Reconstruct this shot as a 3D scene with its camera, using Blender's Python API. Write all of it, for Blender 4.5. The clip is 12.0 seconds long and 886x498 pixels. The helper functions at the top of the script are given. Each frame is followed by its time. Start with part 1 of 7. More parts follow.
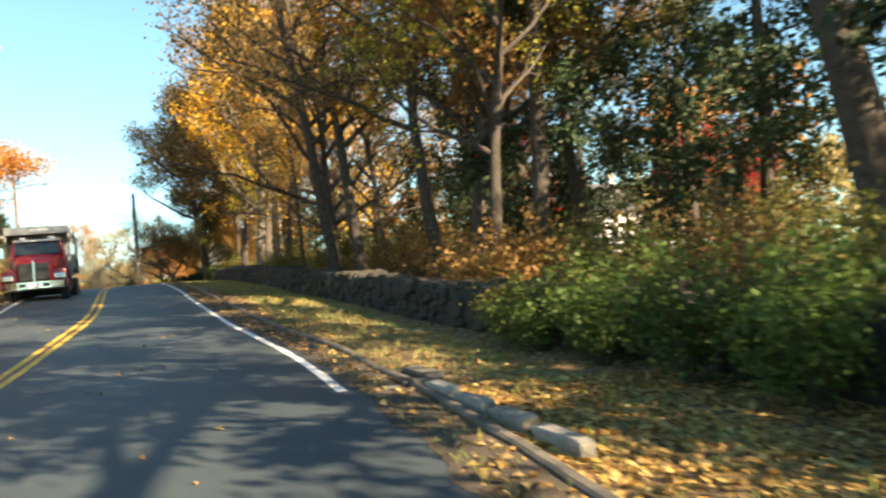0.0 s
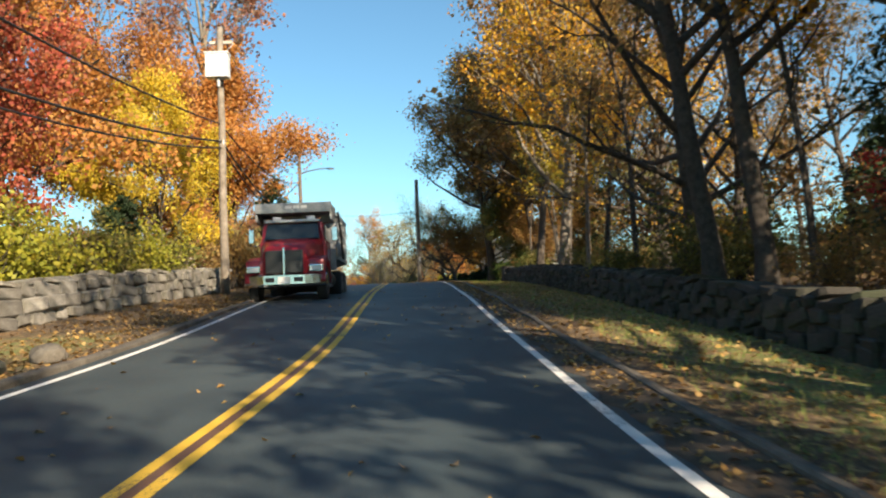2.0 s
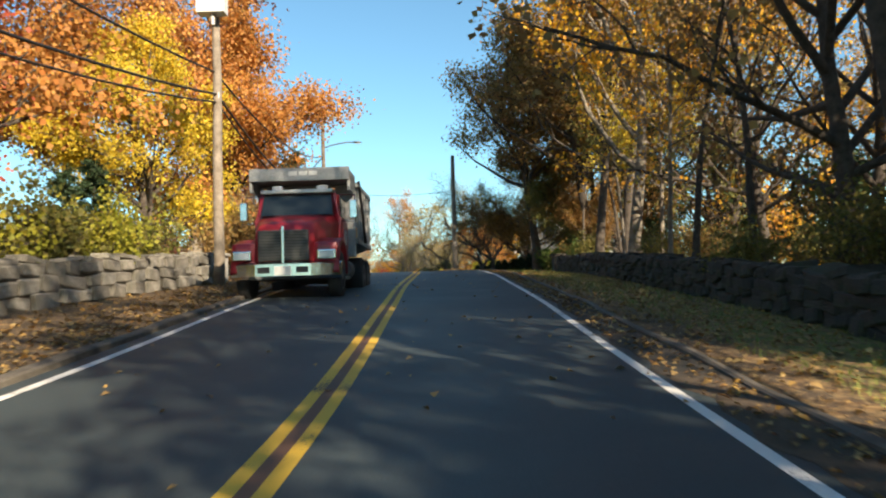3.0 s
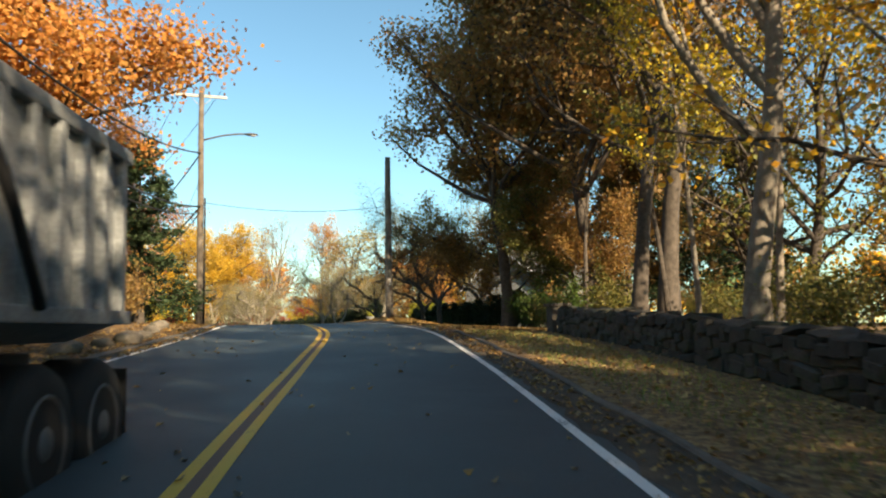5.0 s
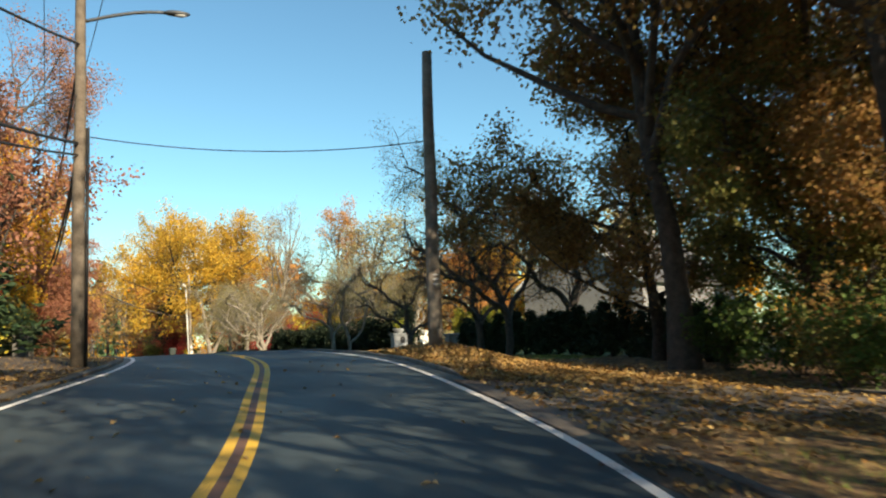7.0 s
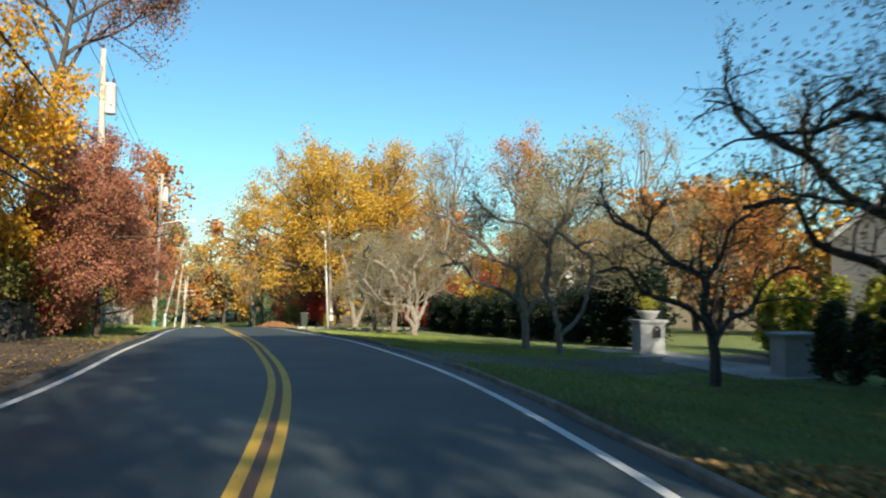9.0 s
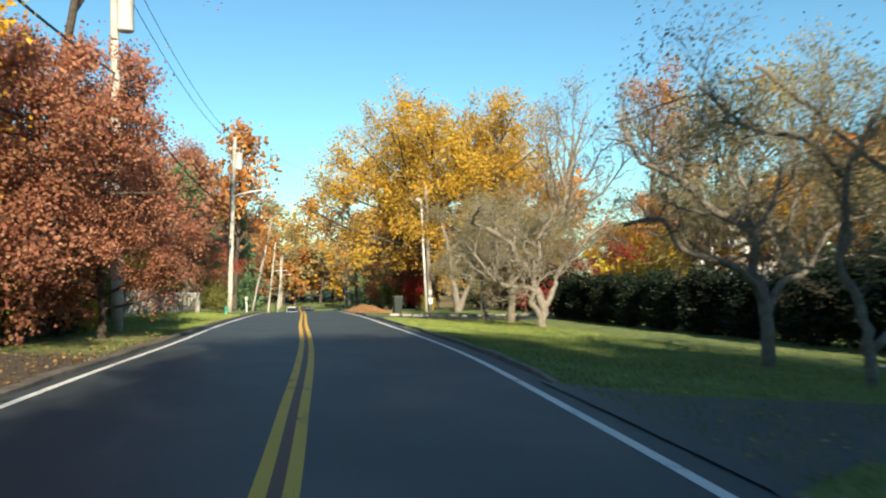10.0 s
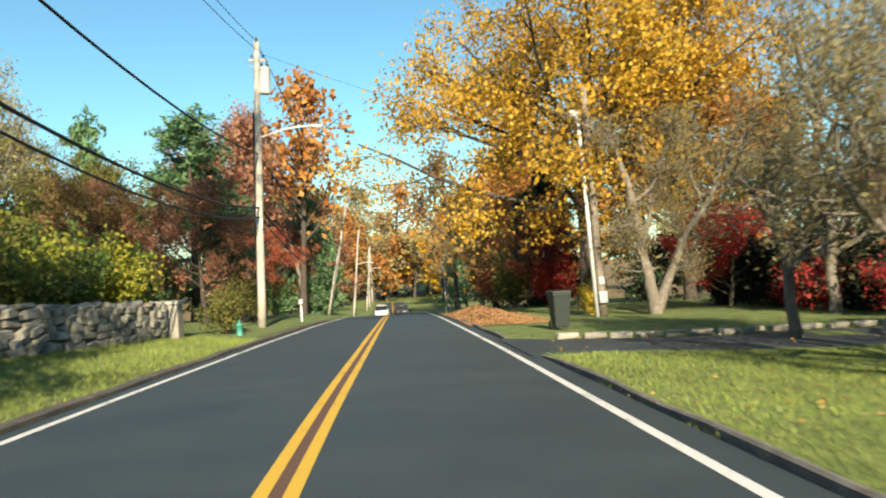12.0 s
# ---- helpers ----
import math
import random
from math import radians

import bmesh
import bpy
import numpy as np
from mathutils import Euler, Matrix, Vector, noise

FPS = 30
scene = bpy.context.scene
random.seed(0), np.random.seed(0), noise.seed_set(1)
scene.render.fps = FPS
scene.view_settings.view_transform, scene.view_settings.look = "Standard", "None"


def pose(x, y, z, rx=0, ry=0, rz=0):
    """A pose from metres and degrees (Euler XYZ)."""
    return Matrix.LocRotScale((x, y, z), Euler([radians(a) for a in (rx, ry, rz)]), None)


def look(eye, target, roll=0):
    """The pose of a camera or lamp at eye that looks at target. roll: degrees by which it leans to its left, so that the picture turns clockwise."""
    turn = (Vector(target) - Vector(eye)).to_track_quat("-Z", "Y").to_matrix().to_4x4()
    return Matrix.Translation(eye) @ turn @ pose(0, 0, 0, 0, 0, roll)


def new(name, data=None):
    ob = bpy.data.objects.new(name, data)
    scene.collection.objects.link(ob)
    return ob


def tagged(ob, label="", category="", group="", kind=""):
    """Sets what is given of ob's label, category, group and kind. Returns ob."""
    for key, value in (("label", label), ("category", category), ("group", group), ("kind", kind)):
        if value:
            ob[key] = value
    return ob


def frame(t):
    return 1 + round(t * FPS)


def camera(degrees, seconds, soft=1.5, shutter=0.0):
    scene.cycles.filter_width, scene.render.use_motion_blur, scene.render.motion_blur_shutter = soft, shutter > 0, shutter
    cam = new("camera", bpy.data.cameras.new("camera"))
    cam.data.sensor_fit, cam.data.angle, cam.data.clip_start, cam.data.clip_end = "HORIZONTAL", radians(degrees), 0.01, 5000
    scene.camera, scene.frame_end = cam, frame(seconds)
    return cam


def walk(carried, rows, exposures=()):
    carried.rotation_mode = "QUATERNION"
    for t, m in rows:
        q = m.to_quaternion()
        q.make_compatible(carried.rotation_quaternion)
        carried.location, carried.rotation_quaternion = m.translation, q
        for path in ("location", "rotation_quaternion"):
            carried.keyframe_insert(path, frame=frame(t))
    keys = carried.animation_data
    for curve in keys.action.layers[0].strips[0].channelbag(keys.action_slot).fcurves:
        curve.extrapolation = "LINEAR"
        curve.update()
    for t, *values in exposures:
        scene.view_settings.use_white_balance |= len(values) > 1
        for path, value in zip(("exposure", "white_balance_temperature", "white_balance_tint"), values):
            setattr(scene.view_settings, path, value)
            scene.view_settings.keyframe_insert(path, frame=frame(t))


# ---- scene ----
cam = camera(59.0, 12.0, soft=2.1, shutter=0.25)
METRES, EYE, TILT, LEAN, TURN = 104.0, 1.39, 2.9, 5.77, 0.0
ROWS = [
    (0.0, 0.0, 0.0, 0.0, 0.0, 0.0, -0.0),
    (0.5, -0.0069, 0.0251, -0.0004, 9.06, -0.38, 0.21),
    (1.0, -0.0153, 0.0498, -0.0009, 12.75, -0.11, -0.23),
    (1.5, -0.0259, 0.0758, -0.0016, 16.5, -0.05, -1.22),
    (2.0, -0.0387, 0.1047, -0.0025, 19.74, -0.27, -1.96),
    (2.5, -0.051, 0.1312, -0.0034, 22.11, -1.26, -2.58),
    (4.5, -0.1077, 0.2642, -0.0037, 18.83, -1.31, -3.33),
    (5.0, -0.1214, 0.303, -0.004, 16.88, 1.21, -3.54),
    (5.5, -0.1353, 0.3403, -0.0048, 15.9, 1.61, -2.58),
    (6.0, -0.1514, 0.3806, -0.0057, 16.12, 1.87, -2.56),
    (6.5, -0.1684, 0.421, -0.0068, 17.17, 1.49, -2.54),
    (8.5, -0.2508, 0.5828, -0.0159, 26.89, -1.89, -3.31),
    (9.0, -0.2776, 0.6222, -0.02, 30.73, -2.87, -3.61),
    (9.5, -0.3077, 0.6611, -0.025, 34.33, -4.04, -3.54),
    (10.0, -0.3393, 0.6981, -0.0306, 37.63, -4.92, -2.06),
    (10.5, -0.3748, 0.7351, -0.037, 40.45, -5.39, 0.28),
    (11.0, -0.4125, 0.7721, -0.0442, 42.34, -5.7, 1.04),
    (11.5, -0.4523, 0.8107, -0.0526, 43.38, -5.8, 0.75),
    (12.0, -0.4927, 0.8499, -0.0608, 44.11, -5.71, 1.39),
]
EXPOSURES = [(0.0, 2.1, 8700, 12), (0.5, 1.45, 7800, 10), (1.0, 1.25, 7400, 10), (2.5, 1.25, 7400, 10), (4.3, 1.65, 8200, 10), (4.6, 1.65, 8200, 10), (5.0, 1.45, 8500, 10), (6.5, 1.2, 8000, 8),
             (8.5, 0.95, 6700, 6), (9.5, 1.05, 6900, 5), (11.0, 1.1, 7200, 4), (12.0, 1.1, 7300, 4)]
walk(cam, [(t, pose(0, 0, EYE, TILT, LEAN, TURN) @ pose(METRES * x, METRES * y, METRES * z, 90 + pitch, roll, yaw)) for t, x, y, z, yaw, pitch, roll in ROWS], EXPOSURES)

# ---- world and sun ----
SUN_YAW, SUN_UP = 127.0, 25.0          # degrees clockwise from +y, and above the horizon
world = bpy.data.worlds.new("sky")
scene.world = world
world.use_nodes = True
wn = world.node_tree
sky = wn.nodes.new("ShaderNodeTexSky")
sky.sky_type, sky.sun_disc = "NISHITA", False
sky.sun_elevation, sky.sun_rotation = radians(SUN_UP), radians(SUN_YAW)
sky.air_density, sky.dust_density, sky.ozone_density = 1.0, 0.1, 1.2
cool = wn.nodes.new("ShaderNodeMix")
cool.data_type, cool.blend_type = "RGBA", "MULTIPLY"
cool.inputs[0].default_value, cool.inputs[7].default_value = 1.0, (0.60, 0.98, 1.14, 1)
wn.links.new(sky.outputs[0], cool.inputs[6])
wn.links.new(cool.outputs[2], wn.nodes["Background"].inputs[0])
wn.nodes["Background"].inputs[1].default_value = 0.075
sun_data = bpy.data.lights.new("sun", "SUN")
sun_data.energy, sun_data.angle, sun_data.color = 5.0, radians(0.5), (1.0, 0.88, 0.72)
sun_dir = Vector((math.sin(radians(SUN_YAW)) * math.cos(radians(SUN_UP)), math.cos(radians(SUN_YAW)) * math.cos(radians(SUN_UP)), math.sin(radians(SUN_UP))))
sun = new("sun", sun_data)
sun.matrix_world = look(sun_dir * 200, (0, 0, 0))


# ---- materials ----
def material(name, rough=0.8, metal=0.0):
    m = bpy.data.materials.new(name)
    m.use_nodes = True
    b = m.node_tree.nodes["Principled BSDF"]
    b.inputs["Roughness"].default_value, b.inputs["Metallic"].default_value = rough, metal
    return m, m.node_tree, b


def link(t, a, b):
    t.links.new(a, b)


def noise_node(t, scale, detail=4.0, rough=0.6, vector=None):
    n = t.nodes.new("ShaderNodeTexNoise")
    n.inputs["Scale"].default_value, n.inputs["Detail"].default_value, n.inputs["Roughness"].default_value = scale, detail, rough
    if vector is not None:
        link(t, vector, n.inputs["Vector"])
    return n


def ramp(t, factor, stops):
    r = t.nodes.new("ShaderNodeValToRGB")
    e = r.color_ramp.elements
    while len(e) < len(stops):
        e.new(0.5)
    for k, (p, c) in zip(e, stops):
        k.position, k.color = p, (*c, 1)
    link(t, factor, r.inputs[0])
    return r.outputs[0]


def mix(t, factor, a, b, mode="MIX"):
    m = t.nodes.new("ShaderNodeMix")
    m.data_type, m.blend_type = "RGBA", mode
    for value, socket in ((factor, m.inputs[0]), (a, m.inputs[6]), (b, m.inputs[7])):
        if isinstance(value, (int, float)):
            socket.default_value = value
        elif isinstance(value, tuple):
            socket.default_value = (*value, 1)
        else:
            link(t, value, socket)
    return m.outputs[2]


def bump(t, b, height, strength=0.4, distance=0.02):
    n = t.nodes.new("ShaderNodeBump")
    n.inputs["Strength"].default_value, n.inputs["Distance"].default_value = strength, distance
    link(t, height, n.inputs["Height"])
    link(t, n.outputs[0], b.inputs["Normal"])


def place(t):
    return t.nodes.new("ShaderNodeTexCoord").outputs["Object"]


def world_place(t):
    return t.nodes.new("ShaderNodeNewGeometry").outputs["Position"]


def surface(name, low, high, scale, rough=0.8, metal=0.0, fine=None, relief=0.3, depth=0.01, stain=None, vary=0.0):
    """A rough surface with two scales of variation: patches from low to high, and a fine grain."""
    m, t, b = material(name, rough, metal)
    p = place(t)
    big = noise_node(t, scale, 5, 0.65, p)
    small = noise_node(t, fine or scale * 14, 3, 0.6, p)
    col = ramp(t, big.outputs[0], [(0.3, low), (0.7, high)])
    grain = ramp(t, small.outputs[0], [(0.3, (0.72, 0.72, 0.72)), (0.7, (1.15, 1.15, 1.15))])
    col = mix(t, 1.0, col, grain, "MULTIPLY")
    if stain:
        far = noise_node(t, scale * 0.23, 3, 0.5, p)
        mask = ramp(t, far.outputs[0], [(0.5, (0, 0, 0)), (0.68, (1, 1, 1))])
        col = mix(t, mask, col, stain)
    if vary:
        info = t.nodes.new("ShaderNodeObjectInfo")
        shade = ramp(t, info.outputs["Random"], [(0.0, (1 - vary,) * 3), (1.0, (1 + vary * 0.6,) * 3)])
        col = mix(t, 1.0, col, shade, "MULTIPLY")
    link(t, col, b.inputs["Base Color"])
    bump(t, b, small.outputs[0], relief, depth)
    return m


def leaf_material(name, colours, glow=0.42):
    """Thin leaves, each its own tint; light passes partly through them."""
    m, t, b = material(name, 0.55)
    geo = t.nodes.new("ShaderNodeNewGeometry")
    info = t.nodes.new("ShaderNodeObjectInfo")
    add = t.nodes.new("ShaderNodeMath")
    add.operation = "MULTIPLY_ADD"
    link(t, geo.outputs["Random Per Island"], add.inputs[0])
    add.inputs[1].default_value = 0.82
    off = t.nodes.new("ShaderNodeMath")
    off.operation = "MULTIPLY"
    link(t, info.outputs["Random"], off.inputs[0])
    off.inputs[1].default_value = 0.18
    link(t, off.outputs[0], add.inputs[2])
    n = len(colours)
    col = ramp(t, add.outputs[0], [((i + 0.5) / n, c) for i, c in enumerate(colours)])
    patch = noise_node(t, 0.35, 3, 0.5, geo.outputs["Position"])
    shade = ramp(t, patch.outputs[0], [(0.3, (0.7, 0.66, 0.62)), (0.7, (1.15, 1.15, 1.15))])
    col = mix(t, 1.0, col, shade, "MULTIPLY")
    link(t, col, b.inputs["Base Color"])
    b.inputs["Specular IOR Level"].default_value = 0.25
    tr = t.nodes.new("ShaderNodeBsdfTranslucent")
    link(t, col, tr.inputs[0])
    mx = t.nodes.new("ShaderNodeMixShader")
    mx.inputs[0].default_value = glow
    link(t, b.outputs[0], mx.inputs[1])
    link(t, tr.outputs[0], mx.inputs[2])
    link(t, mx.outputs[0], t.nodes["Material Output"].inputs[0])
    return m


def plain(name, colour, rough=0.5, metal=0.0):
    m, t, b = material(name, rough, metal)
    n = noise_node(t, 6, 4, 0.6, place(t))
    shade = ramp(t, n.outputs[0], [(0.25, (0.82, 0.82, 0.82)), (0.75, (1.08, 1.08, 1.08))])
    link(t, mix(t, 1.0, colour, shade, "MULTIPLY"), b.inputs["Base Color"])
    return m


def asphalt_material():
    m, t, b = material("asphalt", 0.8)
    p = world_place(t)
    stone = noise_node(t, 55, 4, 0.75, p)
    wear = noise_node(t, 0.55, 5, 0.6, p)
    tone = ramp(t, wear.outputs[0], [(0.3, (0.030, 0.045, 0.052)), (0.7, (0.048, 0.067, 0.074))])
    speck = ramp(t, stone.outputs[0], [(0.35, (0.7, 0.7, 0.7)), (0.72, (1.35, 1.33, 1.3))])
    col = mix(t, 1.0, tone, speck, "MULTIPLY")
    link(t, col, b.inputs["Base Color"])
    rough = ramp(t, wear.outputs[0], [(0.3, (0.58,) * 3), (0.7, (0.75,) * 3)])
    link(t, rough, b.inputs["Roughness"])
    bump(t, b, stone.outputs[0], 0.35, 0.006)
    return m


def paint_material(name, colour, under=(0.05, 0.05, 0.05)):
    m, t, b = material(name, 0.7)
    p = world_place(t)
    a = noise_node(t, 38, 4, 0.7, p)
    c = noise_node(t, 1.3, 3, 0.6, p)
    worn = mix(t, 0.5, a.outputs[0], c.outputs[0])
    mask = ramp(t, worn, [(0.36, (0, 0, 0)), (0.44, (1, 1, 1))])
    link(t, mix(t, mask, under, colour), b.inputs["Base Color"])
    return m


def ground_material():
    """Lawn, leaf litter and bare earth in one sheet; the attribute 'cover' tells how much litter lies, 'earth' how bare
    it is, and it also darkens the lawn for tree shade.
    """
    m, t, b = material("ground", 0.95)
    p = world_place(t)
    fine = noise_node(t, 22, 4, 0.7, p)
    mid = noise_node(t, 2.2, 5, 0.6, p)
    blades = noise_node(t, 90, 2, 0.7, p)
    grass = ramp(t, mid.outputs[0], [(0.25, (0.10, 0.135, 0.035)), (0.5, (0.15, 0.20, 0.055)), (0.65, (0.20, 0.26, 0.07)), (0.8, (0.26, 0.27, 0.09))])
    grass = mix(t, 1.0, grass, ramp(t, blades.outputs[0], [(0.3, (0.6, 0.6, 0.6)), (0.7, (1.3, 1.3, 1.3))]), "MULTIPLY")
    cells = t.nodes.new("ShaderNodeTexVoronoi")
    cells.inputs["Scale"].default_value = 13
    link(t, p, cells.inputs["Vector"])
    split = t.nodes.new("ShaderNodeSeparateColor")
    link(t, cells.outputs["Color"], split.inputs[0])
    litter = ramp(t, split.outputs[0], [(0.0, (0.07, 0.042, 0.024)), (0.35, (0.15, 0.085, 0.038)), (0.6, (0.24, 0.14, 0.055)), (0.85, (0.34, 0.23, 0.105)), (1.0, (0.12, 0.075, 0.045))])
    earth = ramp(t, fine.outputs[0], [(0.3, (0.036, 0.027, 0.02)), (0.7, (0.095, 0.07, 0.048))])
    cover = t.nodes.new("ShaderNodeAttribute")
    cover.attribute_name = "cover"
    bare = t.nodes.new("ShaderNodeAttribute")
    bare.attribute_name = "earth"

    def over(attr, spread):
        a = t.nodes.new("ShaderNodeMath")
        a.operation = "ADD"
        link(t, attr.outputs["Fac"], a.inputs[0])
        s = t.nodes.new("ShaderNodeMath")
        s.operation = "MULTIPLY_ADD"
        link(t, mix(t, 0.55, mid.outputs[0], fine.outputs[0]), s.inputs[0])
        s.inputs[1].default_value, s.inputs[2].default_value = spread, -spread / 2
        link(t, s.outputs[0], a.inputs[1])
        return ramp(t, a.outputs[0], [(0.42, (0, 0, 0)), (0.6, (1, 1, 1))])
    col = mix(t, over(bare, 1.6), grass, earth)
    col = mix(t, over(cover, 1.9), col, litter)
    link(t, col, b.inputs["Base Color"])
    bump(t, b, mix(t, 0.5, fine.outputs[0], blades.outputs[0]), 0.8, 0.04)
    return m


ASPHALT = asphalt_material()
YELLOW_PAINT = paint_material("yellow_road_paint", (0.68, 0.42, 0.045))
WHITE_PAINT = paint_material("white_road_paint", (0.72, 0.71, 0.68))
OLD_PAINT = paint_material("old_brown_road_paint", (0.13, 0.065, 0.04))
GROUND = ground_material()
KERB = surface("old_kerb", (0.06, 0.052, 0.043), (0.16, 0.14, 0.115), 3, 0.9, stain=(0.08, 0.07, 0.06))
GUTTER = surface("gutter_earth", (0.04, 0.03, 0.022), (0.12, 0.085, 0.055), 2.6, 0.95, fine=30, relief=0.8, depth=0.02, stain=(0.03, 0.028, 0.024))
DRIVE_OLD = surface("worn_leafy_drive", (0.09, 0.075, 0.06), (0.19, 0.165, 0.14), 1.4, 0.92, stain=(0.10, 0.06, 0.035))
TAR = surface("dark_kerb", (0.11, 0.10, 0.088), (0.27, 0.25, 0.215), 4, 0.9)
CONCRETE = surface("concrete", (0.30, 0.29, 0.27), (0.44, 0.43, 0.40), 1.5, 0.9, stain=(0.22, 0.21, 0.19))
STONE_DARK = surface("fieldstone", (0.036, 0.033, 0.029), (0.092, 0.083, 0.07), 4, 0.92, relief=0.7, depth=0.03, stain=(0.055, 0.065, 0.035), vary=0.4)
STONE_PALE = surface("pale_stone", (0.29, 0.27, 0.235), (0.50, 0.47, 0.415), 3, 0.92, relief=0.6, depth=0.03, stain=(0.22, 0.21, 0.17), vary=0.3)
# darker copy of the pale stone, with the garden walls' shade in its colour
STONE_PALE_SHADED = surface("pale_stone_shaded", (0.22, 0.205, 0.18), (0.42, 0.395, 0.35), 3, 0.92, relief=0.6, depth=0.03, stain=(0.13, 0.125, 0.10), vary=0.4)
MORTAR = surface("mortar", (0.06, 0.057, 0.05), (0.12, 0.113, 0.10), 5, 0.95, relief=0.6, depth=0.02)
BARK = surface("bark", (0.04, 0.032, 0.026), (0.115, 0.095, 0.078), 7, 0.95, fine=60, relief=0.9, depth=0.03)
BARK_PALE = surface("pale_bark", (0.14, 0.12, 0.095), (0.29, 0.255, 0.21), 6, 0.95, fine=50, relief=0.8, depth=0.03)
BARK_APPLE = surface("apple_bark", (0.05, 0.042, 0.036), (0.13, 0.11, 0.095), 9, 0.95, fine=60, relief=0.9, depth=0.02)
POLE_WOOD = surface("weathered_pole_wood", (0.13, 0.105, 0.08), (0.30, 0.26, 0.215), 3, 0.9, fine=80, relief=0.6, depth=0.01)
POLE_PALE = surface("bleached_pole_wood", (0.36, 0.33, 0.28), (0.55, 0.51, 0.45), 3, 0.9, fine=80, relief=0.5, depth=0.01)
GREY_METAL = plain("galvanised_metal", (0.42, 0.43, 0.43), 0.45, 0.6)
PALE_PAINT = plain("pale_grey_enamel", (0.62, 0.63, 0.62), 0.4)
DARK_METAL = plain("dark_lamp_metal", (0.055, 0.06, 0.065), 0.5, 0.3)
POLE_DARK = surface("dark_pole_wood", (0.075, 0.06, 0.046), (0.18, 0.15, 0.12), 3, 0.9, fine=80, relief=0.6, depth=0.01)
WIRE = plain("black_cable", (0.016, 0.016, 0.017), 0.6)
PORCELAIN = plain("brown_porcelain", (0.12, 0.055, 0.03), 0.25)

YELLOW_LEAF = leaf_material("yellow_leaves", [(0.68, 0.33, 0.03), (0.78, 0.45, 0.04), (0.84, 0.54, 0.07), (0.66, 0.27, 0.03), (0.50, 0.40, 0.06)])
GOLD_LEAF = leaf_material("golden_leaves", [(0.59, 0.34, 0.04), (0.66, 0.42, 0.055), (0.50, 0.27, 0.04), (0.72, 0.50, 0.085), (0.42, 0.31, 0.065)])
MAUVE_LEAF = leaf_material("dusky_red_leaves", [(0.38, 0.17, 0.115), (0.45, 0.21, 0.13), (0.31, 0.115, 0.09), (0.50, 0.29, 0.16), (0.40, 0.14, 0.10), (0.44, 0.27, 0.12)])
ORANGE_LEAF = leaf_material("orange_leaves", [(0.52, 0.22, 0.06), (0.60, 0.29, 0.08), (0.46, 0.17, 0.05), (0.64, 0.36, 0.11), (0.40, 0.19, 0.07)])
LEMON_LEAF = leaf_material("lemon_leaves", [(0.72, 0.52, 0.05), (0.78, 0.58, 0.08), (0.60, 0.48, 0.06), (0.48, 0.44, 0.08)])
RED_LEAF = leaf_material("red_leaves", [(0.46, 0.085, 0.06), (0.52, 0.14, 0.08), (0.38, 0.08, 0.06), (0.54, 0.23, 0.10), (0.28, 0.10, 0.07)])
CRIMSON_LEAF = leaf_material("crimson_leaves", [(0.48, 0.035, 0.04), (0.55, 0.055, 0.055), (0.36, 0.03, 0.035), (0.42, 0.09, 0.06)])
RUST_LEAF = leaf_material("rust_leaves", [(0.34, 0.15, 0.10), (0.40, 0.19, 0.12), (0.27, 0.115, 0.08), (0.43, 0.25, 0.15)])
BROWN_LEAF = leaf_material("brown_leaves", [(0.28, 0.18, 0.08), (0.34, 0.205, 0.08), (0.24, 0.17, 0.075), (0.39, 0.25, 0.10), (0.30, 0.17, 0.075), (0.25, 0.21, 0.08), (0.46, 0.32, 0.12)], 0.5)
RUSSET_LEAF = leaf_material("russet_leaves", [(0.31, 0.175, 0.07), (0.38, 0.21, 0.08), (0.25, 0.16, 0.06), (0.44, 0.26, 0.09), (0.31, 0.23, 0.075)], 0.55)
TAN_LEAF = leaf_material("tan_leaves", [(0.40, 0.33, 0.16), (0.48, 0.40, 0.20), (0.34, 0.28, 0.14), (0.36, 0.35, 0.15)])
HAZE_LEAF = leaf_material("dry_grey_leaves", [(0.31, 0.27, 0.14), (0.38, 0.325, 0.17), (0.26, 0.23, 0.12), (0.35, 0.325, 0.145)], 0.5)
LIME_LEAF = leaf_material("yellow_green_leaves", [(0.34, 0.36, 0.05), (0.44, 0.42, 0.06), (0.26, 0.30, 0.05), (0.55, 0.45, 0.07)])
OLIVE_LEAF = leaf_material("olive_leaves", [(0.13, 0.15, 0.04), (0.20, 0.20, 0.055), (0.26, 0.22, 0.07), (0.10, 0.12, 0.035)])
MOSS_LEAF = leaf_material("moss_green_leaves", [(0.19, 0.24, 0.055), (0.25, 0.29, 0.07), (0.15, 0.20, 0.05), (0.30, 0.30, 0.08)])
GREEN_LEAF = leaf_material("green_leaves", [(0.06, 0.12, 0.03), (0.09, 0.16, 0.04), (0.12, 0.18, 0.05)])
YEW = leaf_material("dark_yew_foliage", [(0.022, 0.040, 0.026), (0.030, 0.052, 0.030), (0.018, 0.030, 0.022), (0.040, 0.058, 0.030)])
NEEDLES = leaf_material("dark_needles", [(0.022, 0.045, 0.022), (0.035, 0.065, 0.03), (0.05, 0.08, 0.035)], 0.15)
PINE_NEEDLES = leaf_material("green_needles", [(0.17, 0.31, 0.15), (0.23, 0.38, 0.19), (0.13, 0.24, 0.12)], 0.4)
FALLEN_LEAF = leaf_material("fallen_leaves", [(0.36, 0.20, 0.065), (0.50, 0.32, 0.10), (0.26, 0.14, 0.055), (0.58, 0.42, 0.18), (0.17, 0.10, 0.05)], 0.15)
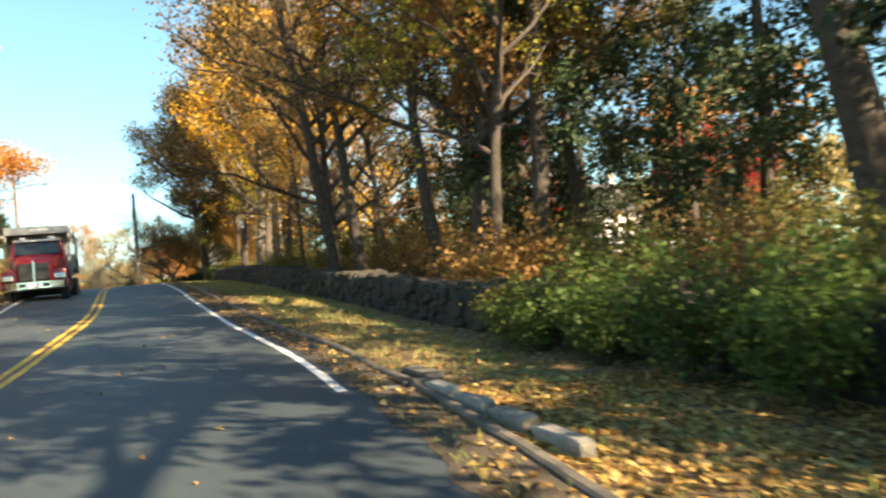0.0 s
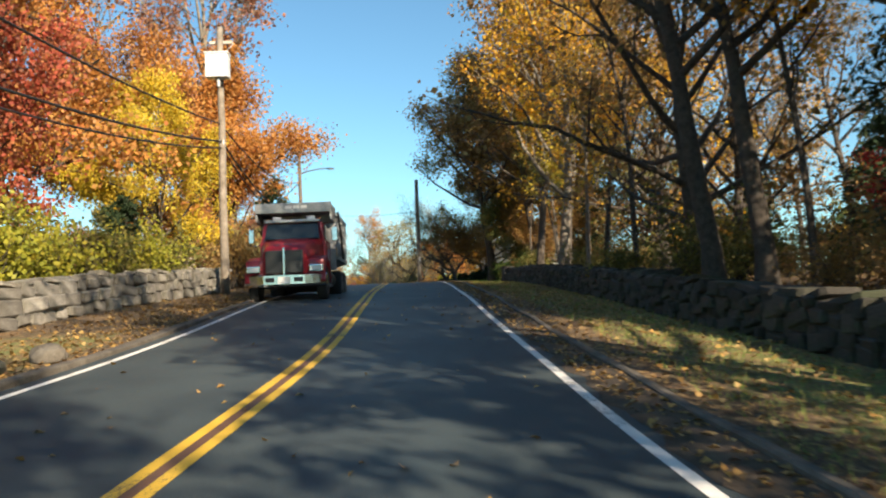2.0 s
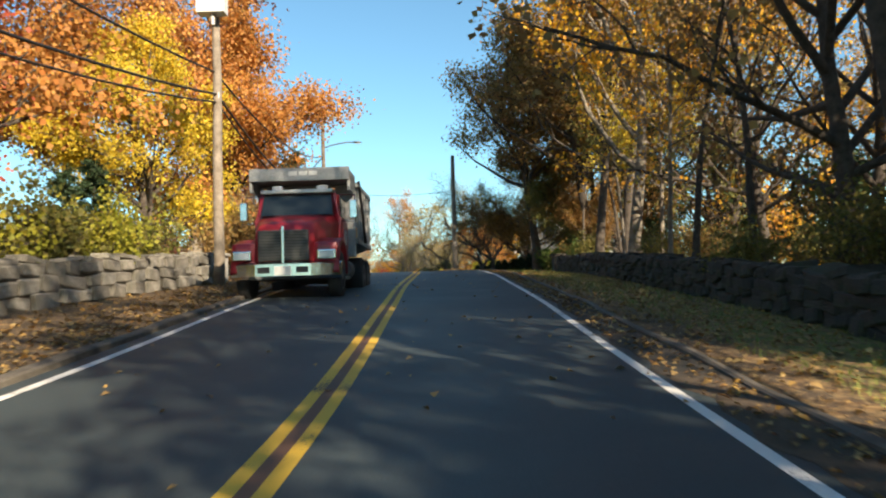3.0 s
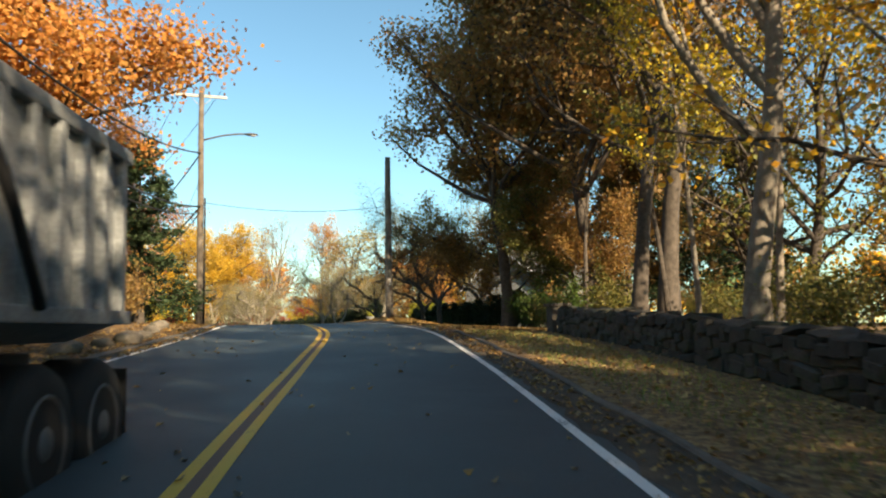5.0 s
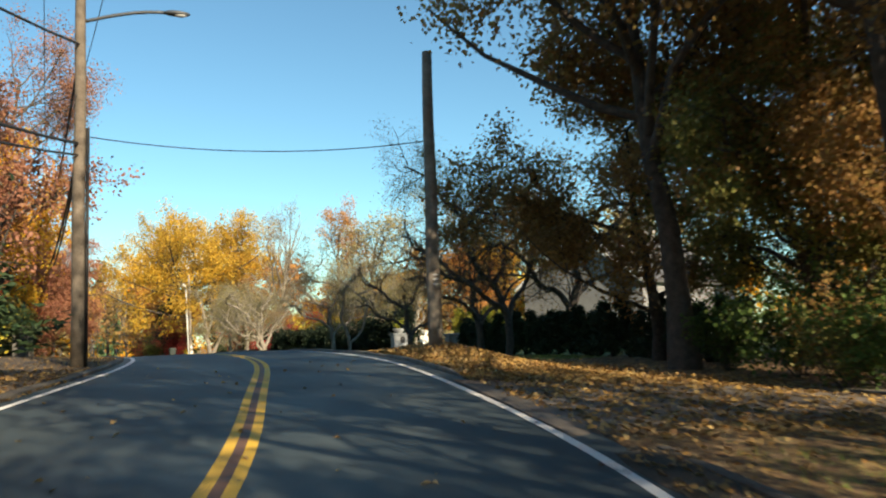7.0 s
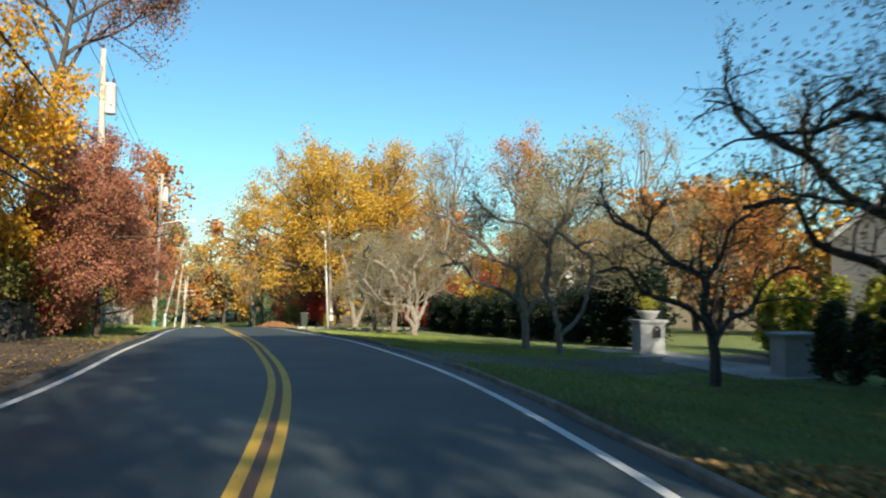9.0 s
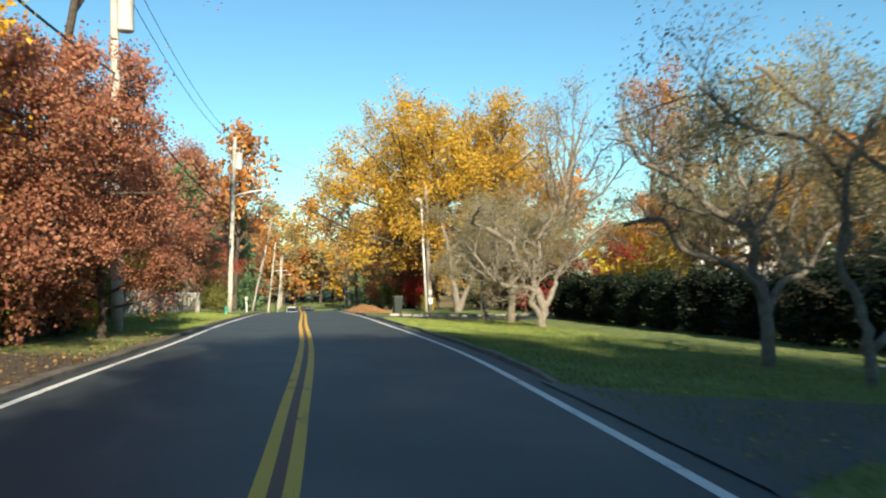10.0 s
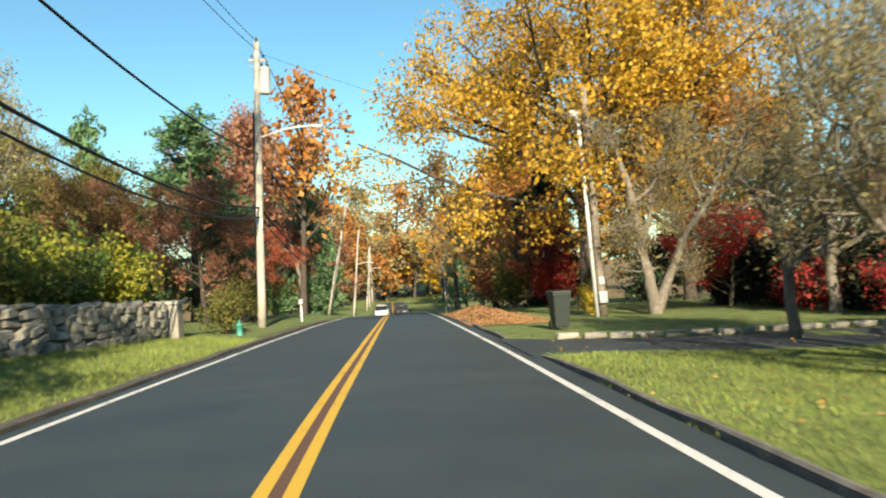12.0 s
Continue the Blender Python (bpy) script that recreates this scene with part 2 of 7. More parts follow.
GOLD_LITTER = leaf_material("golden_fallen_leaves", [(0.50, 0.30, 0.09), (0.60, 0.40, 0.15), (0.40, 0.22, 0.07), (0.66, 0.50, 0.22)], 0.15)
SALMON_LITTER = leaf_material("salmon_fallen_leaves", [(0.50, 0.27, 0.13), (0.58, 0.34, 0.18), (0.42, 0.21, 0.10), (0.54, 0.36, 0.20)], 0.15)
BLADE = leaf_material("grass_blades", [(0.13, 0.20, 0.04), (0.18, 0.26, 0.055), (0.25, 0.32, 0.08), (0.34, 0.36, 0.12)], 0.2)

# ---- the plan: a road that climbs over a crest and bends left ----
CENTRE = [(1, -20), (-0.6, -10), (-3.1, 0), (-5.35, 8.2), (-7.4, 14.6), (-9.5, 21.1), (-12.6, 28.9), (-15.64, 36.22), (-18.63, 43.75), (-22.14, 52.07),
          (-25.4, 58.0), (-29.9, 65.3), (-35.9, 72.8), (-42.1, 79.0), (-49, 85.5), (-57.2, 92.9), (-65.7, 100.7), (-80.5, 114.2), (-110, 141),
          (-147, 174.5), (-200, 222), (-290, 303), (-400, 402)]
HEIGHT = [(-25, -0.9), (0, 0.05), (7.5, 0.5), (13.6, 0.87), (28.5, 2.13), (32.8, 2.44), (41.4, 2.99), (46, 3.26), (56, 3.72), (64.7, 4.03), (72, 4.1),
          (80, 4.04), (85, 3.97), (90.7, 3.84), (96.5, 3.62), (102.4, 3.39), (108, 3.19), (114, 2.96), (125, 2.46), (140, 1.70), (160, 0.55), (180, -0.9), (200, -2.6), (230, -4.8), (260, -5.6), (300, -5.6), (400, -4.5), (550, -3)]
RIGHT_LINE = [(-20, 4.2), (0, 4.1), (8, 4.0), (13, 3.68), (19, 3.0), (24, 2.75), (30, 2.85), (38, 3.0), (46, 3.0), (54, 3.03), (60, 3.05), (70, 2.82), (85, 2.72), (95, 2.92), (108, 2.88), (125, 2.78), (400, 2.75)]
LEFT_LINE = [(-20, 3.3), (0, 3.2), (17, 3.08), (25, 2.8), (38, 3.2), (48, 3.58), (56, 3.65), (65, 3.25), (80, 3.17), (93, 3.28), (105, 3.2), (115, 3.1), (400, 3.0)]


def smooth_path(points, n=12):
    p = np.array(points, float)
    out = []
    for i in range(len(p) - 1):
        a, b, c, d = p[max(i - 1, 0)], p[i], p[i + 1], p[min(i + 2, len(p) - 1)]
        for k in range(n):
            u = k / n
            out.append(0.5 * (2 * b + (c - a) * u + (2 * a - 5 * b + 4 * c - d) * u * u + (3 * b - a - 3 * c + d) * u ** 3))
    return np.array(out + [p[-1]])


LINE = smooth_path(CENTRE)
ARC = np.concatenate([[0], np.cumsum(np.hypot(*np.diff(LINE, axis=0).T))])
ARC -= ARC[24]
TANGENT = np.gradient(LINE, axis=0)
TANGENT /= np.linalg.norm(TANGENT, axis=1)[:, None]


def table(rows, s):
    return np.interp(s, [r[0] for r in rows], [r[1] for r in rows])


def soft_table(rows, s, w=3.0):
    return sum(table(rows, np.asarray(s) + d * w) for d in (-1, -0.5, 0, 0.5, 1)) / 5


def fall(s, o):
    """Height of the ground beside the road above the road's own level."""
    right = np.clip((o - soft_table(RIGHT_LINE, s) - 0.35) / 5.0, 0, 1)
    left = np.clip((-o - soft_table(LEFT_LINE, s) - 0.5) / 4.0, 0, 1)
    drop = table([(-20, -0.25), (60, -0.25), (74, -0.4), (80, -0.55), (85, -0.55), (91, -0.36), (110, -0.35), (128, -0.1), (140, 0.0), (200, 0.3)], s)
    bank = table([(-20, 0.0), (20, 0.0), (60, 0.25), (100, 0.25), (130, 0.45), (200, 0.6)], s)
    rough = 0.02 * np.sin(s * 0.9 + o * 1.7) * np.sin(s * 0.37 - o * 0.8)
    far = np.clip((np.abs(o) - 14) / 60, 0, 1)
    return right * (drop + rough) + left * (bank + rough) - far * far * 2.0


def xy(s, o):
    x, y = np.interp(s, ARC, LINE[:, 0]), np.interp(s, ARC, LINE[:, 1])
    tx, ty = np.interp(s, ARC, TANGENT[:, 0]), np.interp(s, ARC, TANGENT[:, 1])
    # far from the road the lines across it spread out nearly parallel
    near = np.clip(o, -26, 26)
    far = np.asarray(o) - near
    yaw = np.radians(np.interp(s, [-200, 400], [14, 50]))
    return x + near * ty + far * np.cos(yaw), y - near * tx + far * np.sin(yaw)


def at(s, o, h=0.0):
    """The point s metres along the road, o metres right of its middle, h above the ground there."""
    x, y = xy(s, o)
    return Vector((float(x), float(y), float(soft_table(HEIGHT, s) + fall(s, o) + h)))


def yaw_at(s):
    return math.degrees(math.atan2(-float(np.interp(s, ARC, TANGENT[:, 0])), float(np.interp(s, ARC, TANGENT[:, 1]))))


def turned(s, o, h=0.0, yaw=0.0):
    """A pose at that point whose y axis runs along the road."""
    p = at(s, o, h)
    return pose(p.x, p.y, p.z, 0, 0, yaw_at(s) + yaw)


# ---- mesh helpers ----
def mesh_of(name, verts, faces, mats=(), smooth=False):
    me = bpy.data.meshes.new(name)
    me.from_pydata([tuple(v) for v in verts], [], faces)
    for m in mats:
        me.materials.append(m)
    if smooth:
        me.shade_smooth()
    me.update()
    return me


def from_bm(name, bm, mat, smooth=False):
    me = bpy.data.meshes.new(name)
    bm.to_mesh(me)
    bm.free()
    if mat:
        me.materials.append(mat)
    if smooth:
        me.shade_smooth()
    return me


def part(name, bm, mat, parent, label="", smooth=False):
    me = bm if isinstance(bm, bpy.types.Mesh) else from_bm(name, bm, mat, smooth)
    ob = new(name, me)
    ob.parent = parent
    if label:
        tagged(ob, label)
    return ob


def thing(name, m, label, category, group="", kind=""):
    ob = new(name)
    ob.empty_display_size = 0.3
    ob.matrix_world = m
    return tagged(ob, label, category, group, kind)


def box(sx, sy, sz, at_=(0, 0, 0), bevel=0.0, bm=None, rot=None):
    """A box centred at at_; with bevel its edges are rounded."""
    b = bmesh.new()
    bmesh.ops.create_cube(b, size=1)
    bmesh.ops.scale(b, vec=(sx, sy, sz), verts=b.verts)
    if bevel:
        bmesh.ops.bevel(b, geom=b.edges, offset=bevel, segments=2, affect="EDGES", profile=0.6)
    if rot is not None:
        bmesh.ops.transform(b, matrix=rot, verts=b.verts)
    bmesh.ops.translate(b, vec=at_, verts=b.verts)
    return merge(bm, b)


def merge(bm, b):
    if bm is None:
        return b
    tmp = bpy.data.meshes.new("tmp")
    b.to_mesh(tmp)
    b.free()
    bm.from_mesh(tmp)
    bpy.data.meshes.remove(tmp)
    return bm


def cyl(r0, r1, h, at_=(0, 0, 0), axis="Z", n=16, bm=None, bevel=0.0):
    b = bmesh.new()
    bmesh.ops.create_cone(b, cap_ends=True, segments=n, radius1=r0, radius2=r1, depth=h)
    if bevel:
        bmesh.ops.bevel(b, geom=[e for e in b.edges if abs(e.verts[0].co.z - e.verts[1].co.z) < 1e-5], offset=bevel, segments=2, affect="EDGES")
    if axis == "X":
        bmesh.ops.rotate(b, matrix=Matrix.Rotation(math.pi / 2, 3, "Y"), verts=b.verts)
    if axis == "Y":
        bmesh.ops.rotate(b, matrix=Matrix.Rotation(math.pi / 2, 3, "X"), verts=b.verts)
    bmesh.ops.translate(b, vec=at_, verts=b.verts)
    return merge(bm, b)


def tube_data(points, radii, n=6):
    """Vertices and faces of a tapered tube through points."""
    p = np.array(points, float)
    d = np.gradient(p, axis=0)
    d /= np.linalg.norm(d, axis=1)[:, None] + 1e-9
    ref = np.array([0.31, 0.17, 0.93]) if abs(d[0][2]) < 0.9 else np.array([0.93, 0.31, 0.17])
    u = np.cross(d, ref)
    u /= np.linalg.norm(u, axis=1)[:, None] + 1e-9
    v = np.cross(d, u)
    a = np.arange(n) * 2 * np.pi / n
    ring = u[:, None, :] * np.cos(a)[None, :, None] + v[:, None, :] * np.sin(a)[None, :, None]
    verts = (p[:, None, :] + ring * np.array(radii)[:, None, None]).reshape(-1, 3)
    k = len(p)
    i, j = np.meshgrid(np.arange(k - 1), np.arange(n), indexing="ij")
    a0, b0 = i * n + j, i * n + (j + 1) % n
    faces = np.stack([a0, b0, b0 + n, a0 + n], -1).reshape(-1, 4)
    return verts, faces


def tube_mesh(name, points, radii, mat, n=6):
    v, f = tube_data(points, radii, n)
    f = [tuple(q) for q in f] + [tuple(range(n))[::-1], tuple(len(v) - n + i for i in range(n))]
    return mesh_of(name, v, f, [mat], True)


def lathe(profile, n=20):
    """Turn (radius, height) pairs round z into a closed bmesh."""
    bm = bmesh.new()
    rings = [[bm.verts.new((r * math.cos(2 * math.pi * i / n), r * math.sin(2 * math.pi * i / n), z)) for i in range(n)] for r, z in profile]
    for a, b in zip(rings[:-1], rings[1:]):
        for i in range(n):
            bm.faces.new((a[i], a[(i + 1) % n], b[(i + 1) % n], b[i]))
    bm.faces.new(rings[0][::-1])
    bm.faces.new(rings[-1])
    return bm


def strip(name, s_list, left, right, lift, mat):
    """A strip along the road between two offsets, laid lift metres over the ground."""
    verts, faces = [], []
    for s in s_list:
        for o in (left(s), right(s)):
            verts.append(at(s, o, lift))
    for i in range(len(s_list) - 1):
        a = 2 * i
        faces.append((a, a + 1, a + 3, a + 2))
    return mesh_of(name, verts, faces, [mat])


# ---- ground, road, lines, kerbs ----
def build_ground():
    s_list = np.concatenate([[-400, -200, -90, -45], np.arange(-25, 150, 1.5), np.arange(150, 330, 8), [330, 360, 400, 480, 560]])
    # columns keep their distance from the road's edge lines, so that the bed under the asphalt ends just under the kerbs
    beside = np.concatenate([[0.22, 0.36], np.arange(0.7, 14.5, 0.7), [18, 24, 34, 52, 90, 200, 450, 900]])
    left_row = -soft_table(LEFT_LINE, s_list)[:, None] - beside[::-1][None, :]
    right_row = soft_table(RIGHT_LINE, s_list)[:, None] + beside[None, :] + 0.08
    u = np.linspace(0, 1, 7)[None, 1:-1]
    O = np.concatenate([left_row, left_row[:, -1:] * (1 - u) + right_row[:, :1] * u, right_row], 1)
    S = np.repeat(s_list[:, None], O.shape[1], 1)
    X, Y = xy(S, O)
    # beyond the road's ends the sheet runs straight on
    before = np.minimum(S - ARC[0], 0)
    after = np.maximum(S - ARC[-1], 0)
    X += before * TANGENT[0][0] + after * TANGENT[-1][0]
    Y += before * TANGENT[0][1] + after * TANGENT[-1][1]
    Z = soft_table(HEIGHT, S) + fall(S, O)
    line_r, line_l = soft_table(RIGHT_LINE, S), soft_table(LEFT_LINE, S)
    on_road = (O < line_r + 0.35) & (O > -line_l - 0.28)
    Z = np.where(on_road, Z - 0.10, Z)
    n, m = S.shape
    verts = np.stack([X, Y, Z], -1).reshape(-1, 3)
    i, j = np.meshgrid(np.arange(n - 1), np.arange(m - 1), indexing="ij")
    a = i * m + j
    faces = np.stack([a, a + 1, a + m + 1, a + m], -1).reshape(-1, 4)
    me = mesh_of("ground", verts, [tuple(f) for f in faces[:, ::-1]], [GROUND], True)
    cover = np.zeros(S.shape)
    woods = np.clip((O - 5.8) / 1.5, 0, 1) * np.clip((76 - S) / 6, 0, 1)
    verge = np.clip((O - 3) / 0.6, 0, 1) * (0.55 * np.clip((58 - S) / 6, 0, 1) + 0.3 * np.clip((S - 28) / 8, 0, 1) * np.clip((66 - S) / 8, 0, 1) + 0.75 * np.exp(-((S - 66) / 9) ** 2))
    left = np.clip((-O - 3) / 0.6, 0, 1) * np.clip((24 + O) / 8, 0.3, 1) * (0.52 - 0.15 * np.clip((S - 62) / 8, 0, 1)) * np.clip((99 - S) / 8, 0, 1)
    farther = 0.25 * np.clip((S - 128) / 10, 0, 1) + 0.35 * np.clip((np.abs(O) - 14) / 8, 0, 1)
    cover = np.maximum.reduce([woods * 0.95, verge, left, farther, np.full(S.shape, 0.08)])
    earth = np.zeros(S.shape)
    edge_r = np.exp(-((O - line_r - 0.6) / 0.8) ** 2) * np.where(S < 80, 0.85, 0.15) + np.where((S < 76) & (O > 3), 0.42, 0)
    # the orchard trees' shade on the lawn, painted in as darker earth
    lawn_shade_tint = np.exp(-((S - 79) / 8) ** 2) * np.clip((O - 3) / 0.6, 0, 1) * 0.3
    under_left = np.clip((S - 60) / 8, 0, 1) * np.clip((100 - S) / 6, 0, 1) * np.clip((-O - 3) / 0.6, 0, 1) * np.clip((14 + O) / 3, 0, 1) * 0.9
    edge_l = np.exp(-((-O - line_l - 0.7) / 0.8) ** 2) * np.where(S < 96, 0.8, 0.55)
    mulch = np.clip((-O - line_l - 0.2) / 0.5, 0, 1) * np.clip((S - 22) / 5, 0, 1) * np.clip((70 - S) / 5, 0, 1) * np.clip((9 + O) / 2, 0, 1) * 0.85
    earth = np.maximum.reduce([edge_r, edge_l, woods * 0.7, lawn_shade_tint, under_left, mulch])
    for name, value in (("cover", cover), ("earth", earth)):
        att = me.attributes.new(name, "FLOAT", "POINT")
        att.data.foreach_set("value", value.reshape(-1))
    return tagged(new("ground", me), "grass verge and lawn with scattered autumn leaves", "ground", kind="structure")


build_ground()

ROAD_S = [float(v) for v in np.concatenate([np.arange(-24, 150, 1.0), np.arange(150, 284, 4.0)])]
r_line = lambda s: float(soft_table(RIGHT_LINE, s))
l_line = lambda s: float(soft_table(LEFT_LINE, s))


def build_road():
    verts, faces = [], []
    for s in ROAD_S:
        a, b = -l_line(s) - 0.28, r_line(s) + 0.36
        row = [a + (b - a) * k / 8 for k in range(9)]
        for o in row:
            p = at(s, o)
            verts.append((p.x, p.y, p.z))
        p = at(s, b)
        q = at(s, a)
        verts += [(p.x, p.y, p.z - 0.12), (q.x, q.y, q.z - 0.12)]
    w = 11
    for i in range(len(ROAD_S) - 1):
        for k in range(8):
            a = i * w + k
            faces.append((a, a + w, a + w + 1, a + 1)[::-1])
        a = i * w
        faces.append((a + 8, a + w + 8, a + w + 9, a + 9)[::-1])
        faces.append((a + 10, a + w + 10, a + w, a)[::-1])
    road = tagged(new("road", mesh_of("road", verts, faces, [ASPHALT])), "dark asphalt two-lane road over a low crest", "road", kind="structure")
    for name, offs, mat, label in (("road_line", (-0.16, -0.05), YELLOW_PAINT, "yellow centre line"), ("road_line", (0.05, 0.16), YELLOW_PAINT, "yellow centre line")):
        part(name, strip(name, ROAD_S, lambda s: offs[0], lambda s: offs[1], 0.004, mat), mat, road, label)
    part("old_line", strip("old_line", ROAD_S, lambda s: -0.05, lambda s: 0.05, 0.003, OLD_PAINT), None, road, "rusty brown remains of an older centre line")
    south = [s for s in ROAD_S if s >= 7]
    part("road_line", strip("road_line", south, lambda s: r_line(s) - 0.052, lambda s: r_line(s) + 0.052, 0.004, WHITE_PAINT), None, road, "white edge line")
    part("road_line", strip("road_line", ROAD_S, lambda s: -l_line(s) - 0.06, lambda s: -l_line(s) + 0.06, 0.004, WHITE_PAINT), None, road, "white edge line")
    return road


build_road()


def build_kerb(s0, s1, side, height, width, mat, label, gaps=(), joint=0.0):
    """A low kerb beside the road between two stations, with gaps for drives."""
    spans, a = [], s0
    for g0, g1 in sorted(gaps):
        spans.append((a, g0))
        a = g1
    spans.append((a, s1))
    for a, b in spans:
        k = max(2, int((b - a) / 1.0))
        verts, faces = [], []
        for i in range(k + 1):
            s = a + (b - a) * i / k
            base = (r_line(s) + (0.6 if s < 60 else 0.38)) if side > 0 else -(l_line(s) + 0.30)
            wob = 0.02 * math.sin(s * 2.1) + 0.015 * math.sin(s * 5.3)
            h = height * (min(1, (i + 0.3) / 1.5, (k - i + 0.3) / 1.5)) * (1 + 0.18 * math.sin(s * 1.3))
            for off, hh in ((0, -0.1), (0.01, h * 0.75), (0.035, h), (width - 0.03, h), (width, h * 0.7), (width + 0.02, -0.1)):
                verts.append(at(s, base + side * off + wob, hh))
        w = 6
        for i in range(k):
            for j in range(w - 1):
                q = (i * w + j, i * w + j + 1, (i + 1) * w + j + 1, (i + 1) * w + j)
                faces.append(q if side < 0 else q[::-1])
        faces += [tuple(range(w)), tuple(k * w + j for j in range(w))[::-1]]
        tagged(new("kerb", mesh_of("kerb", verts, faces, [mat])), label, "kerb", kind="structure")


build_kerb(-20, 57.2, 1, 0.07, 0.13, KERB, "low worn kerb along the leaf-strewn verge")
build_kerb(63.5, 143, 1, 0.08, 0.10, TAR, "dark asphalt kerb edging the lawn", gaps=((84.2, 89.4), (115.6, 120.2)))
build_kerb(-20, 150, -1, 0.07, 0.22, KERB, "low worn kerb beside the grass")



def build_gutter(s0, s1):
    """Earth and litter washed against the kerb, with a ragged inner edge over the asphalt."""
    verts, faces = [], []
    n = int((s1 - s0) / 0.4)
    for i in range(n + 1):
        s = s0 + (s1 - s0) * i / n
        inner = r_line(s) + 0.13 + 0.05 * math.sin(s * 3.1) + 0.04 * math.sin(s * 7.7 + 1)
        for o, lift in ((inner, 0.003), (r_line(s) + 0.30, 0.012), (r_line(s) + 0.45, 0.022), (r_line(s) + 0.68, 0.03)):
            verts.append(at(s, o, lift))
    for i in range(n):
        for j in range(3):
            a = i * 4 + j
            faces.append((a, a + 1, a + 5, a + 4))
    tagged(new("gutter", mesh_of("gutter", verts, faces, [GUTTER], True)), "brown earth and litter washed against the kerb", "gutter", kind="structure")


build_gutter(-6, 57)

# ---- plants ----
def grow(seed, spec):
    """Wood of a plant as vertices and faces, and the places where its leaves sit."""
    rng = np.random.default_rng(seed)
    V, F, count = [], [], 0
    leaf_at = []
    depth = len(spec["len"])
    stack = [(np.zeros(3), d, spec["len"][0] * k, spec["radius"] * k, 0) for d, k in spec.get("stems", [(np.array([0, 0, 1.0]), 1.0)])]
    limbs = list(spec.get("limbs", ()))
    if limbs:
        stack = []
    while stack or limbs:
        path = None
        if limbs:
            path, rad, lev = limbs.pop()
            path = smooth_path(path, 3) + rng.normal(0, 0.02, (3 * len(path) - 2, 3))
            p, d, length = path[0], path[1] - path[0], 1.0
            segs = len(path) - 1
        else:
            p, d, length, rad, lev = stack.pop()
            segs = spec["segs"][lev]
        pts, step = [p.copy()], length / segs
        d = d / np.linalg.norm(d)
        dirs = [d]
        if path is not None:
            pts = [q.copy() for q in path]
            dirs = [(b - a) / np.linalg.norm(b - a) for a, b in zip(pts[:-1], pts[1:])]
        for k in range(segs if path is None else 0):
            d = d + rng.normal(0, spec["wobble"][lev], 3)
            d[2] += spec["rise"][lev] / segs
            d /= np.linalg.norm(d)
            p = p + d * step
            pts.append(p.copy())
            dirs.append(d.copy())
        end = spec["taper"][lev]
        radii = [rad * (1 - (1 - end) * (k / segs) ** 0.9) for k in range(segs + 1)]
        if lev == 0:
            radii[0] *= 1.35
        v, f = tube_data(pts, radii, spec["sides"][lev])
        V.append(v)
        F.append(f + count)
        count += len(v)
        if lev + 1 < depth:
            n = spec["kids"][lev]
            n = int(rng.poisson(n)) if lev > 0 else n
            f0 = spec["from"][lev]
            for k in range(n):
                u = f0 + (1 - f0) * (k + rng.uniform(0.1, 0.9)) / n
                x = u * segs
                i = min(int(x), segs - 1)
                q = pts[i] + (pts[i + 1] - pts[i]) * (x - i)
                axis = dirs[i]
                if lev == 0 and spec.get("even"):
                    turn = k * 2.4 + rng.normal(0, 0.25)
                    side = np.cross(axis, np.array([math.cos(turn), math.sin(turn), 0.0]))
                else:
                    side = np.cross(axis, rng.normal(0, 1, 3))
                side /= np.linalg.norm(side) + 1e-9
                ang = radians(spec["angle"][lev] * rng.uniform(0.7, 1.3) * (1.0 - 0.45 * u if lev == 0 else 1.0))
                nd = axis * math.cos(ang) + side * math.sin(ang)
                shape = spec["profile"](u) if lev == 0 else (1 - 0.45 * u)
                if path is not None:
                    shape = 0.7 + 0.4 * rng.random()
                ln = spec["len"][lev + 1] * shape * rng.uniform(0.75, 1.12)
                r = min(spec["ratio"][lev] * rad, radii[i] * 0.85) * (0.6 + 0.4 * shape)
                stack.append((q, nd, ln, r, lev + 1))
        if lev >= spec["leaf_from"]:
            leaf_at += pts[1:]
    return np.vstack(V), np.vstack(F), np.array(leaf_at), rng


def leaves(rng, where, n, size, spread, droop=0.0, long=1.0, flat=0.0):
    """n small folded leaves round the given places: vertices and faces."""
    idx = rng.integers(0, len(where), n)
    c = where[idx] + rng.normal(0, spread, (n, 3))
    c[:, 2] -= droop * rng.random(n)
    a = rng.normal(0, 1, (n, 3))
    a[:, 2] = a[:, 2] * (1 - flat) - droop * 1.5
    a /= np.linalg.norm(a, axis=1)[:, None]
    b = np.cross(a, rng.normal(0, 1, (n, 3)) + np.array([0, 0, flat * 3]))
    b /= np.linalg.norm(b, axis=1)[:, None] + 1e-9
    k = np.cross(a, b)
    s = size * rng.uniform(0.6, 1.3, n)[:, None]
    w = s / long * 0.5
    v = np.stack([c - a * s * 0.5, c + b * w + k * s * 0.12, c + a * s * 0.5, c - b * w + k * s * 0.12], 1).reshape(-1, 3)
    f = np.arange(4 * n).reshape(-1, 4)
    return v, f


def quick_mesh(name, v, f, mat, smooth=False):
    me = bpy.data.meshes.new(name)
    me.vertices.add(len(v))
    me.vertices.foreach_set("co", np.asarray(v, np.float32).reshape(-1))
    me.loops.add(f.size)
    me.loops.foreach_set("vertex_index", f.reshape(-1).astype(np.int32))
    me.polygons.add(len(f))
    me.polygons.foreach_set("loop_start", np.arange(0, f.size, f.shape[1], dtype=np.int32))
    me.materials.append(mat)
    me.update(calc_edges=True)
    me.validate()
    if smooth:
        me.shade_smooth()
    return me


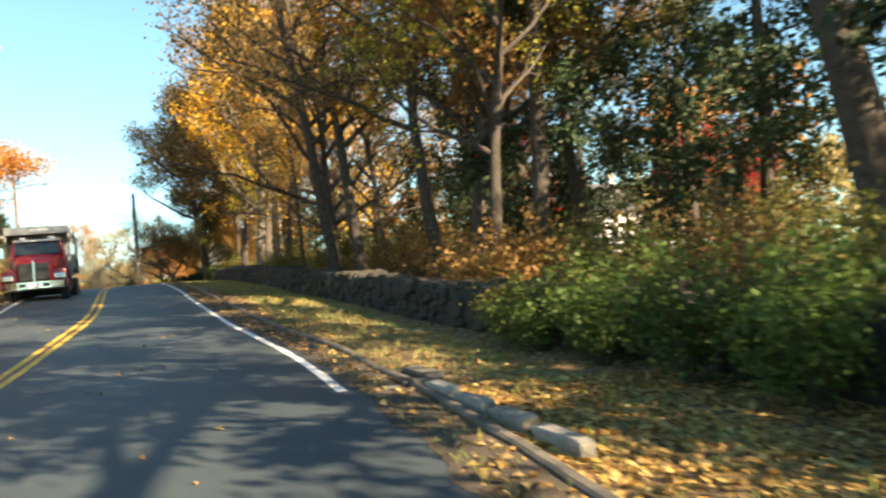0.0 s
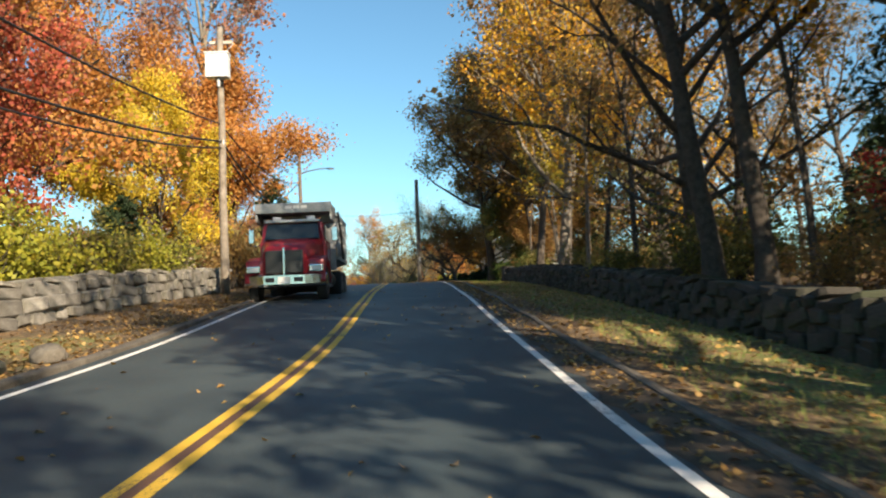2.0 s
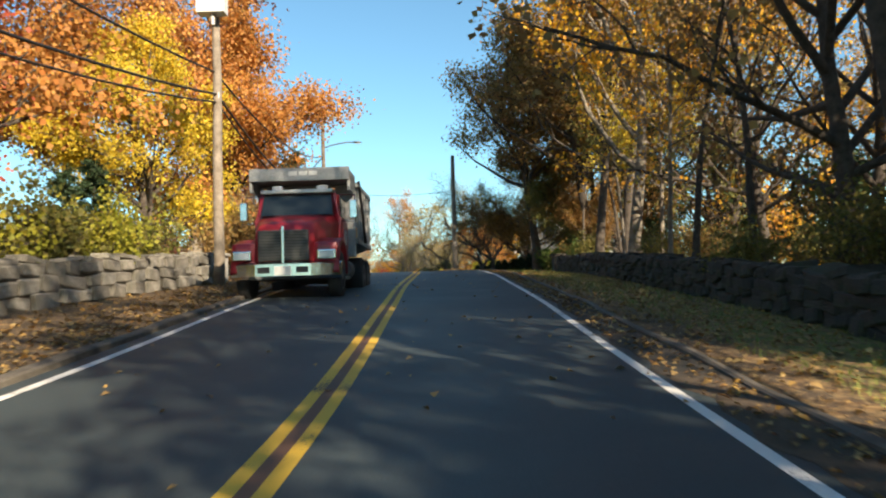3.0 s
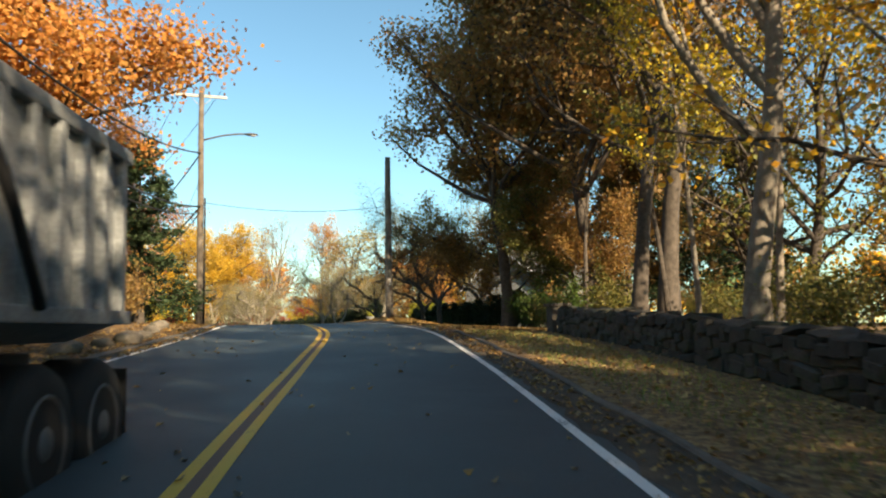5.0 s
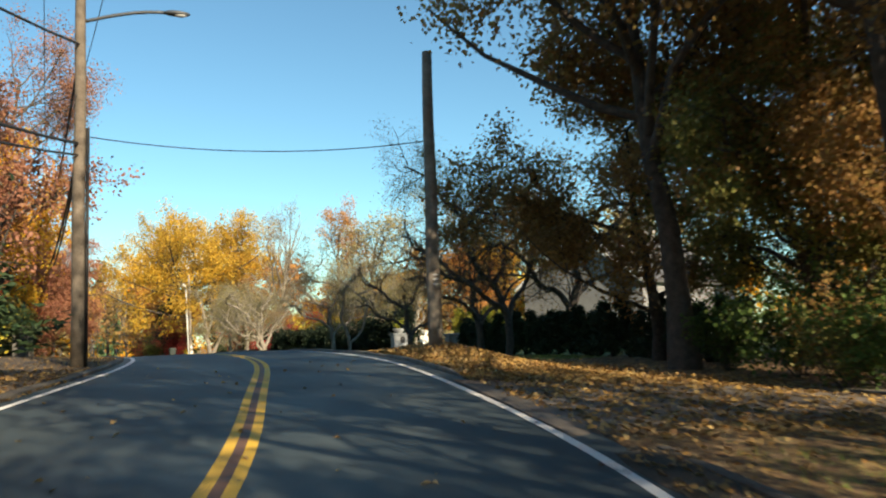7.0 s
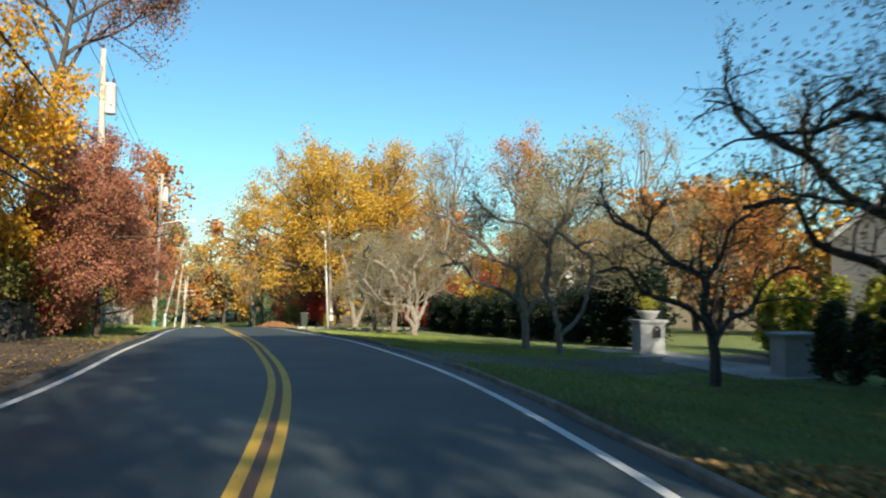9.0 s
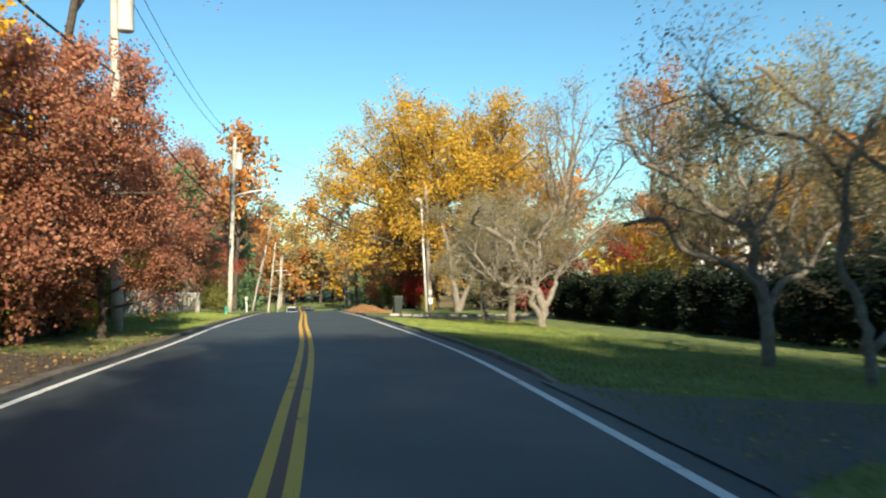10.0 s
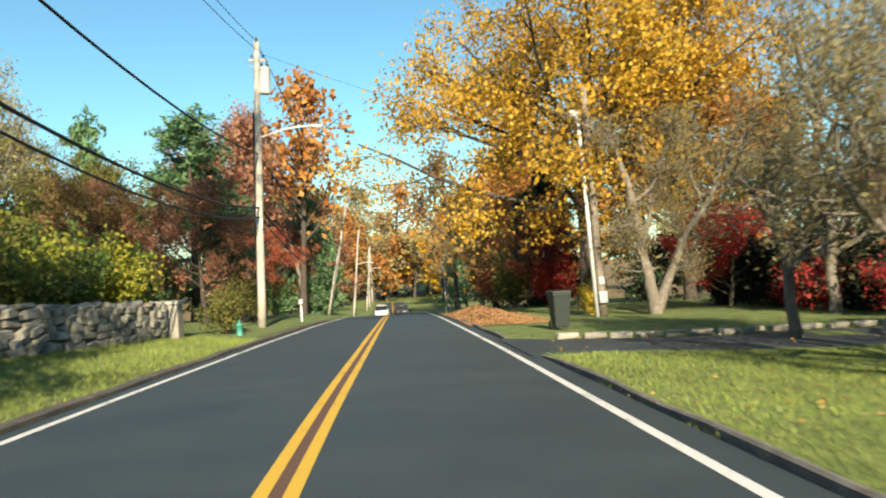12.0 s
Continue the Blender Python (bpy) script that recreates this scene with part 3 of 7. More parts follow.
def dome(u):
    return 0.55 + 0.75 * math.sin(math.pi * min(1, u * 0.95 + 0.12))


def plume(u):
    return 1.25 - 0.75 * u


def cone(u):
    return 1.08 - u


def multi(n, lean, seed):
    r = random.Random(seed)
    out = []
    for i in range(n):
        a = 2 * math.pi * (i + r.uniform(-0.3, 0.3)) / n
        k = lean * r.uniform(0.6, 1.4)
        out.append((np.array([math.cos(a) * k, math.sin(a) * k, 1.0]), r.uniform(0.75, 1.1)))
    return out


MAPLE = dict(len=[9.0, 5.2, 2.5, 1.15], radius=0.23, segs=[8, 6, 4, 3], wobble=[0.06, 0.12, 0.18, 0.25], rise=[0.1, 0.3, 0.1, 0.0], taper=[0.25, 0.25, 0.3, 0.3],
             sides=[8, 5, 3, 3], kids=[17, 5, 4], **{"from": [0.17, 0.25, 0.2]}, angle=[76, 45, 45], profile=dome, ratio=[0.40, 0.5, 0.5], leaf_from=2)
FAR_MAPLE = dict(MAPLE, len=[9.0, 5.0, 2.4], segs=[6, 4, 3], kids=[16, 6], sides=[6, 4, 3], leaf_from=1)
WOOD_MAPLE = dict(MAPLE, len=[10.0, 4.8, 2.4, 1.1], **{"from": [0.36, 0.25, 0.2]}, angle=[66, 45, 45])
GOLDEN = dict(MAPLE, even=True, len=[7.6, 5.5, 2.8, 1.2], kids=[30, 6, 5], rise=[0.1, 0.25, 0.05, -0.1], **{"from": [0.40, 0.25, 0.2]}, angle=[84, 48, 48], profile=lambda u: (0.95 + 0.3 * math.sin(math.pi * u)) * (1 - 0.35 * u ** 5))
OAK = dict(MAPLE, len=[15, 5.2, 2.6, 1.2], radius=0.27, segs=[10, 6, 4, 3], wobble=[0.05, 0.16, 0.2, 0.25], kids=[14, 5, 4], **{"from": [0.36, 0.3, 0.2]}, angle=[62, 48, 45], profile=dome)
SLENDER = dict(MAPLE, len=[14, 3.2, 1.6, 0.8], radius=0.13, segs=[10, 5, 4, 2], wobble=[0.045, 0.16, 0.22, 0.25], kids=[13, 5, 4], **{"from": [0.35, 0.3, 0.2]}, angle=[50, 42, 45], profile=plume)
BARE = dict(MAPLE, len=[13, 5.5, 2.8, 1.4, 0.7], radius=0.26, segs=[9, 6, 4, 3, 2], wobble=[0.06, 0.12, 0.16, 0.2, 0.25], rise=[0.1, 0.7, 0.4, 0.2, 0.1], taper=[0.25, 0.25, 0.3, 0.3, 0.3],
            sides=[8, 5, 3, 3, 3], kids=[11, 5, 4, 3], **{"from": [0.3, 0.25, 0.2, 0.2]}, angle=[48, 40, 40, 40], ratio=[0.45, 0.5, 0.5, 0.5], leaf_from=3)
APPLE = dict(len=[1.7, 2.7, 2.1, 1.3, 0.65], radius=0.135, segs=[5, 9, 7, 5, 3], wobble=[0.12, 0.26, 0.26, 0.26, 0.3], rise=[0.0, 0.7, 0.45, 0.25, 0.0], taper=[0.8, 0.35, 0.3, 0.3, 0.3],
             sides=[9, 6, 4, 3, 3], kids=[6, 7, 6, 5], **{"from": [0.55, 0.2, 0.15, 0.12]}, angle=[62, 52, 50, 50], profile=lambda u: 0.75 + 0.4 * u, ratio=[0.58, 0.45, 0.4, 0.4], leaf_from=3)
# old apple trees with sinuous limbs
TWISTED = dict(APPLE, **{"from": [0.6, 0.28, 0.15, 0.12]}, kids=[1, 8, 6, 5], len=[1, 1, 1.75, 1.15, 0.6], rise=[0, 0.3, 0.5, 0.2, 0.0], ratio=[0.5, 0.34, 0.42, 0.4])
TALL_APPLE = dict(TWISTED, kids=[1, 12, 8, 6], limbs=[
    ([(0, 0, -0.1), (0.03, 0, 0.7), (0, 0, 1.5), (-0.15, 0.1, 2.1), (-0.45, 0.2, 2.9), (-1.0, 0.1, 3.35), (-1.55, -0.1, 4.2), (-1.65, -0.1, 4.95), (-1.45, 0, 5.4), (-0.4, 0.3, 6.1), (0.1, 0.5, 6.8)], 0.17, 1),
    ([(-1.5, 0, 5.3), (-1.9, 0.1, 5.7), (-2.3, 0.2, 6.1), (-2.8, 0.0, 6.8), (-3.9, -0.3, 7.3)], 0.085, 1),
    ([(0, 0, 1.7), (-0.4, -0.2, 2.05), (-1.05, -0.5, 2.4), (-1.7, -0.7, 2.9), (-2.5, -0.6, 3.15), (-3.1, -0.9, 3.7), (-3.9, -1.0, 3.9)], 0.12, 1),
    ([(0.02, 0, 1.6), (0.4, 0.4, 2.3), (1.1, 0.9, 2.9), (1.5, 1.2, 3.8), (2.3, 1.3, 4.6), (2.5, 1.0, 5.5)], 0.12, 1),
    ([(-0.45, 0.2, 2.9), (0.1, 0.7, 3.6), (0.3, 0.9, 4.3), (0.9, 0.8, 4.9), (1.2, 0.4, 5.9)], 0.085, 1)])
V_APPLE = dict(TWISTED, kids=[1, 9, 6, 5], len=[1, 1, 1.5, 1.05, 0.55], limbs=[
    ([(0, 0, -0.1), (0, 0, 0.4), (-0.05, 0, 0.8), (-0.16, 0, 1.3), (-0.45, 0, 2.0), (-0.3, 0.1, 2.6), (-0.25, 0.1, 3.3), (0.1, 0.2, 3.9), (0.45, 0.2, 4.5), (1.0, 0.3, 5.0)], 0.10, 1),
    ([(0, 0, 0.6), (0.5, 0.1, 1.1), (0.8, 0.1, 1.6), (0.95, 0.1, 2.8), (0.5, 0.1, 3.2), (-0.2, 0.2, 3.9), (-0.9, 0.2, 4.5), (-1.6, 0.1, 5.0)], 0.075, 1),
    ([(0.5, 0.1, 3.2), (1.2, 0.3, 3.45), (1.9, 0.4, 3.3), (2.6, 0.4, 3.6)], 0.06, 1),
    ([(-0.25, 0.1, 3.2), (-1.0, -0.2, 3.8), (-1.9, -0.3, 4.0), (-2.6, -0.3, 4.6)], 0.06, 1)])
LOW_APPLE = dict(TWISTED, limbs=[
    ([(0, 0, -0.1), (0.05, 0, 0.6), (0, 0, 1.3), (-0.15, 0.1, 2.1), (-0.2, 0.1, 2.9), (-0.9, 0.2, 3.3), (-1.6, 0.3, 4.0), (-2.4, 0.2, 4.3)], 0.16, 1),
    ([(-0.05, 0, 1.5), (-0.5, -0.3, 2.0), (-1.2, -0.6, 2.3), (-1.9, -0.6, 2.55), (-2.4, -0.9, 3.1), (-3.1, -0.9, 3.0)], 0.10, 1),
    ([(0.02, 0, 1.2), (0.5, 0.3, 1.8), (1.2, 0.5, 2.1), (1.7, 0.6, 2.9), (2.5, 0.6, 3.2)], 0.10, 1),
    ([(-0.2, 0.1, 2.8), (0.3, 0.3, 3.4), (0.5, 0.2, 4.1), (1.1, 0.1, 4.6)], 0.08, 1)])
HAZY = dict(TWISTED, kids=[1, 10, 7, 5], len=[1, 1, 1.9, 1.2, 0.6], angle=[60, 48, 48, 50])
FORKED = dict(HAZY, limbs=[
    ([(0, 0, -0.1), (-0.1, 0, 0.6), (-0.2, 0, 1.4), (-0.38, 0.1, 2.4), (-0.6, 0.1, 4.2), (-0.9, 0.2, 5.4), (-1.5, 0.2, 6.6)], 0.27, 1),
    ([(0.05, 0, 0.2), (0.3, 0, 0.9), (0.5, -0.1, 1.4), (1.1, -0.2, 2.8), (1.95, -0.3, 3.9), (2.5, -0.4, 5.1), (3.4, -0.4, 5.9)], 0.22, 1),
    ([(-0.4, 0.1, 2.6), (0.1, 0.5, 3.5), (0.3, 0.8, 4.6), (0.9, 0.9, 5.8), (1.2, 0.8, 6.8)], 0.13, 1)])
GNARLED = dict(HAZY, limbs=[
    ([(0, 0, -0.1), (0.02, 0, 0.3), (0.12, 0, 0.75), (-0.2, 0, 1.5), (-0.4, 0, 2.0), (-0.8, 0.1, 2.4), (-0.95, 0.2, 2.9), (-1.6, 0.3, 3.4), (-2.3, 0.3, 3.7)], 0.19, 1),
    ([(0, 0, 0.3), (-0.15, -0.1, 0.65), (-0.4, -0.15, 0.95), (-0.3, -0.2, 1.4), (-0.95, -0.3, 1.5), (-1.55, -0.4, 1.6), (-1.9, -0.4, 2.0), (-2.4, -0.3, 2.7)], 0.12, 1),
    ([(0.1, 0, 0.7), (0.5, 0.2, 1.3), (0.7, 0.3, 2.0), (1.4, 0.4, 2.5), (1.9, 0.5, 3.2), (2.6, 0.4, 3.7)], 0.13, 1),
    ([(-0.3, 0, 1.8), (0.1, 0.3, 2.5), (0.1, 0.5, 3.2), (0.6, 0.5, 3.9), (0.7, 0.4, 4.6)], 0.10, 1)])
LAWN_TREE = dict(APPLE, len=[2.3, 2.5, 1.9, 1.1, 0.55], rise=[0.0, 0.55, 0.4, 0.2, 0.0], angle=[58, 48, 50, 50], kids=[6, 6, 5, 4])
SHRUB = dict(len=[1.7, 0.9, 0.5], radius=0.025, segs=[5, 3, 2], wobble=[0.12, 0.2, 0.25], rise=[0.2, 0.2, 0.1], taper=[0.3, 0.3, 0.3], sides=[4, 3, 3], kids=[5, 3],
             **{"from": [0.15, 0.2]}, angle=[50, 50], profile=lambda u: 1.0, ratio=[0.5, 0.5], leaf_from=1)
SPRUCE = dict(len=[11, 2.9, 1.1], radius=0.17, segs=[10, 6, 3], wobble=[0.02, 0.06, 0.12], rise=[0.05, -0.25, -0.35], taper=[0.08, 0.2, 0.3], sides=[8, 4, 3], kids=[56, 7],
              **{"from": [0.07, 0.15]}, angle=[104, 50], profile=cone, ratio=[0.2, 0.4], leaf_from=1)
HEMLOCK = dict(SPRUCE, len=[16, 4.4, 1.7], radius=0.24, kids=[44, 7], **{"from": [0.2, 0.2]}, rise=[0.05, -0.3, -0.7], profile=lambda u: 1.05 - 0.8 * u)
ARBOR = dict(len=[2.6, 0.75, 0.4], radius=0.05, segs=[6, 3, 2], wobble=[0.02, 0.1, 0.15], rise=[0.05, 0.9, 0.5], taper=[0.1, 0.3, 0.3], sides=[5, 3, 3], kids=[34, 5],
             **{"from": [0.04, 0.1]}, angle=[55, 40], profile=lambda u: min(1.0, 1.35 * (1.04 - u) ** 0.6), ratio=[0.3, 0.4], leaf_from=1)

CLIPPED = dict(ARBOR, profile=lambda u: 1.0)

# kind: plan, leaf count, leaf size, scatter, droop, length-to-width, bark
KINDS = {
    "wood_maple": (WOOD_MAPLE, 34000, 0.125, 0.30, 0.05, 1.2, BARK),
    "golden_maple": (GOLDEN, 54000, 0.115, 0.22, 0.05, 1.15, BARK),
    "maple_d": (MAPLE, 40000, 0.125, 0.28, 0.05, 1.15, BARK), "maple": (MAPLE, 34000, 0.135, 0.30, 0.05, 1.15, BARK), "maple_t": (MAPLE, 4200, 0.165, 0.28, 0.05, 1.2, BARK), "maple_b": (MAPLE, 11500, 0.17, 0.28, 0.05, 1.15, BARK),
    "oak_h": (dict(OAK, len=[18, 8.6, 3.6, 1.6], kids=[12, 6, 4], angle=[74, 46, 45], **{"from": [0.6, 0.3, 0.2]}), 18000, 0.135, 0.34, 0.05, 1.4, BARK),
    "oak_b": (OAK, 7000, 0.18, 0.34, 0.05, 1.4, BARK), "oak_c": (OAK, 3800, 0.17, 0.32, 0.05, 1.4, BARK),
    "slender": (SLENDER, 4000, 0.15, 0.25, 0.05, 1.3, BARK), "slender_b": (SLENDER, 2800, 0.15, 0.25, 0.05, 1.3, BARK_PALE),
    "bare": (BARE, 1200, 0.15, 0.2, 0.05, 1.3, BARK_PALE), "bare_b": (BARE, 6000, 0.17, 0.25, 0.05, 1.3, BARK_PALE),
    "far_maple": (FAR_MAPLE, 1600, 0.54, 0.5, 0.05, 1.2, BARK), "far_oak": (dict(OAK, len=[15, 5.0, 2.5], segs=[6, 4, 3], kids=[15, 6], leaf_from=1), 1900, 0.46, 0.5, 0.05, 1.3, BARK),
    "tall_apple": (TALL_APPLE, 24000, 0.062, 0.2, 0.05, 1.6, BARK_APPLE), "v_apple": (V_APPLE, 11000, 0.06, 0.22, 0.05, 1.6, BARK_APPLE), "low_apple": (LOW_APPLE, 4200, 0.06, 0.07, 0.05, 1.6, BARK_APPLE), "forked": (FORKED, 18000, 0.075, 0.2, 0.05, 1.8, BARK_PALE), "gnarled": (GNARLED, 8000, 0.06, 0.14, 0.05, 1.8, BARK_PALE), "apple_c": (LAWN_TREE, 10000, 0.07, 0.18, 0.05, 1.6, BARK_PALE),
    "shrub": (SHRUB, 2900, 0.11, 0.14, 0.0, 1.3, BARK), "shrub_b": (SHRUB, 1800, 0.095, 0.14, 0.0, 1.3, BARK),
    "spruce": (SPRUCE, 12000, 0.26, 0.10, 0.12, 2.6, BARK), "hemlock": (HEMLOCK, 14000, 0.26, 0.16, 0.25, 2.4, BARK), "arbor": (ARBOR, 2900, 0.175, 0.08, 0.0, 2.2, BARK), "clipped": (CLIPPED, 3600, 0.15, 0.12, 0.0, 1.8, BARK),
    "far_spruce": (dict(SPRUCE, kids=[34, 5]), 2400, 0.5, 0.14, 0.12, 2.4, BARK),
}
SEEDS = {"v_apple": 59, "maple_d": 17, "maple_t": 14, "maple": 11, "golden_maple": 16, "wood_maple": 15, "maple_b": 12, "oak_h": 25, "oak_b": 22, "oak_c": 23, "slender": 31, "slender_b": 32, "bare": 41, "bare_b": 42, "tall_apple": 55, "low_apple": 56, "apple_c": 53, "forked": 57, "gnarled": 58,
         "shrub": 61, "shrub_b": 62, "spruce": 71, "hemlock": 72, "arbor": 81, "clipped": 82, "far_maple": 13, "far_oak": 24, "far_spruce": 73}
MADE = {}


def plant_meshes(kind):
    if kind not in MADE:
        spec, n, size, spread, droop, long, bark = KINDS[kind]
        seed = SEEDS[kind]
        if spec is SHRUB:
            spec = dict(spec, stems=multi(11, 0.55, seed))
        v, f, spots, rng = grow(seed, spec)
        wood = quick_mesh("trunk", v, f, bark, True)
        lv, lf = leaves(rng, spots, n, size, spread, droop, long)
        MADE[kind] = (wood, quick_mesh("crown", lv, lf, BROWN_LEAF))
    return MADE[kind]


def plant(name, kind, s, o, leaf, label, category, size=1.0, turn=0.0, group="", lean=(0, 0), wide=1.0, sink=0.12, bark=None):
    wood, crown = plant_meshes(kind)
    p = at(s, o, -sink)
    ob = thing(name, pose(p.x, p.y, p.z, lean[0], lean[1], turn) @ Matrix.Diagonal((size * wide, size * wide, size, 1)), label, category, group)
    a = part("trunk" if category != "shrub" else "woody_base", wood, None, ob)
    if bark:
        a.material_slots[0].link = "OBJECT"
        a.material_slots[0].material = bark
    b = part("crown" if category != "shrub" else "foliage", crown, None, ob)
    b.material_slots[0].link = "OBJECT"
    b.material_slots[0].material = leaf
    return ob


R = random.Random(7)
WOOD_GROUP = "trees of the roadside wood"

# the wood behind the fieldstone wall
WOOD = [
    # kind, s, o, leaf, size, width, label
    ("wood_maple", 62.0, 11.0, RUSSET_LEAF, 1.42, 1.0, "broad maple with dense russet-brown leaves at the wood's end"),
    ("wood_maple", 56.5, 11.0, RUSSET_LEAF, 1.75, 0.85, "broad maple with dense brown leaves behind the stone wall"),
    ("wood_maple", 67.5, 13.5, RUSSET_LEAF, 1.25, 1.0, "maple with dense brown leaves beside the drive"),
    ("maple_d", 69.2, 10.3, RUSSET_LEAF, 0.75, 1.1, "maple with brown leaves beside the hedge"),
    ("wood_maple", 66.2, 9.0, RUSSET_LEAF, 1.28, 1.0, "maple with brown leaves behind the leaf heap"),
    ("slender_b", 49.8, 10.4, LEMON_LEAF, 0.85, 1.0, "slim pale tree with yellow leaves"),
    ("oak_c", 53.8, 8.7, BROWN_LEAF, 0.9, 1.0, "tall oak with brown leaves behind the stone wall"),
    ("bare_b", 47.5, 8.7, YELLOW_LEAF, 1.05, 1.0, "tall pale forked tree with thinning yellow-brown leaves"),
    ("oak_c", 27.4, 9.1, BROWN_LEAF, 0.95, 1.0, "tall oak with few brown leaves"),
    ("oak_c", 28.8, 8.5, BROWN_LEAF, 1.0, 1.0, "dark straight oak with thin brown crown"),
    ("maple_t", 39.0, 13.5, RUSSET_LEAF, 1.0, 1.0, "maple with dense brown crown behind the stone wall"),
    ("maple_t", 45.0, 12.8, YELLOW_LEAF, 1.0, 1.0, "maple with yellow-brown crown inside the wood"),
    ("maple_t", 33.5, 9.9, BROWN_LEAF, 1.15, 1.0, "maple with brown leaves by the stone wall"),
    ("oak_b", 22.5, 10.4, BROWN_LEAF, 0.95, 1.0, "oak with brown leaves leaning over the stone wall"),
    ("wood_maple", 24.0, 14.5, RUSSET_LEAF, 1.15, 1.0, "maple with dense russet leaves inside the wood"),
    ("hemlock", 14.0, 15.5, NEEDLES, 0.95, 1.0, "dark drooping hemlock inside the wood"),
    ("slender", 42.5, 9.4, BROWN_LEAF, 1.0, 1.0, "slim tall tree with brown leaves behind the stone wall"),
    ("wood_maple", 19.5, 10.2, RUSSET_LEAF, 1.08, 1.0, "maple with dense russet leaves behind the stone wall"),
    ("maple_d", 66.0, 12.2, OLIVE_LEAF, 0.7, 1.0, "dark tree with olive-brown leaves behind the leaf heap"),
    ("maple_d", 62.5, 13.0, RUSSET_LEAF, 0.75, 1.0, "dark tree with russet leaves beside the drive"),
    ("hemlock", 64.0, 15.5, NEEDLES, 0.6, 1.1, "dark drooping hemlock beside the drive"),
    ("hemlock", 70.5, 17.5, NEEDLES, 0.55, 1.1, "dark drooping hemlock behind the hedge"),
    ("hemlock", 31.0, 16.5, NEEDLES, 0.75, 1.0, "dark drooping hemlock inside the wood"),
    ("hemlock", 27.0, 19.0, NEEDLES, 0.85, 1.0, "dark drooping hemlock inside the wood"),
    ("slender", 26.5, 14.5, BROWN_LEAF, 1.0, 1.0, "maple with brown leaves inside the wood"),
    ("oak_c", 14.5, 8.8, LIME_LEAF, 0.62, 1.0, "young oak with yellow-green leaves at the wall"),
    ("hemlock", 18.5, 13.0, NEEDLES, 0.85, 1.0, "dark drooping hemlock inside the wood"),
    ("hemlock", 9.0, 20.0, NEEDLES, 1.05, 1.0, "dark drooping hemlock inside the wood"),
    ("hemlock", 21.0, 18.8, NEEDLES, 0.8, 1.0, "dark drooping hemlock inside the wood"),
    ("slender", 18.0, 16.0, OLIVE_LEAF, 0.9, 1.0, "slim dark tree with olive leaves"),
    ("hemlock", 25.5, 13.2, NEEDLES, 0.8, 0.8, "dark drooping hemlock inside the wood"),
    ("maple_t", 58.0, 17.5, OLIVE_LEAF, 1.2, 1.0, "maple with olive leaves inside the wood"),
    ("maple_t", 63.0, 19.0, BROWN_LEAF, 1.1, 1.0, "maple with brown leaves inside the wood"),
    ("maple_b", 66.0, 22.0, OLIVE_LEAF, 0.9, 1.0, "maple with olive leaves inside the wood"),
    ("maple_b", 57.0, 23.0, BROWN_LEAF, 0.9, 1.0, "maple with brown leaves inside the wood"),
    ("slender", 60.5, 10.2, BROWN_LEAF, 0.8, 1.0, "slim dark tree beside the drive"),
    ("slender", 55.0, 10.2, OLIVE_LEAF, 0.75, 1.0, "slim dark tree with olive leaves"),
    ("oak_c", 17.0, 11.0, BROWN_LEAF, 1.0, 1.0, "tall pale oak with few leaves"),
    # next four trees stand out of view, added to shade the shrubs and verge
    ("hemlock", 4.0, 13.0, NEEDLES, 1.0, 1.0, "unseen hemlock added to shade the verge"),
    ("hemlock", -3.0, 11.5, NEEDLES, 1.0, 1.0, "unseen hemlock added to shade the verge"),
    ("oak_b", -8.0, 10.5, BROWN_LEAF, 1.0, 1.0, "unseen oak added to shade the verge"),
    ("oak_b", -16.0, 11.0, BROWN_LEAF, 1.0, 1.0, "unseen oak added to shade the verge"),
    ("oak_c", 8.5, 12.7, RUST_LEAF, 1.15, 1.3, "massive dark oak near the wall"),
    ("maple_b", 66.0, 16.5, BROWN_LEAF, 1.1, 1.0, "maple with brown leaves at the wood's end"),
    ("slender_b", 51.5, 9.3, LEMON_LEAF, 0.7, 1.0, "slim pale tree with yellow leaves"),
    ("slender_b", 44.0, 9.0, YELLOW_LEAF, 0.8, 1.0, "slim pale tree with yellow leaves"),
    ("slender", 36.5, 9.0, BROWN_LEAF, 0.9, 1.0, "slim dark tree with brown leaves"),
    ("slender", 27.0, 10.0, YELLOW_LEAF, 0.8, 1.0, "slim dark tree with yellow leaves"),
    ("maple_b", 33.0, 19.0, CRIMSON_LEAF, 0.6, 1.0, "small maple with red leaves deep in the wood"),
    ("maple_b", 31.0, 31.0, CRIMSON_LEAF, 0.6, 1.0, "small maple with red leaves deep in the wood"),
]
for kind, s, o, leaf, size, wide, label in WOOD:
    plant("tree", kind, s, o, leaf, label, "tree", size, s * 37 + o * 91, WOOD_GROUP, (2 * math.sin(s * 5), 2 * math.cos(o * 7)), wide)
for i in range(8):
    s, o = (-24, -14, -6, 6, 15, 38, 54, 63)[i] + R.uniform(-2, 2), (22, 30, 24, 33, 26, 30, 27, 30)[i] + R.uniform(-2, 2)
    kind = R.choice(["oak_c", "slender", "slender_b", "oak_c"])
    leaf = R.choice([BROWN_LEAF, BROWN_LEAF, YELLOW_LEAF, OLIVE_LEAF])
    plant("tree", kind, s, o, leaf, "tall thin autumn tree inside the wood", "tree", R.uniform(0.85, 1.05), R.uniform(0, 360), WOOD_GROUP, (R.uniform(-2, 2), R.uniform(-2, 2)))
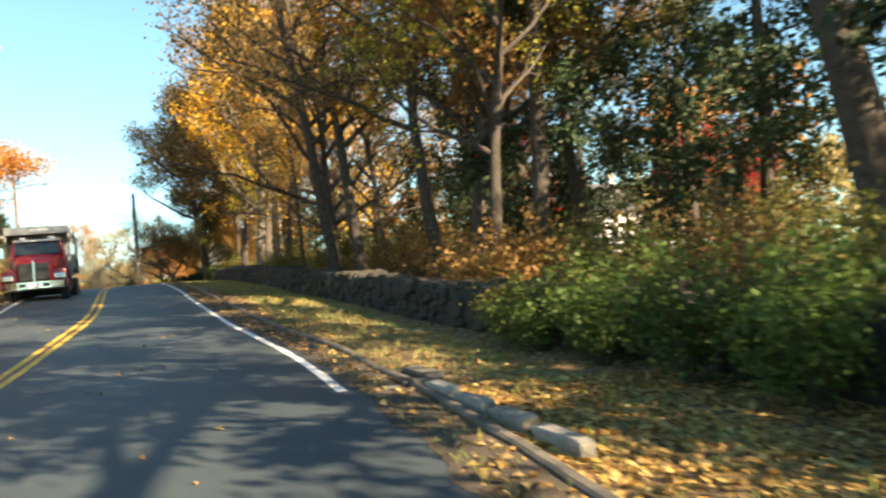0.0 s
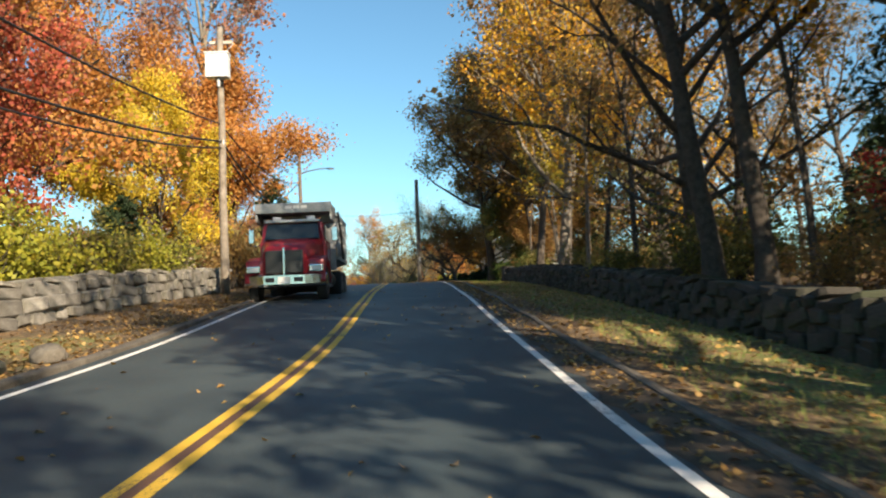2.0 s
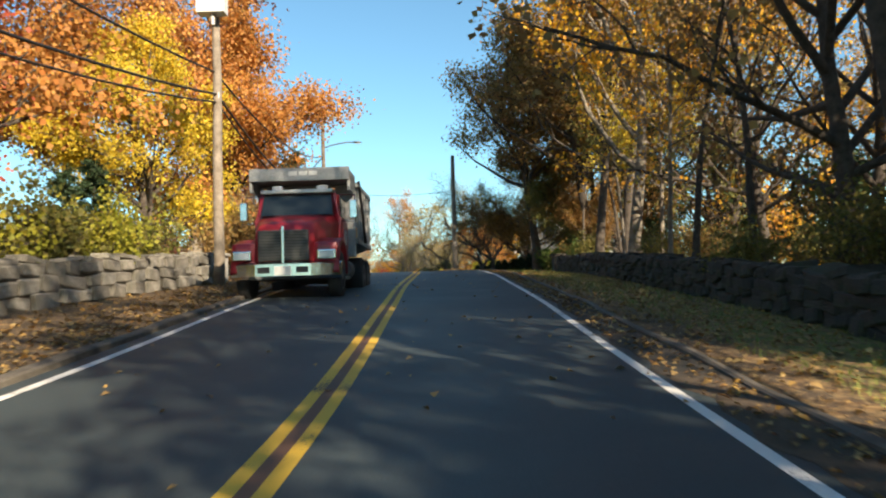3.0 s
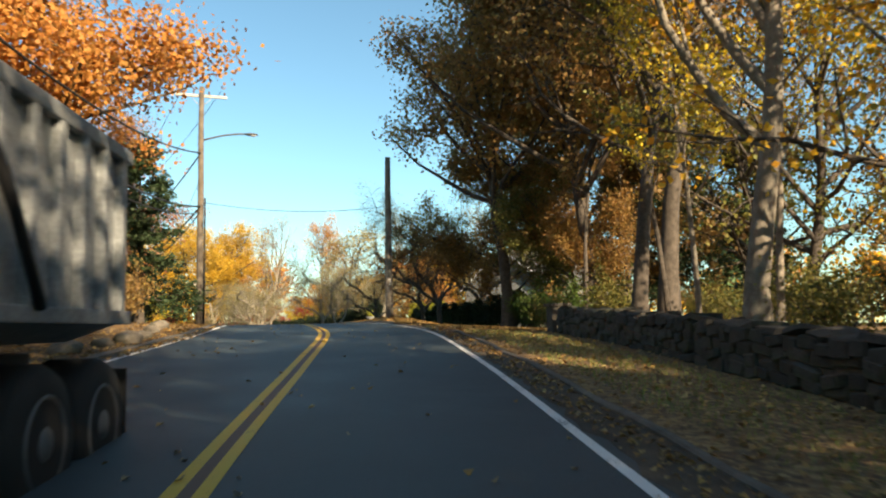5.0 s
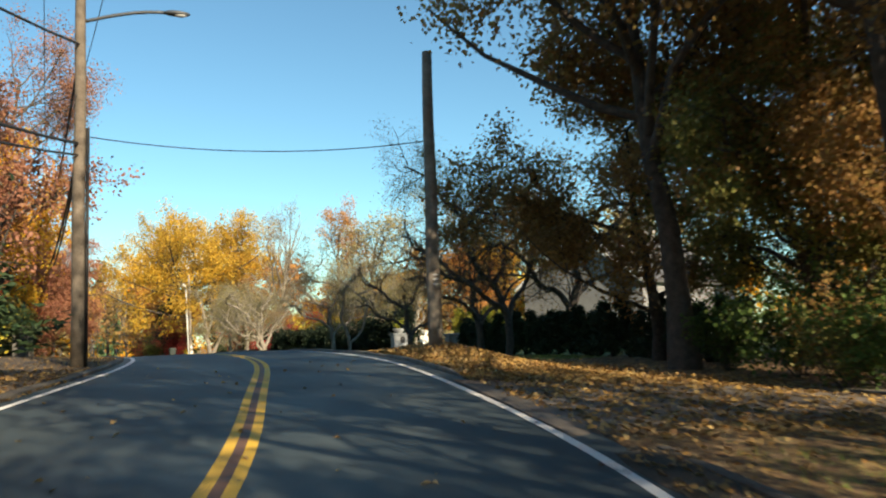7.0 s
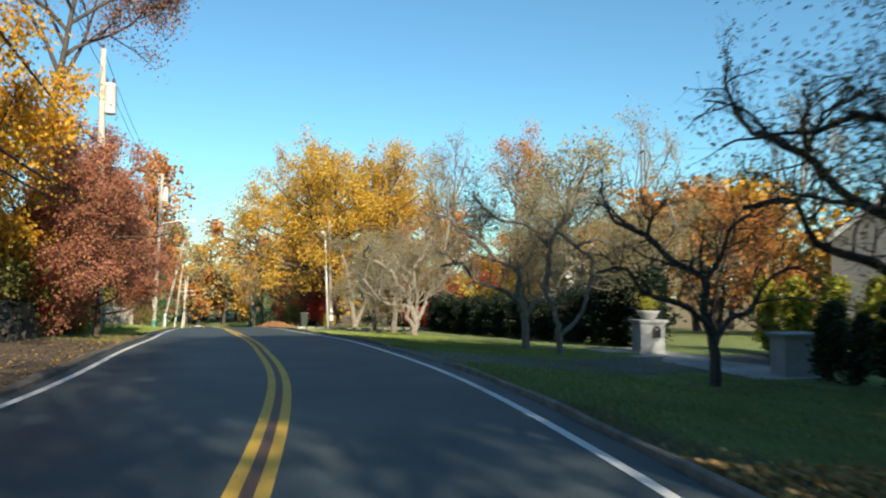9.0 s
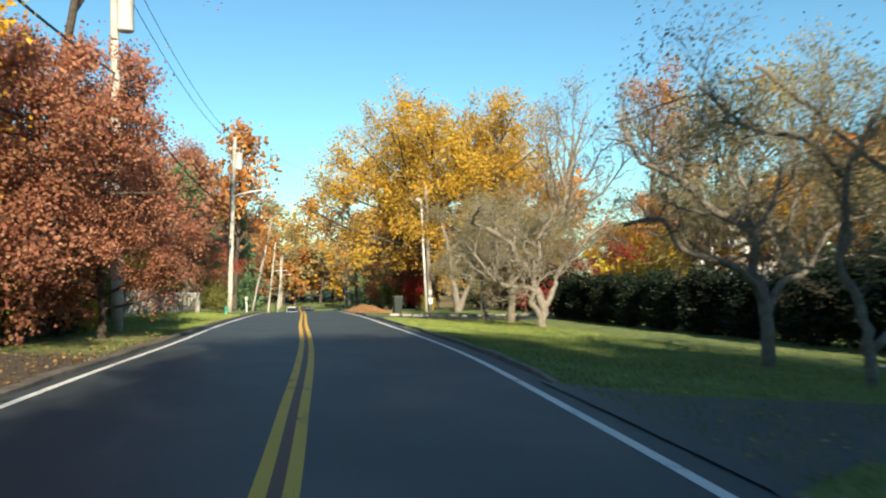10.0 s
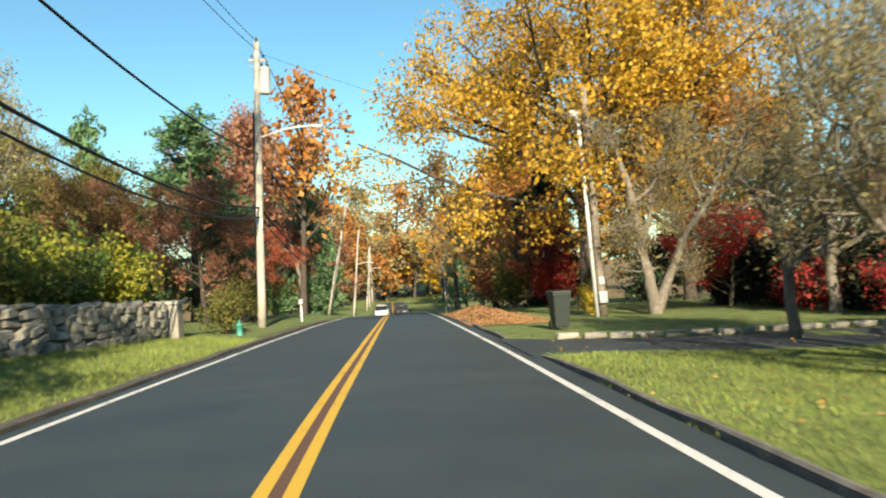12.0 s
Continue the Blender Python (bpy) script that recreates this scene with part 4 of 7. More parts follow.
for i in range(22):
    s, o = -30 + i * 5.2 + R.uniform(-2, 2), 58 + R.uniform(-6, 6)
    plant("tree", "far_maple", s, o, R.choice([BROWN_LEAF, OLIVE_LEAF, TAN_LEAF, OLIVE_LEAF]), "autumn tree across the field behind the wood", "tree", R.uniform(0.7, 0.95), R.uniform(0, 360), "trees across the field")

# left of the road
LEFT_TREES = [
    ("maple", 32.5, -11.5, RED_LEAF, 1.0, 1.0, "maple with red leaves behind the garden wall"),
    ("maple", 23.0, -14.0, RED_LEAF, 1.1, 1.0, "maple with red and rust leaves behind the garden wall"),
    ("maple", 40.0, -16.0, ORANGE_LEAF, 1.5, 1.0, "large maple with orange leaves"),
    ("maple", 29.0, -20.0, ORANGE_LEAF, 1.5, 1.0, "large maple with orange leaves in the garden"),
    ("maple", 47.0, -10.0, LEMON_LEAF, 0.85, 0.9, "maple with bright yellow leaves beside the utility pole"),
    ("maple", 54.0, -12.5, ORANGE_LEAF, 1.2, 1.0, "maple with bright orange leaves"),
    ("maple", 60.5, -10.0, ORANGE_LEAF, 1.2, 1.0, "maple with bright orange leaves"),
    ("bare_b", 60.0, -11.5, RUST_LEAF, 1.4, 1.0, "tall bare tree with last rust-red leaves"),
    ("bare", 52.0, -20.0, RUST_LEAF, 1.3, 1.0, "tall bare tree behind the maples"),
    ("oak_h", 110.5, -9.0, RUST_LEAF, 1.05, 1.0, "tall oak with brown leaves reaching over the verge"),
    ("maple", 93.4, -8.4, YELLOW_LEAF, 0.9, 1.0, "maple with golden leaves beside the road"),
    ("maple_d", 98.8, -6.6, MAUVE_LEAF, 0.58, 1.2, "maple with dark red leaves over the old wall"),
    ("maple_d", 107.5, -9.4, MAUVE_LEAF, 0.85, 1.1, "maple with rust-red leaves behind the wall"),
    ("maple_b", 80.5, -8.4, RUST_LEAF, 0.8, 1.0, "maple with rust-red leaves near the road"),
    ("maple", 87.5, -9.6, ORANGE_LEAF, 0.85, 1.0, "maple with bright orange leaves"),
    ("maple_d", 101.6, -5.3, MAUVE_LEAF, 0.48, 1.1, "small maple with dusky red leaves before the utility pole"),
    ("maple_b", 97.6, -6.9, CRIMSON_LEAF, 0.38, 1.0, "small maple with crimson leaves among the roadside trees"),
    ("maple_b", 126.0, -15.0, OLIVE_LEAF, 0.55, 1.0, "small tree with olive leaves behind the wall"),
    ("maple_b", 140.0, -8.3, RUST_LEAF, 0.6, 1.0, "small maple with rust-brown leaves"),
    ("spruce", 146.0, -10.2, PINE_NEEDLES, 1.02, 1.75, "broad green conifer behind the pole"),
    ("spruce", 187.0, -9.6, PINE_NEEDLES, 1.2, 1.5, "green conifer near the road"),
    ("maple_d", 192.0, -14.6, MAUVE_LEAF, 2.0, 1.0, "tall oak with rust-red leaves"),
    ("maple_b", 158.0, -8.5, RED_LEAF, 0.55, 1.0, "small tree with red leaves"),
    ("far_spruce", 150.0, -38.0, PINE_NEEDLES, 1.25, 1.2, "distant green conifer above the gardens"),
    ("bare", 140.0, -32.0, TAN_LEAF, 1.0, 1.0, "bare tree far behind the wall"),
    ("bare", 128.0, -33.0, TAN_LEAF, 1.0, 1.0, "bare tree far behind the wall"),
    ("bare_b", 138.0, -18.0, OLIVE_LEAF, 0.72, 1.0, "thin tree with olive leaves in the garden"),
    ("bare_b", 146.0, -21.0, TAN_LEAF, 0.9, 1.0, "thin grey tree in the garden"),
    ("bare", 153.0, -27.0, TAN_LEAF, 1.0, 1.0, "bare grey tree in the garden"),
    ("far_maple", 151.0, -22.0, OLIVE_LEAF, 0.75, 1.0, "tree with olive leaves in the garden"),
    ("far_maple", 143.0, -15.5, RUST_LEAF, 0.5, 1.0, "small tree with rust leaves in the garden"),
    ("far_maple", 134.0, -27.0, RUST_LEAF, 0.6, 1.0, "maple with rust leaves in the garden"),
    ("far_maple", 118.0, -22.0, OLIVE_LEAF, 0.7, 1.0, "tree with olive leaves in the garden"),
    ("bare_b", 160.0, -22.0, OLIVE_LEAF, 0.85, 1.0, "thin tree with olive leaves behind the gardens"),
    ("far_maple", 170.0, -26.0, OLIVE_LEAF, 0.9, 1.0, "tree with olive leaves behind the gardens"),
    ("bare_b", 165.0, -29.0, TAN_LEAF, 1.0, 1.0, "tall thin grey tree behind the gardens"),
    ("far_maple", 162.0, -33.0, RUST_LEAF, 0.8, 1.0, "maple with rust leaves behind the gardens"),
    ("maple_b", 150.0, -18.5, RUST_LEAF, 0.5, 1.0, "small maple with rust leaves in the garden"),
    ("far_spruce", 172.0, -25.0, PINE_NEEDLES, 1.65, 0.9, "tall distant conifer above the gardens"),
    ("maple_b", 133.0, -16.0, OLIVE_LEAF, 0.72, 1.0, "tree with olive leaves in the garden"),
    ("maple_b", 129.0, -19.5, RUST_LEAF, 0.75, 1.0, "maple with rust leaves in the garden"),
    ("bare_b", 124.0, -17.0, TAN_LEAF, 0.7, 1.0, "thin grey tree behind the wall"),
    ("maple", 142.0, -13.2, RUST_LEAF, 0.62, 1.0, "maple with rust leaves in the garden"),
    ("maple_b", 149.0, -16.0, OLIVE_LEAF, 0.85, 1.0, "tree with olive leaves behind the garden"),
    ("maple_b", 156.0, -14.5, BROWN_LEAF, 0.8, 1.0, "maple with brown leaves behind the conifer"),
    ("maple_b", 139.0, -14.0, BROWN_LEAF, 0.62, 1.0, "small maple with brown leaves in the garden"),
    ("far_maple", 146.0, -26.0, TAN_LEAF, 0.8, 1.0, "tree with tan leaves in the garden"),
]
for kind, s, o, leaf, size, wide, label in LEFT_TREES:
    plant("tree", kind, s, o, leaf, label, "tree", size, s * 37 + o * 91, "", (2 * math.sin(s * 5), 2 * math.cos(o * 7)), wide)
plant("conifer", "spruce", 66.0, -6.5, NEEDLES, "dark green conifer beside the utility pole", "tree", 0.66, 40, wide=1.5)
for s, o, size in ((22, -11, 0.75), (27.5, -9.8, 0.55), (37.5, -8.8, 0.3), (39.5, -9, 0.34)):
    plant("conifer", "spruce", s, o, NEEDLES, "dark evergreen behind the garden wall", "tree", size, R.uniform(0, 360), wide=1.4)

# right of the road past the wood
RIGHT_TREES = [
    ("golden_maple", 138.4, 9.5, GOLD_LEAF, 1.45, 1.02, "large maple full of golden-orange leaves"),
    ("hemlock", 151.0, 9.6, NEEDLES, 0.45, 1.1, "dark drooping hemlock behind the golden maple"),
    ("maple_b", 141.0, 15.5, ORANGE_LEAF, 1.05, 1.25, "maple with bright orange leaves"),
    ("bare_b", 126.5, 22.0, ORANGE_LEAF, 0.95, 1.0, "tall tree with an orange tuft of leaves on top"),
    ("bare", 134.0, 18.0, TAN_LEAF, 1.02, 1.0, "tall bare tree behind the maple"),
    ("bare", 142.0, 20.0, RUST_LEAF, 1.08, 1.0, "tall bare tree behind the maple"),
    ("bare", 122.0, 30.0, TAN_LEAF, 1.0, 1.0, "tall bare tree on the far lawn"),
    ("bare", 112.0, 34.0, TAN_LEAF, 0.9, 1.0, "bare tree on the far lawn"),
    ("maple_b", 122.0, 20.0, ORANGE_LEAF, 0.6, 1.0, "small maple with orange leaves"),
    ("maple_b", 113.0, 23.0, ORANGE_LEAF, 0.6, 1.0, "small maple with orange leaves"),
    ("maple_b", 104.0, 24.0, TAN_LEAF, 0.6, 1.0, "small tree with tan leaves"),
    ("far_maple", 119.0, 34.0, ORANGE_LEAF, 0.9, 1.0, "maple with orange leaves on the far lawn"),
    ("far_maple", 106.0, 42.0, TAN_LEAF, 1.1, 1.0, "tan tree on the far lawn"),
    ("far_maple", 130.0, 42.0, TAN_LEAF, 1.1, 1.0, "tan tree behind the white house"),
    ("far_maple", 152.0, 22.0, ORANGE_LEAF, 1.1, 1.0, "maple with orange leaves behind the lawn"),
    ("far_maple", 90.0, 46.0, ORANGE_LEAF, 1.1, 1.0, "maple with orange leaves behind the grey house"),
    ("far_spruce", 84.0, 40.0, PINE_NEEDLES, 1.0, 1.2, "green conifer behind the grey house"),
    ("maple_b", 131.0, 13.2, CRIMSON_LEAF, 0.34, 1.2, "small maple with crimson leaves"),
    ("maple_b", 134.5, 14.6, CRIMSON_LEAF, 0.36, 1.2, "small maple with crimson leaves"),
    ("maple_b", 127.5, 19.5, YELLOW_LEAF, 0.5, 1.2, "small maple with golden leaves behind the hedge"),
    ("maple_b", 122.0, 19.5, YELLOW_LEAF, 0.45, 1.2, "small maple with golden leaves behind the hedge"),
    ("maple_b", 127.0, 16.0, CRIMSON_LEAF, 0.4, 1.0, "small maple with crimson leaves"),
    ("maple_b", 119.0, 17.0, CRIMSON_LEAF, 0.34, 1.0, "small maple with crimson leaves"),
    ("maple_b", 146.0, 9.5, RED_LEAF, 0.5, 1.0, "small maple with deep red leaves"),
    ("spruce", 151.0, 10.5, NEEDLES, 0.8, 1.3, "dark spruce behind the golden maple"),
    ("spruce", 146.0, 15.0, NEEDLES, 1.0, 1.3, "dark spruce behind the golden maple"),
    ("apple_c", 104.0, 16.5, HAZE_LEAF, 1.35, 1.1, "small tree with fuzzy tan foliage behind the hedge"),
    ("apple_c", 110.0, 17.0, HAZE_LEAF, 1.3, 1.1, "small tree with fuzzy tan foliage behind the hedge"),
    ("apple_c", 98.0, 16.0, HAZE_LEAF, 1.2, 1.1, "small tree with fuzzy tan foliage behind the hedge"),
    ("maple_b", 108.0, 20.5, YELLOW_LEAF, 0.55, 1.2, "small maple with golden leaves behind the hedge"),
    ("maple_b", 100.5, 21.0, ORANGE_LEAF, 0.6, 1.2, "small maple with orange leaves behind the hedge"),
    ("maple_t", 117.5, 21.5, TAN_LEAF, 1.1, 1.0, "tall tree with thin tan leaves behind the hedge"),
    ("far_maple", 112.0, 28.0, ORANGE_LEAF, 0.8, 1.2, "maple with orange leaves on the far lawn"),
    ("far_maple", 103.0, 28.0, YELLOW_LEAF, 0.7, 1.2, "maple with golden leaves on the far lawn"),
    ("maple_b", 160.0, 9.5, ORANGE_LEAF, 0.9, 1.0, "maple with orange leaves beside the road"),
]
for kind, s, o, leaf, size, wide, label in RIGHT_TREES:
    plant("tree", kind, s, o, leaf, label, "tree", size, s * 37 + o * 91, "", (2 * math.sin(s * 5), 2 * math.cos(o * 7)), wide)
# orchard trees on the lawn
ORCHARD = [("v_apple", 90.4, 8.4, HAZE_LEAF, 1.0, 36), ("low_apple", 93.3, 8.5, HAZE_LEAF, 0.92, 40), ("low_apple", 83.7, 8.7, BROWN_LEAF, 0.8, 30), ("low_apple", 81.0, 10.6, BROWN_LEAF, 1.1, 34), ("tall_apple", 77.5, 10.0, BROWN_LEAF, 1.0, 32), ("low_apple", 78.5, 13.5, BROWN_LEAF, 1.4, 210),
           ("gnarled", 109.4, 9.2, HAZE_LEAF, 1.15, 46), ("apple_c", 114.0, 9.2, HAZE_LEAF, 1.25, 190), ("apple_c", 118.2, 9.0, HAZE_LEAF, 0.95, 280), ("apple_c", 124.5, 13.5, HAZE_LEAF, 1.25, 330), ("forked", 129.6, 9.9, HAZE_LEAF, 1.0, 48)]
for kind, s, o, leaf, size, turn in ORCHARD:
    fuzzy = kind in ("apple_c", "forked", "gnarled")
    plant("apple_tree", kind, s, o, leaf, "pale forked orchard tree with fuzzy greyish-tan foliage on the lawn" if kind == "forked" else "small orchard tree with fuzzy greyish-tan foliage on the lawn" if fuzzy else "gnarled dark apple tree with bare twisted limbs", "tree", size, turn, "orchard trees on the lawn", bark=BARK_PALE if leaf is HAZE_LEAF else None, lean=(4 * math.sin(s), 4 * math.cos(s)) if kind == "apple_c" else (0, 0))

# trees along the far road
for i in range(17):
    s = 168 + i * 7.2 + R.uniform(-2, 2)
    for side in (-1, 1):
        o = side * R.uniform(8, 17)
        kind = R.choice(["far_maple", "far_maple", "far_oak", "bare", "far_spruce"])
        leaf = PINE_NEEDLES if kind == "far_spruce" else R.choice([ORANGE_LEAF, YELLOW_LEAF, RUST_LEAF, BROWN_LEAF, TAN_LEAF])
        plant("tree", kind, s, o, leaf, "distant autumn tree along the road" if leaf != PINE_NEEDLES else "distant green conifer along the road", "tree", R.uniform(0.9, 1.3), R.uniform(0, 360), "trees along the far road")
# woods on the horizon
for i in range(50):
    s = R.uniform(-60, 380)
    o = R.choice([-1, 1]) * R.uniform(50, 120)
    leaf = R.choice([ORANGE_LEAF, YELLOW_LEAF, RUST_LEAF, BROWN_LEAF, TAN_LEAF, TAN_LEAF])
    plant("tree", "far_maple", s, o, leaf, "far autumn tree on the horizon", "tree", R.uniform(1.1, 1.5), R.uniform(0, 360), "trees on the horizon", wide=1.2)

for i in range(44):
    row = i // 15
    plant("tree", R.choice(["far_maple", "far_maple", "far_oak"]), 288 + row * 14 + R.uniform(-3, 3), -38 + (i % 15) * 5.4 + R.uniform(-2, 2), R.choice([ORANGE_LEAF, YELLOW_LEAF, RUST_LEAF, TAN_LEAF, TAN_LEAF]),
          "far autumn tree where the road ends", "tree", R.uniform(1.1, 1.5) + 0.15 * row, R.uniform(0, 360), "trees at the end of the road", wide=1.25)

# low evergreens closing the back of the wood
for i in range(10):
    plant("conifer", "far_spruce", 38 + i * 3.6, 25.5 + 2.5 * math.sin(i * 2.1), NEEDLES, "dark low conifer at the back of the wood", "tree", 0.56 + 0.1 * math.sin(i * 3.7), i * 83, "conifers behind the wood", wide=1.8)

# hedges and shrubs
for i in range(35):
    s = 92.5 + i * 0.73
    plant("hedge_plant", "clipped", s, 12.6 + 0.25 * math.sin(i * 1.7), YEW, "dark clipped evergreen of the tall hedge", "hedge", 0.60 + 0.18 * max(0, 1 - i / 9) + 0.03 * math.sin(i * 2.3), R.uniform(0, 360), "evergreens of the long hedge", wide=1.75)
for i in range(18):
    plant("hedge_plant", "clipped", 121.5 + i * 0.75, 14.6 - 0.03 * i + 0.15 * math.sin(i * 1.9), YEW, "dark clipped evergreen of the tall hedge", "hedge", 0.72 + 0.05 * math.sin(i * 2.3), i * 61, "evergreens of the long hedge", wide=1.5)
for i in range(25):
    s = 66.5 + i * 0.72
    plant("hedge_plant", "arbor", s, 10.6 + 0.045 * i + 0.15 * math.sin(i * 1.3), NEEDLES, "dark pointed evergreen of the hedge", "hedge", 0.58 + 0.07 * math.sin(i * 2.9), i * 77, "evergreens of the pointed hedge", wide=1.35)
for s in (85.6, 86.8, 88.0, 89.2):
    plant("hedge_plant", "arbor", s, 14.6, LIME_LEAF, "upright evergreen with yellow-green foliage behind the gate pillars", "hedge", 0.8, s * 50, "evergreens behind the gate", wide=1.3)
for s, o, leaf, size, label in [
    (28.0, -8.2, LIME_LEAF, 1.18, "rounded shrub with yellow-green leaves above the wall"), (30.5, -8.3, LIME_LEAF, 1.18, "rounded shrub with yellow-green leaves above the wall"),
    (33.0, -8.0, OLIVE_LEAF, 1.18, "rounded shrub with olive leaves above the wall"), (29.2, -8.6, OLIVE_LEAF, 1.2, "rounded shrub with olive leaves above the wall"), (31.8, -8.5, LIME_LEAF, 1.2, "rounded shrub with yellow-green leaves above the wall"), (35.2, -7.9, OLIVE_LEAF, 1.05, "olive shrub above the wall"), (25.5, -8.6, OLIVE_LEAF, 0.95, "olive shrub above the wall"),
    (47.5, -7.0, BROWN_LEAF, 1.3, "brown shrub beside the road"), (50.5, -7.2, TAN_LEAF, 1.4, "tan shrub beside the road"), (53.5, -7.0, BROWN_LEAF, 1.2, "brown shrub beside the road"), (57.0, -7.6, ORANGE_LEAF, 1.3, "orange shrub beside the road"),
    (70.0, -6.6, LIME_LEAF, 0.8, "shrub with yellow-green leaves by the pole"), (64.0, -6.8, BROWN_LEAF, 1.0, "brown shrub beside the road"),
    (97.0, -7.6, OLIVE_LEAF, 1.1, "dark olive shrub at the old wall"), (94.5, -7.7, OLIVE_LEAF, 1.3, "dark olive shrub at the old wall"), (99.0, -8.2, OLIVE_LEAF, 1.4, "dark olive shrub at the old wall"), (101.8, -7.8, OLIVE_LEAF, 1.3, "dark olive shrub at the old wall"), (104.5, -8.0, OLIVE_LEAF, 1.3, "dark olive shrub over the wall"), (91.5, -8.0, OLIVE_LEAF, 1.3, "dark olive shrub at the old wall"), (103.5, -6.2, LIME_LEAF, 0.7, "low shrub with yellowing leaves at the wall"), (107.0, -6.6, OLIVE_LEAF, 1.0, "olive shrub over the wall"), (100.0, -6.9, MAUVE_LEAF, 1.2, "shrub with dusky red leaves over the wall"), (101.6, -6.3, MAUVE_LEAF, 1.0, "shrub with dusky red leaves over the wall"), (98.2, -6.5, MAUVE_LEAF, 1.1, "shrub with dusky red leaves over the wall"), (125.6, 14.0, CRIMSON_LEAF, 0.95, "dense shrub with bright crimson leaves"), (128.3, 14.2, CRIMSON_LEAF, 0.8, "dense shrub with bright crimson leaves"), (121.6, 14.0, CRIMSON_LEAF, 0.85, "dense shrub with bright crimson leaves"), (113.5, 15.8, LEMON_LEAF, 1.6, "tall shrub with yellow leaves behind the hedge"),
    (130.4, -5.3, OLIVE_LEAF, 0.75, "low spreading shrub with olive and red leaves"), (123.0, -9.6, MOSS_LEAF, 1.5, "large shrub with green leaves behind the wall"), (119.0, -9.8, TAN_LEAF, 1.5, "large tan shrub behind the wall"), (121.0, -11.0, LIME_LEAF, 1.7, "large shrub with yellow-green leaves behind the wall"), (125.0, -11.0, LIME_LEAF, 1.7, "large shrub with yellow-green leaves behind the wall"), (128.5, -11.5, OLIVE_LEAF, 1.8, "large olive shrub behind the wall"), (130.0, -9.0, LIME_LEAF, 1.4, "large shrub with yellow-green leaves behind the pier"), (132.5, -9.6, GREEN_LEAF, 1.5, "large green shrub behind the pier"), (133.5, -12.5, MOSS_LEAF, 1.8, "large shrub with yellow-green leaves in the garden"), (136.0, -11.5, OLIVE_LEAF, 1.6, "large olive shrub in the garden"), (127.0, -9.6, GREEN_LEAF, 1.5, "large green shrub behind the wall"),
    (140.0, -6.6, OLIVE_LEAF, 1.0, "olive shrub by the road"), (145.0, -7.0, GREEN_LEAF, 1.2, "green shrub by the road"),
    (2.6, 7.3, GREEN_LEAF, 0.65, "dark leafy shrub hiding the stone wall"), (4.2, 7.2, GREEN_LEAF, 0.61, "dark leafy shrub hiding the stone wall"), (5.7, 7.1, GREEN_LEAF, 0.61, "dark leafy shrub hiding the stone wall"), (7.2, 7.0, GREEN_LEAF, 0.57, "dark leafy shrub hiding the stone wall"), (8.7, 6.95, GREEN_LEAF, 0.49, "dark leafy shrub hiding the stone wall"), (0.8, 7.4, GREEN_LEAF, 0.68, "dark leafy shrub hiding the stone wall"),
    (36.6, -7.5, LIME_LEAF, 1.1, "rounded shrub with yellow-green leaves above the wall"), (38.8, -7.3, OLIVE_LEAF, 1.1, "rounded shrub with olive leaves above the wall"),
    (7.8, 7.2, OLIVE_LEAF, 0.48, "dark brushy shrub before the stone wall"), (9.6, 6.9, OLIVE_LEAF, 0.5, "low brushy shrub before the stone wall"), (5.2, 9.0, OLIVE_LEAF, 0.85, "dark brushy shrub behind the stone wall"), (13.0, 8.6, RUSSET_LEAF, 0.9, "thin brushy shrub growing over the stone wall"), (9.6, 8.8, OLIVE_LEAF, 0.8, "dark brushy shrub growing behind the stone wall"), (15.0, 8.2, RUSSET_LEAF, 0.8, "thin brushy shrub growing over the stone wall"),
    (33.0, 7.4, OLIVE_LEAF, 0.75, "small shrub on the stone wall"), (61.0, 9.6, GREEN_LEAF, 0.8, "dark shrub at the wall's end"), (63.5, 9.8, GREEN_LEAF, 0.9, "dark shrub at the wall's end"), (65.5, 9.6, GREEN_LEAF, 0.7, "dark shrub beside the drive"),
    (56.5, 9.0, OLIVE_LEAF, 0.9, "dark olive shrub at the wall's end"),
    (145.0, 9.4, CRIMSON_LEAF, 1.5, "tall shrub with crimson leaves behind the maple"), (133.0, 8.4, LEMON_LEAF, 0.6, "small shrub with yellow leaves by the lamp pole"), (128.0, 15.5, OLIVE_LEAF, 1.3, "olive shrub under the trees"), (148.0, 7.5, OLIVE_LEAF, 1.4, "dark shrub by the road"), (152.0, 7.2, RED_LEAF, 1.3, "dark red shrub by the road"), (156.0, 7.4, GREEN_LEAF, 1.4, "dark shrub by the road"),
]:
    plant("shrub", "shrub", s, o, leaf, label, "shrub", size, R.uniform(0, 360))
for i in range(46):
    near = i < 26
    s, o = (R.uniform(10, 38) if near else R.uniform(38, 64)), R.uniform(8.8, 17)
    plant("shrub", "shrub_b", s, o, R.choice([BROWN_LEAF, RUSSET_LEAF, OLIVE_LEAF, OLIVE_LEAF, OLIVE_LEAF]), "thin undergrowth shrub inside the wood", "shrub", R.uniform(0.7, 1.25) if near else R.uniform(0.6, 1.0), R.uniform(0, 360), "undergrowth of the wood")

# ---- walls of stone ----
def stone_meshes(mat, tag):
    out = []
    for k in range(6):
        r = random.Random(100 + k)
        bm = bmesh.new()
        bmesh.ops.create_cube(bm, size=1)
        for v in bm.verts:
            v.co += Vector([r.uniform(-0.09, 0.09) for _ in range(3)])
        bmesh.ops.bevel(bm, geom=bm.edges, offset=0.11, segments=1, affect="EDGES")
        out.append(from_bm(tag, bm, mat))
    return out


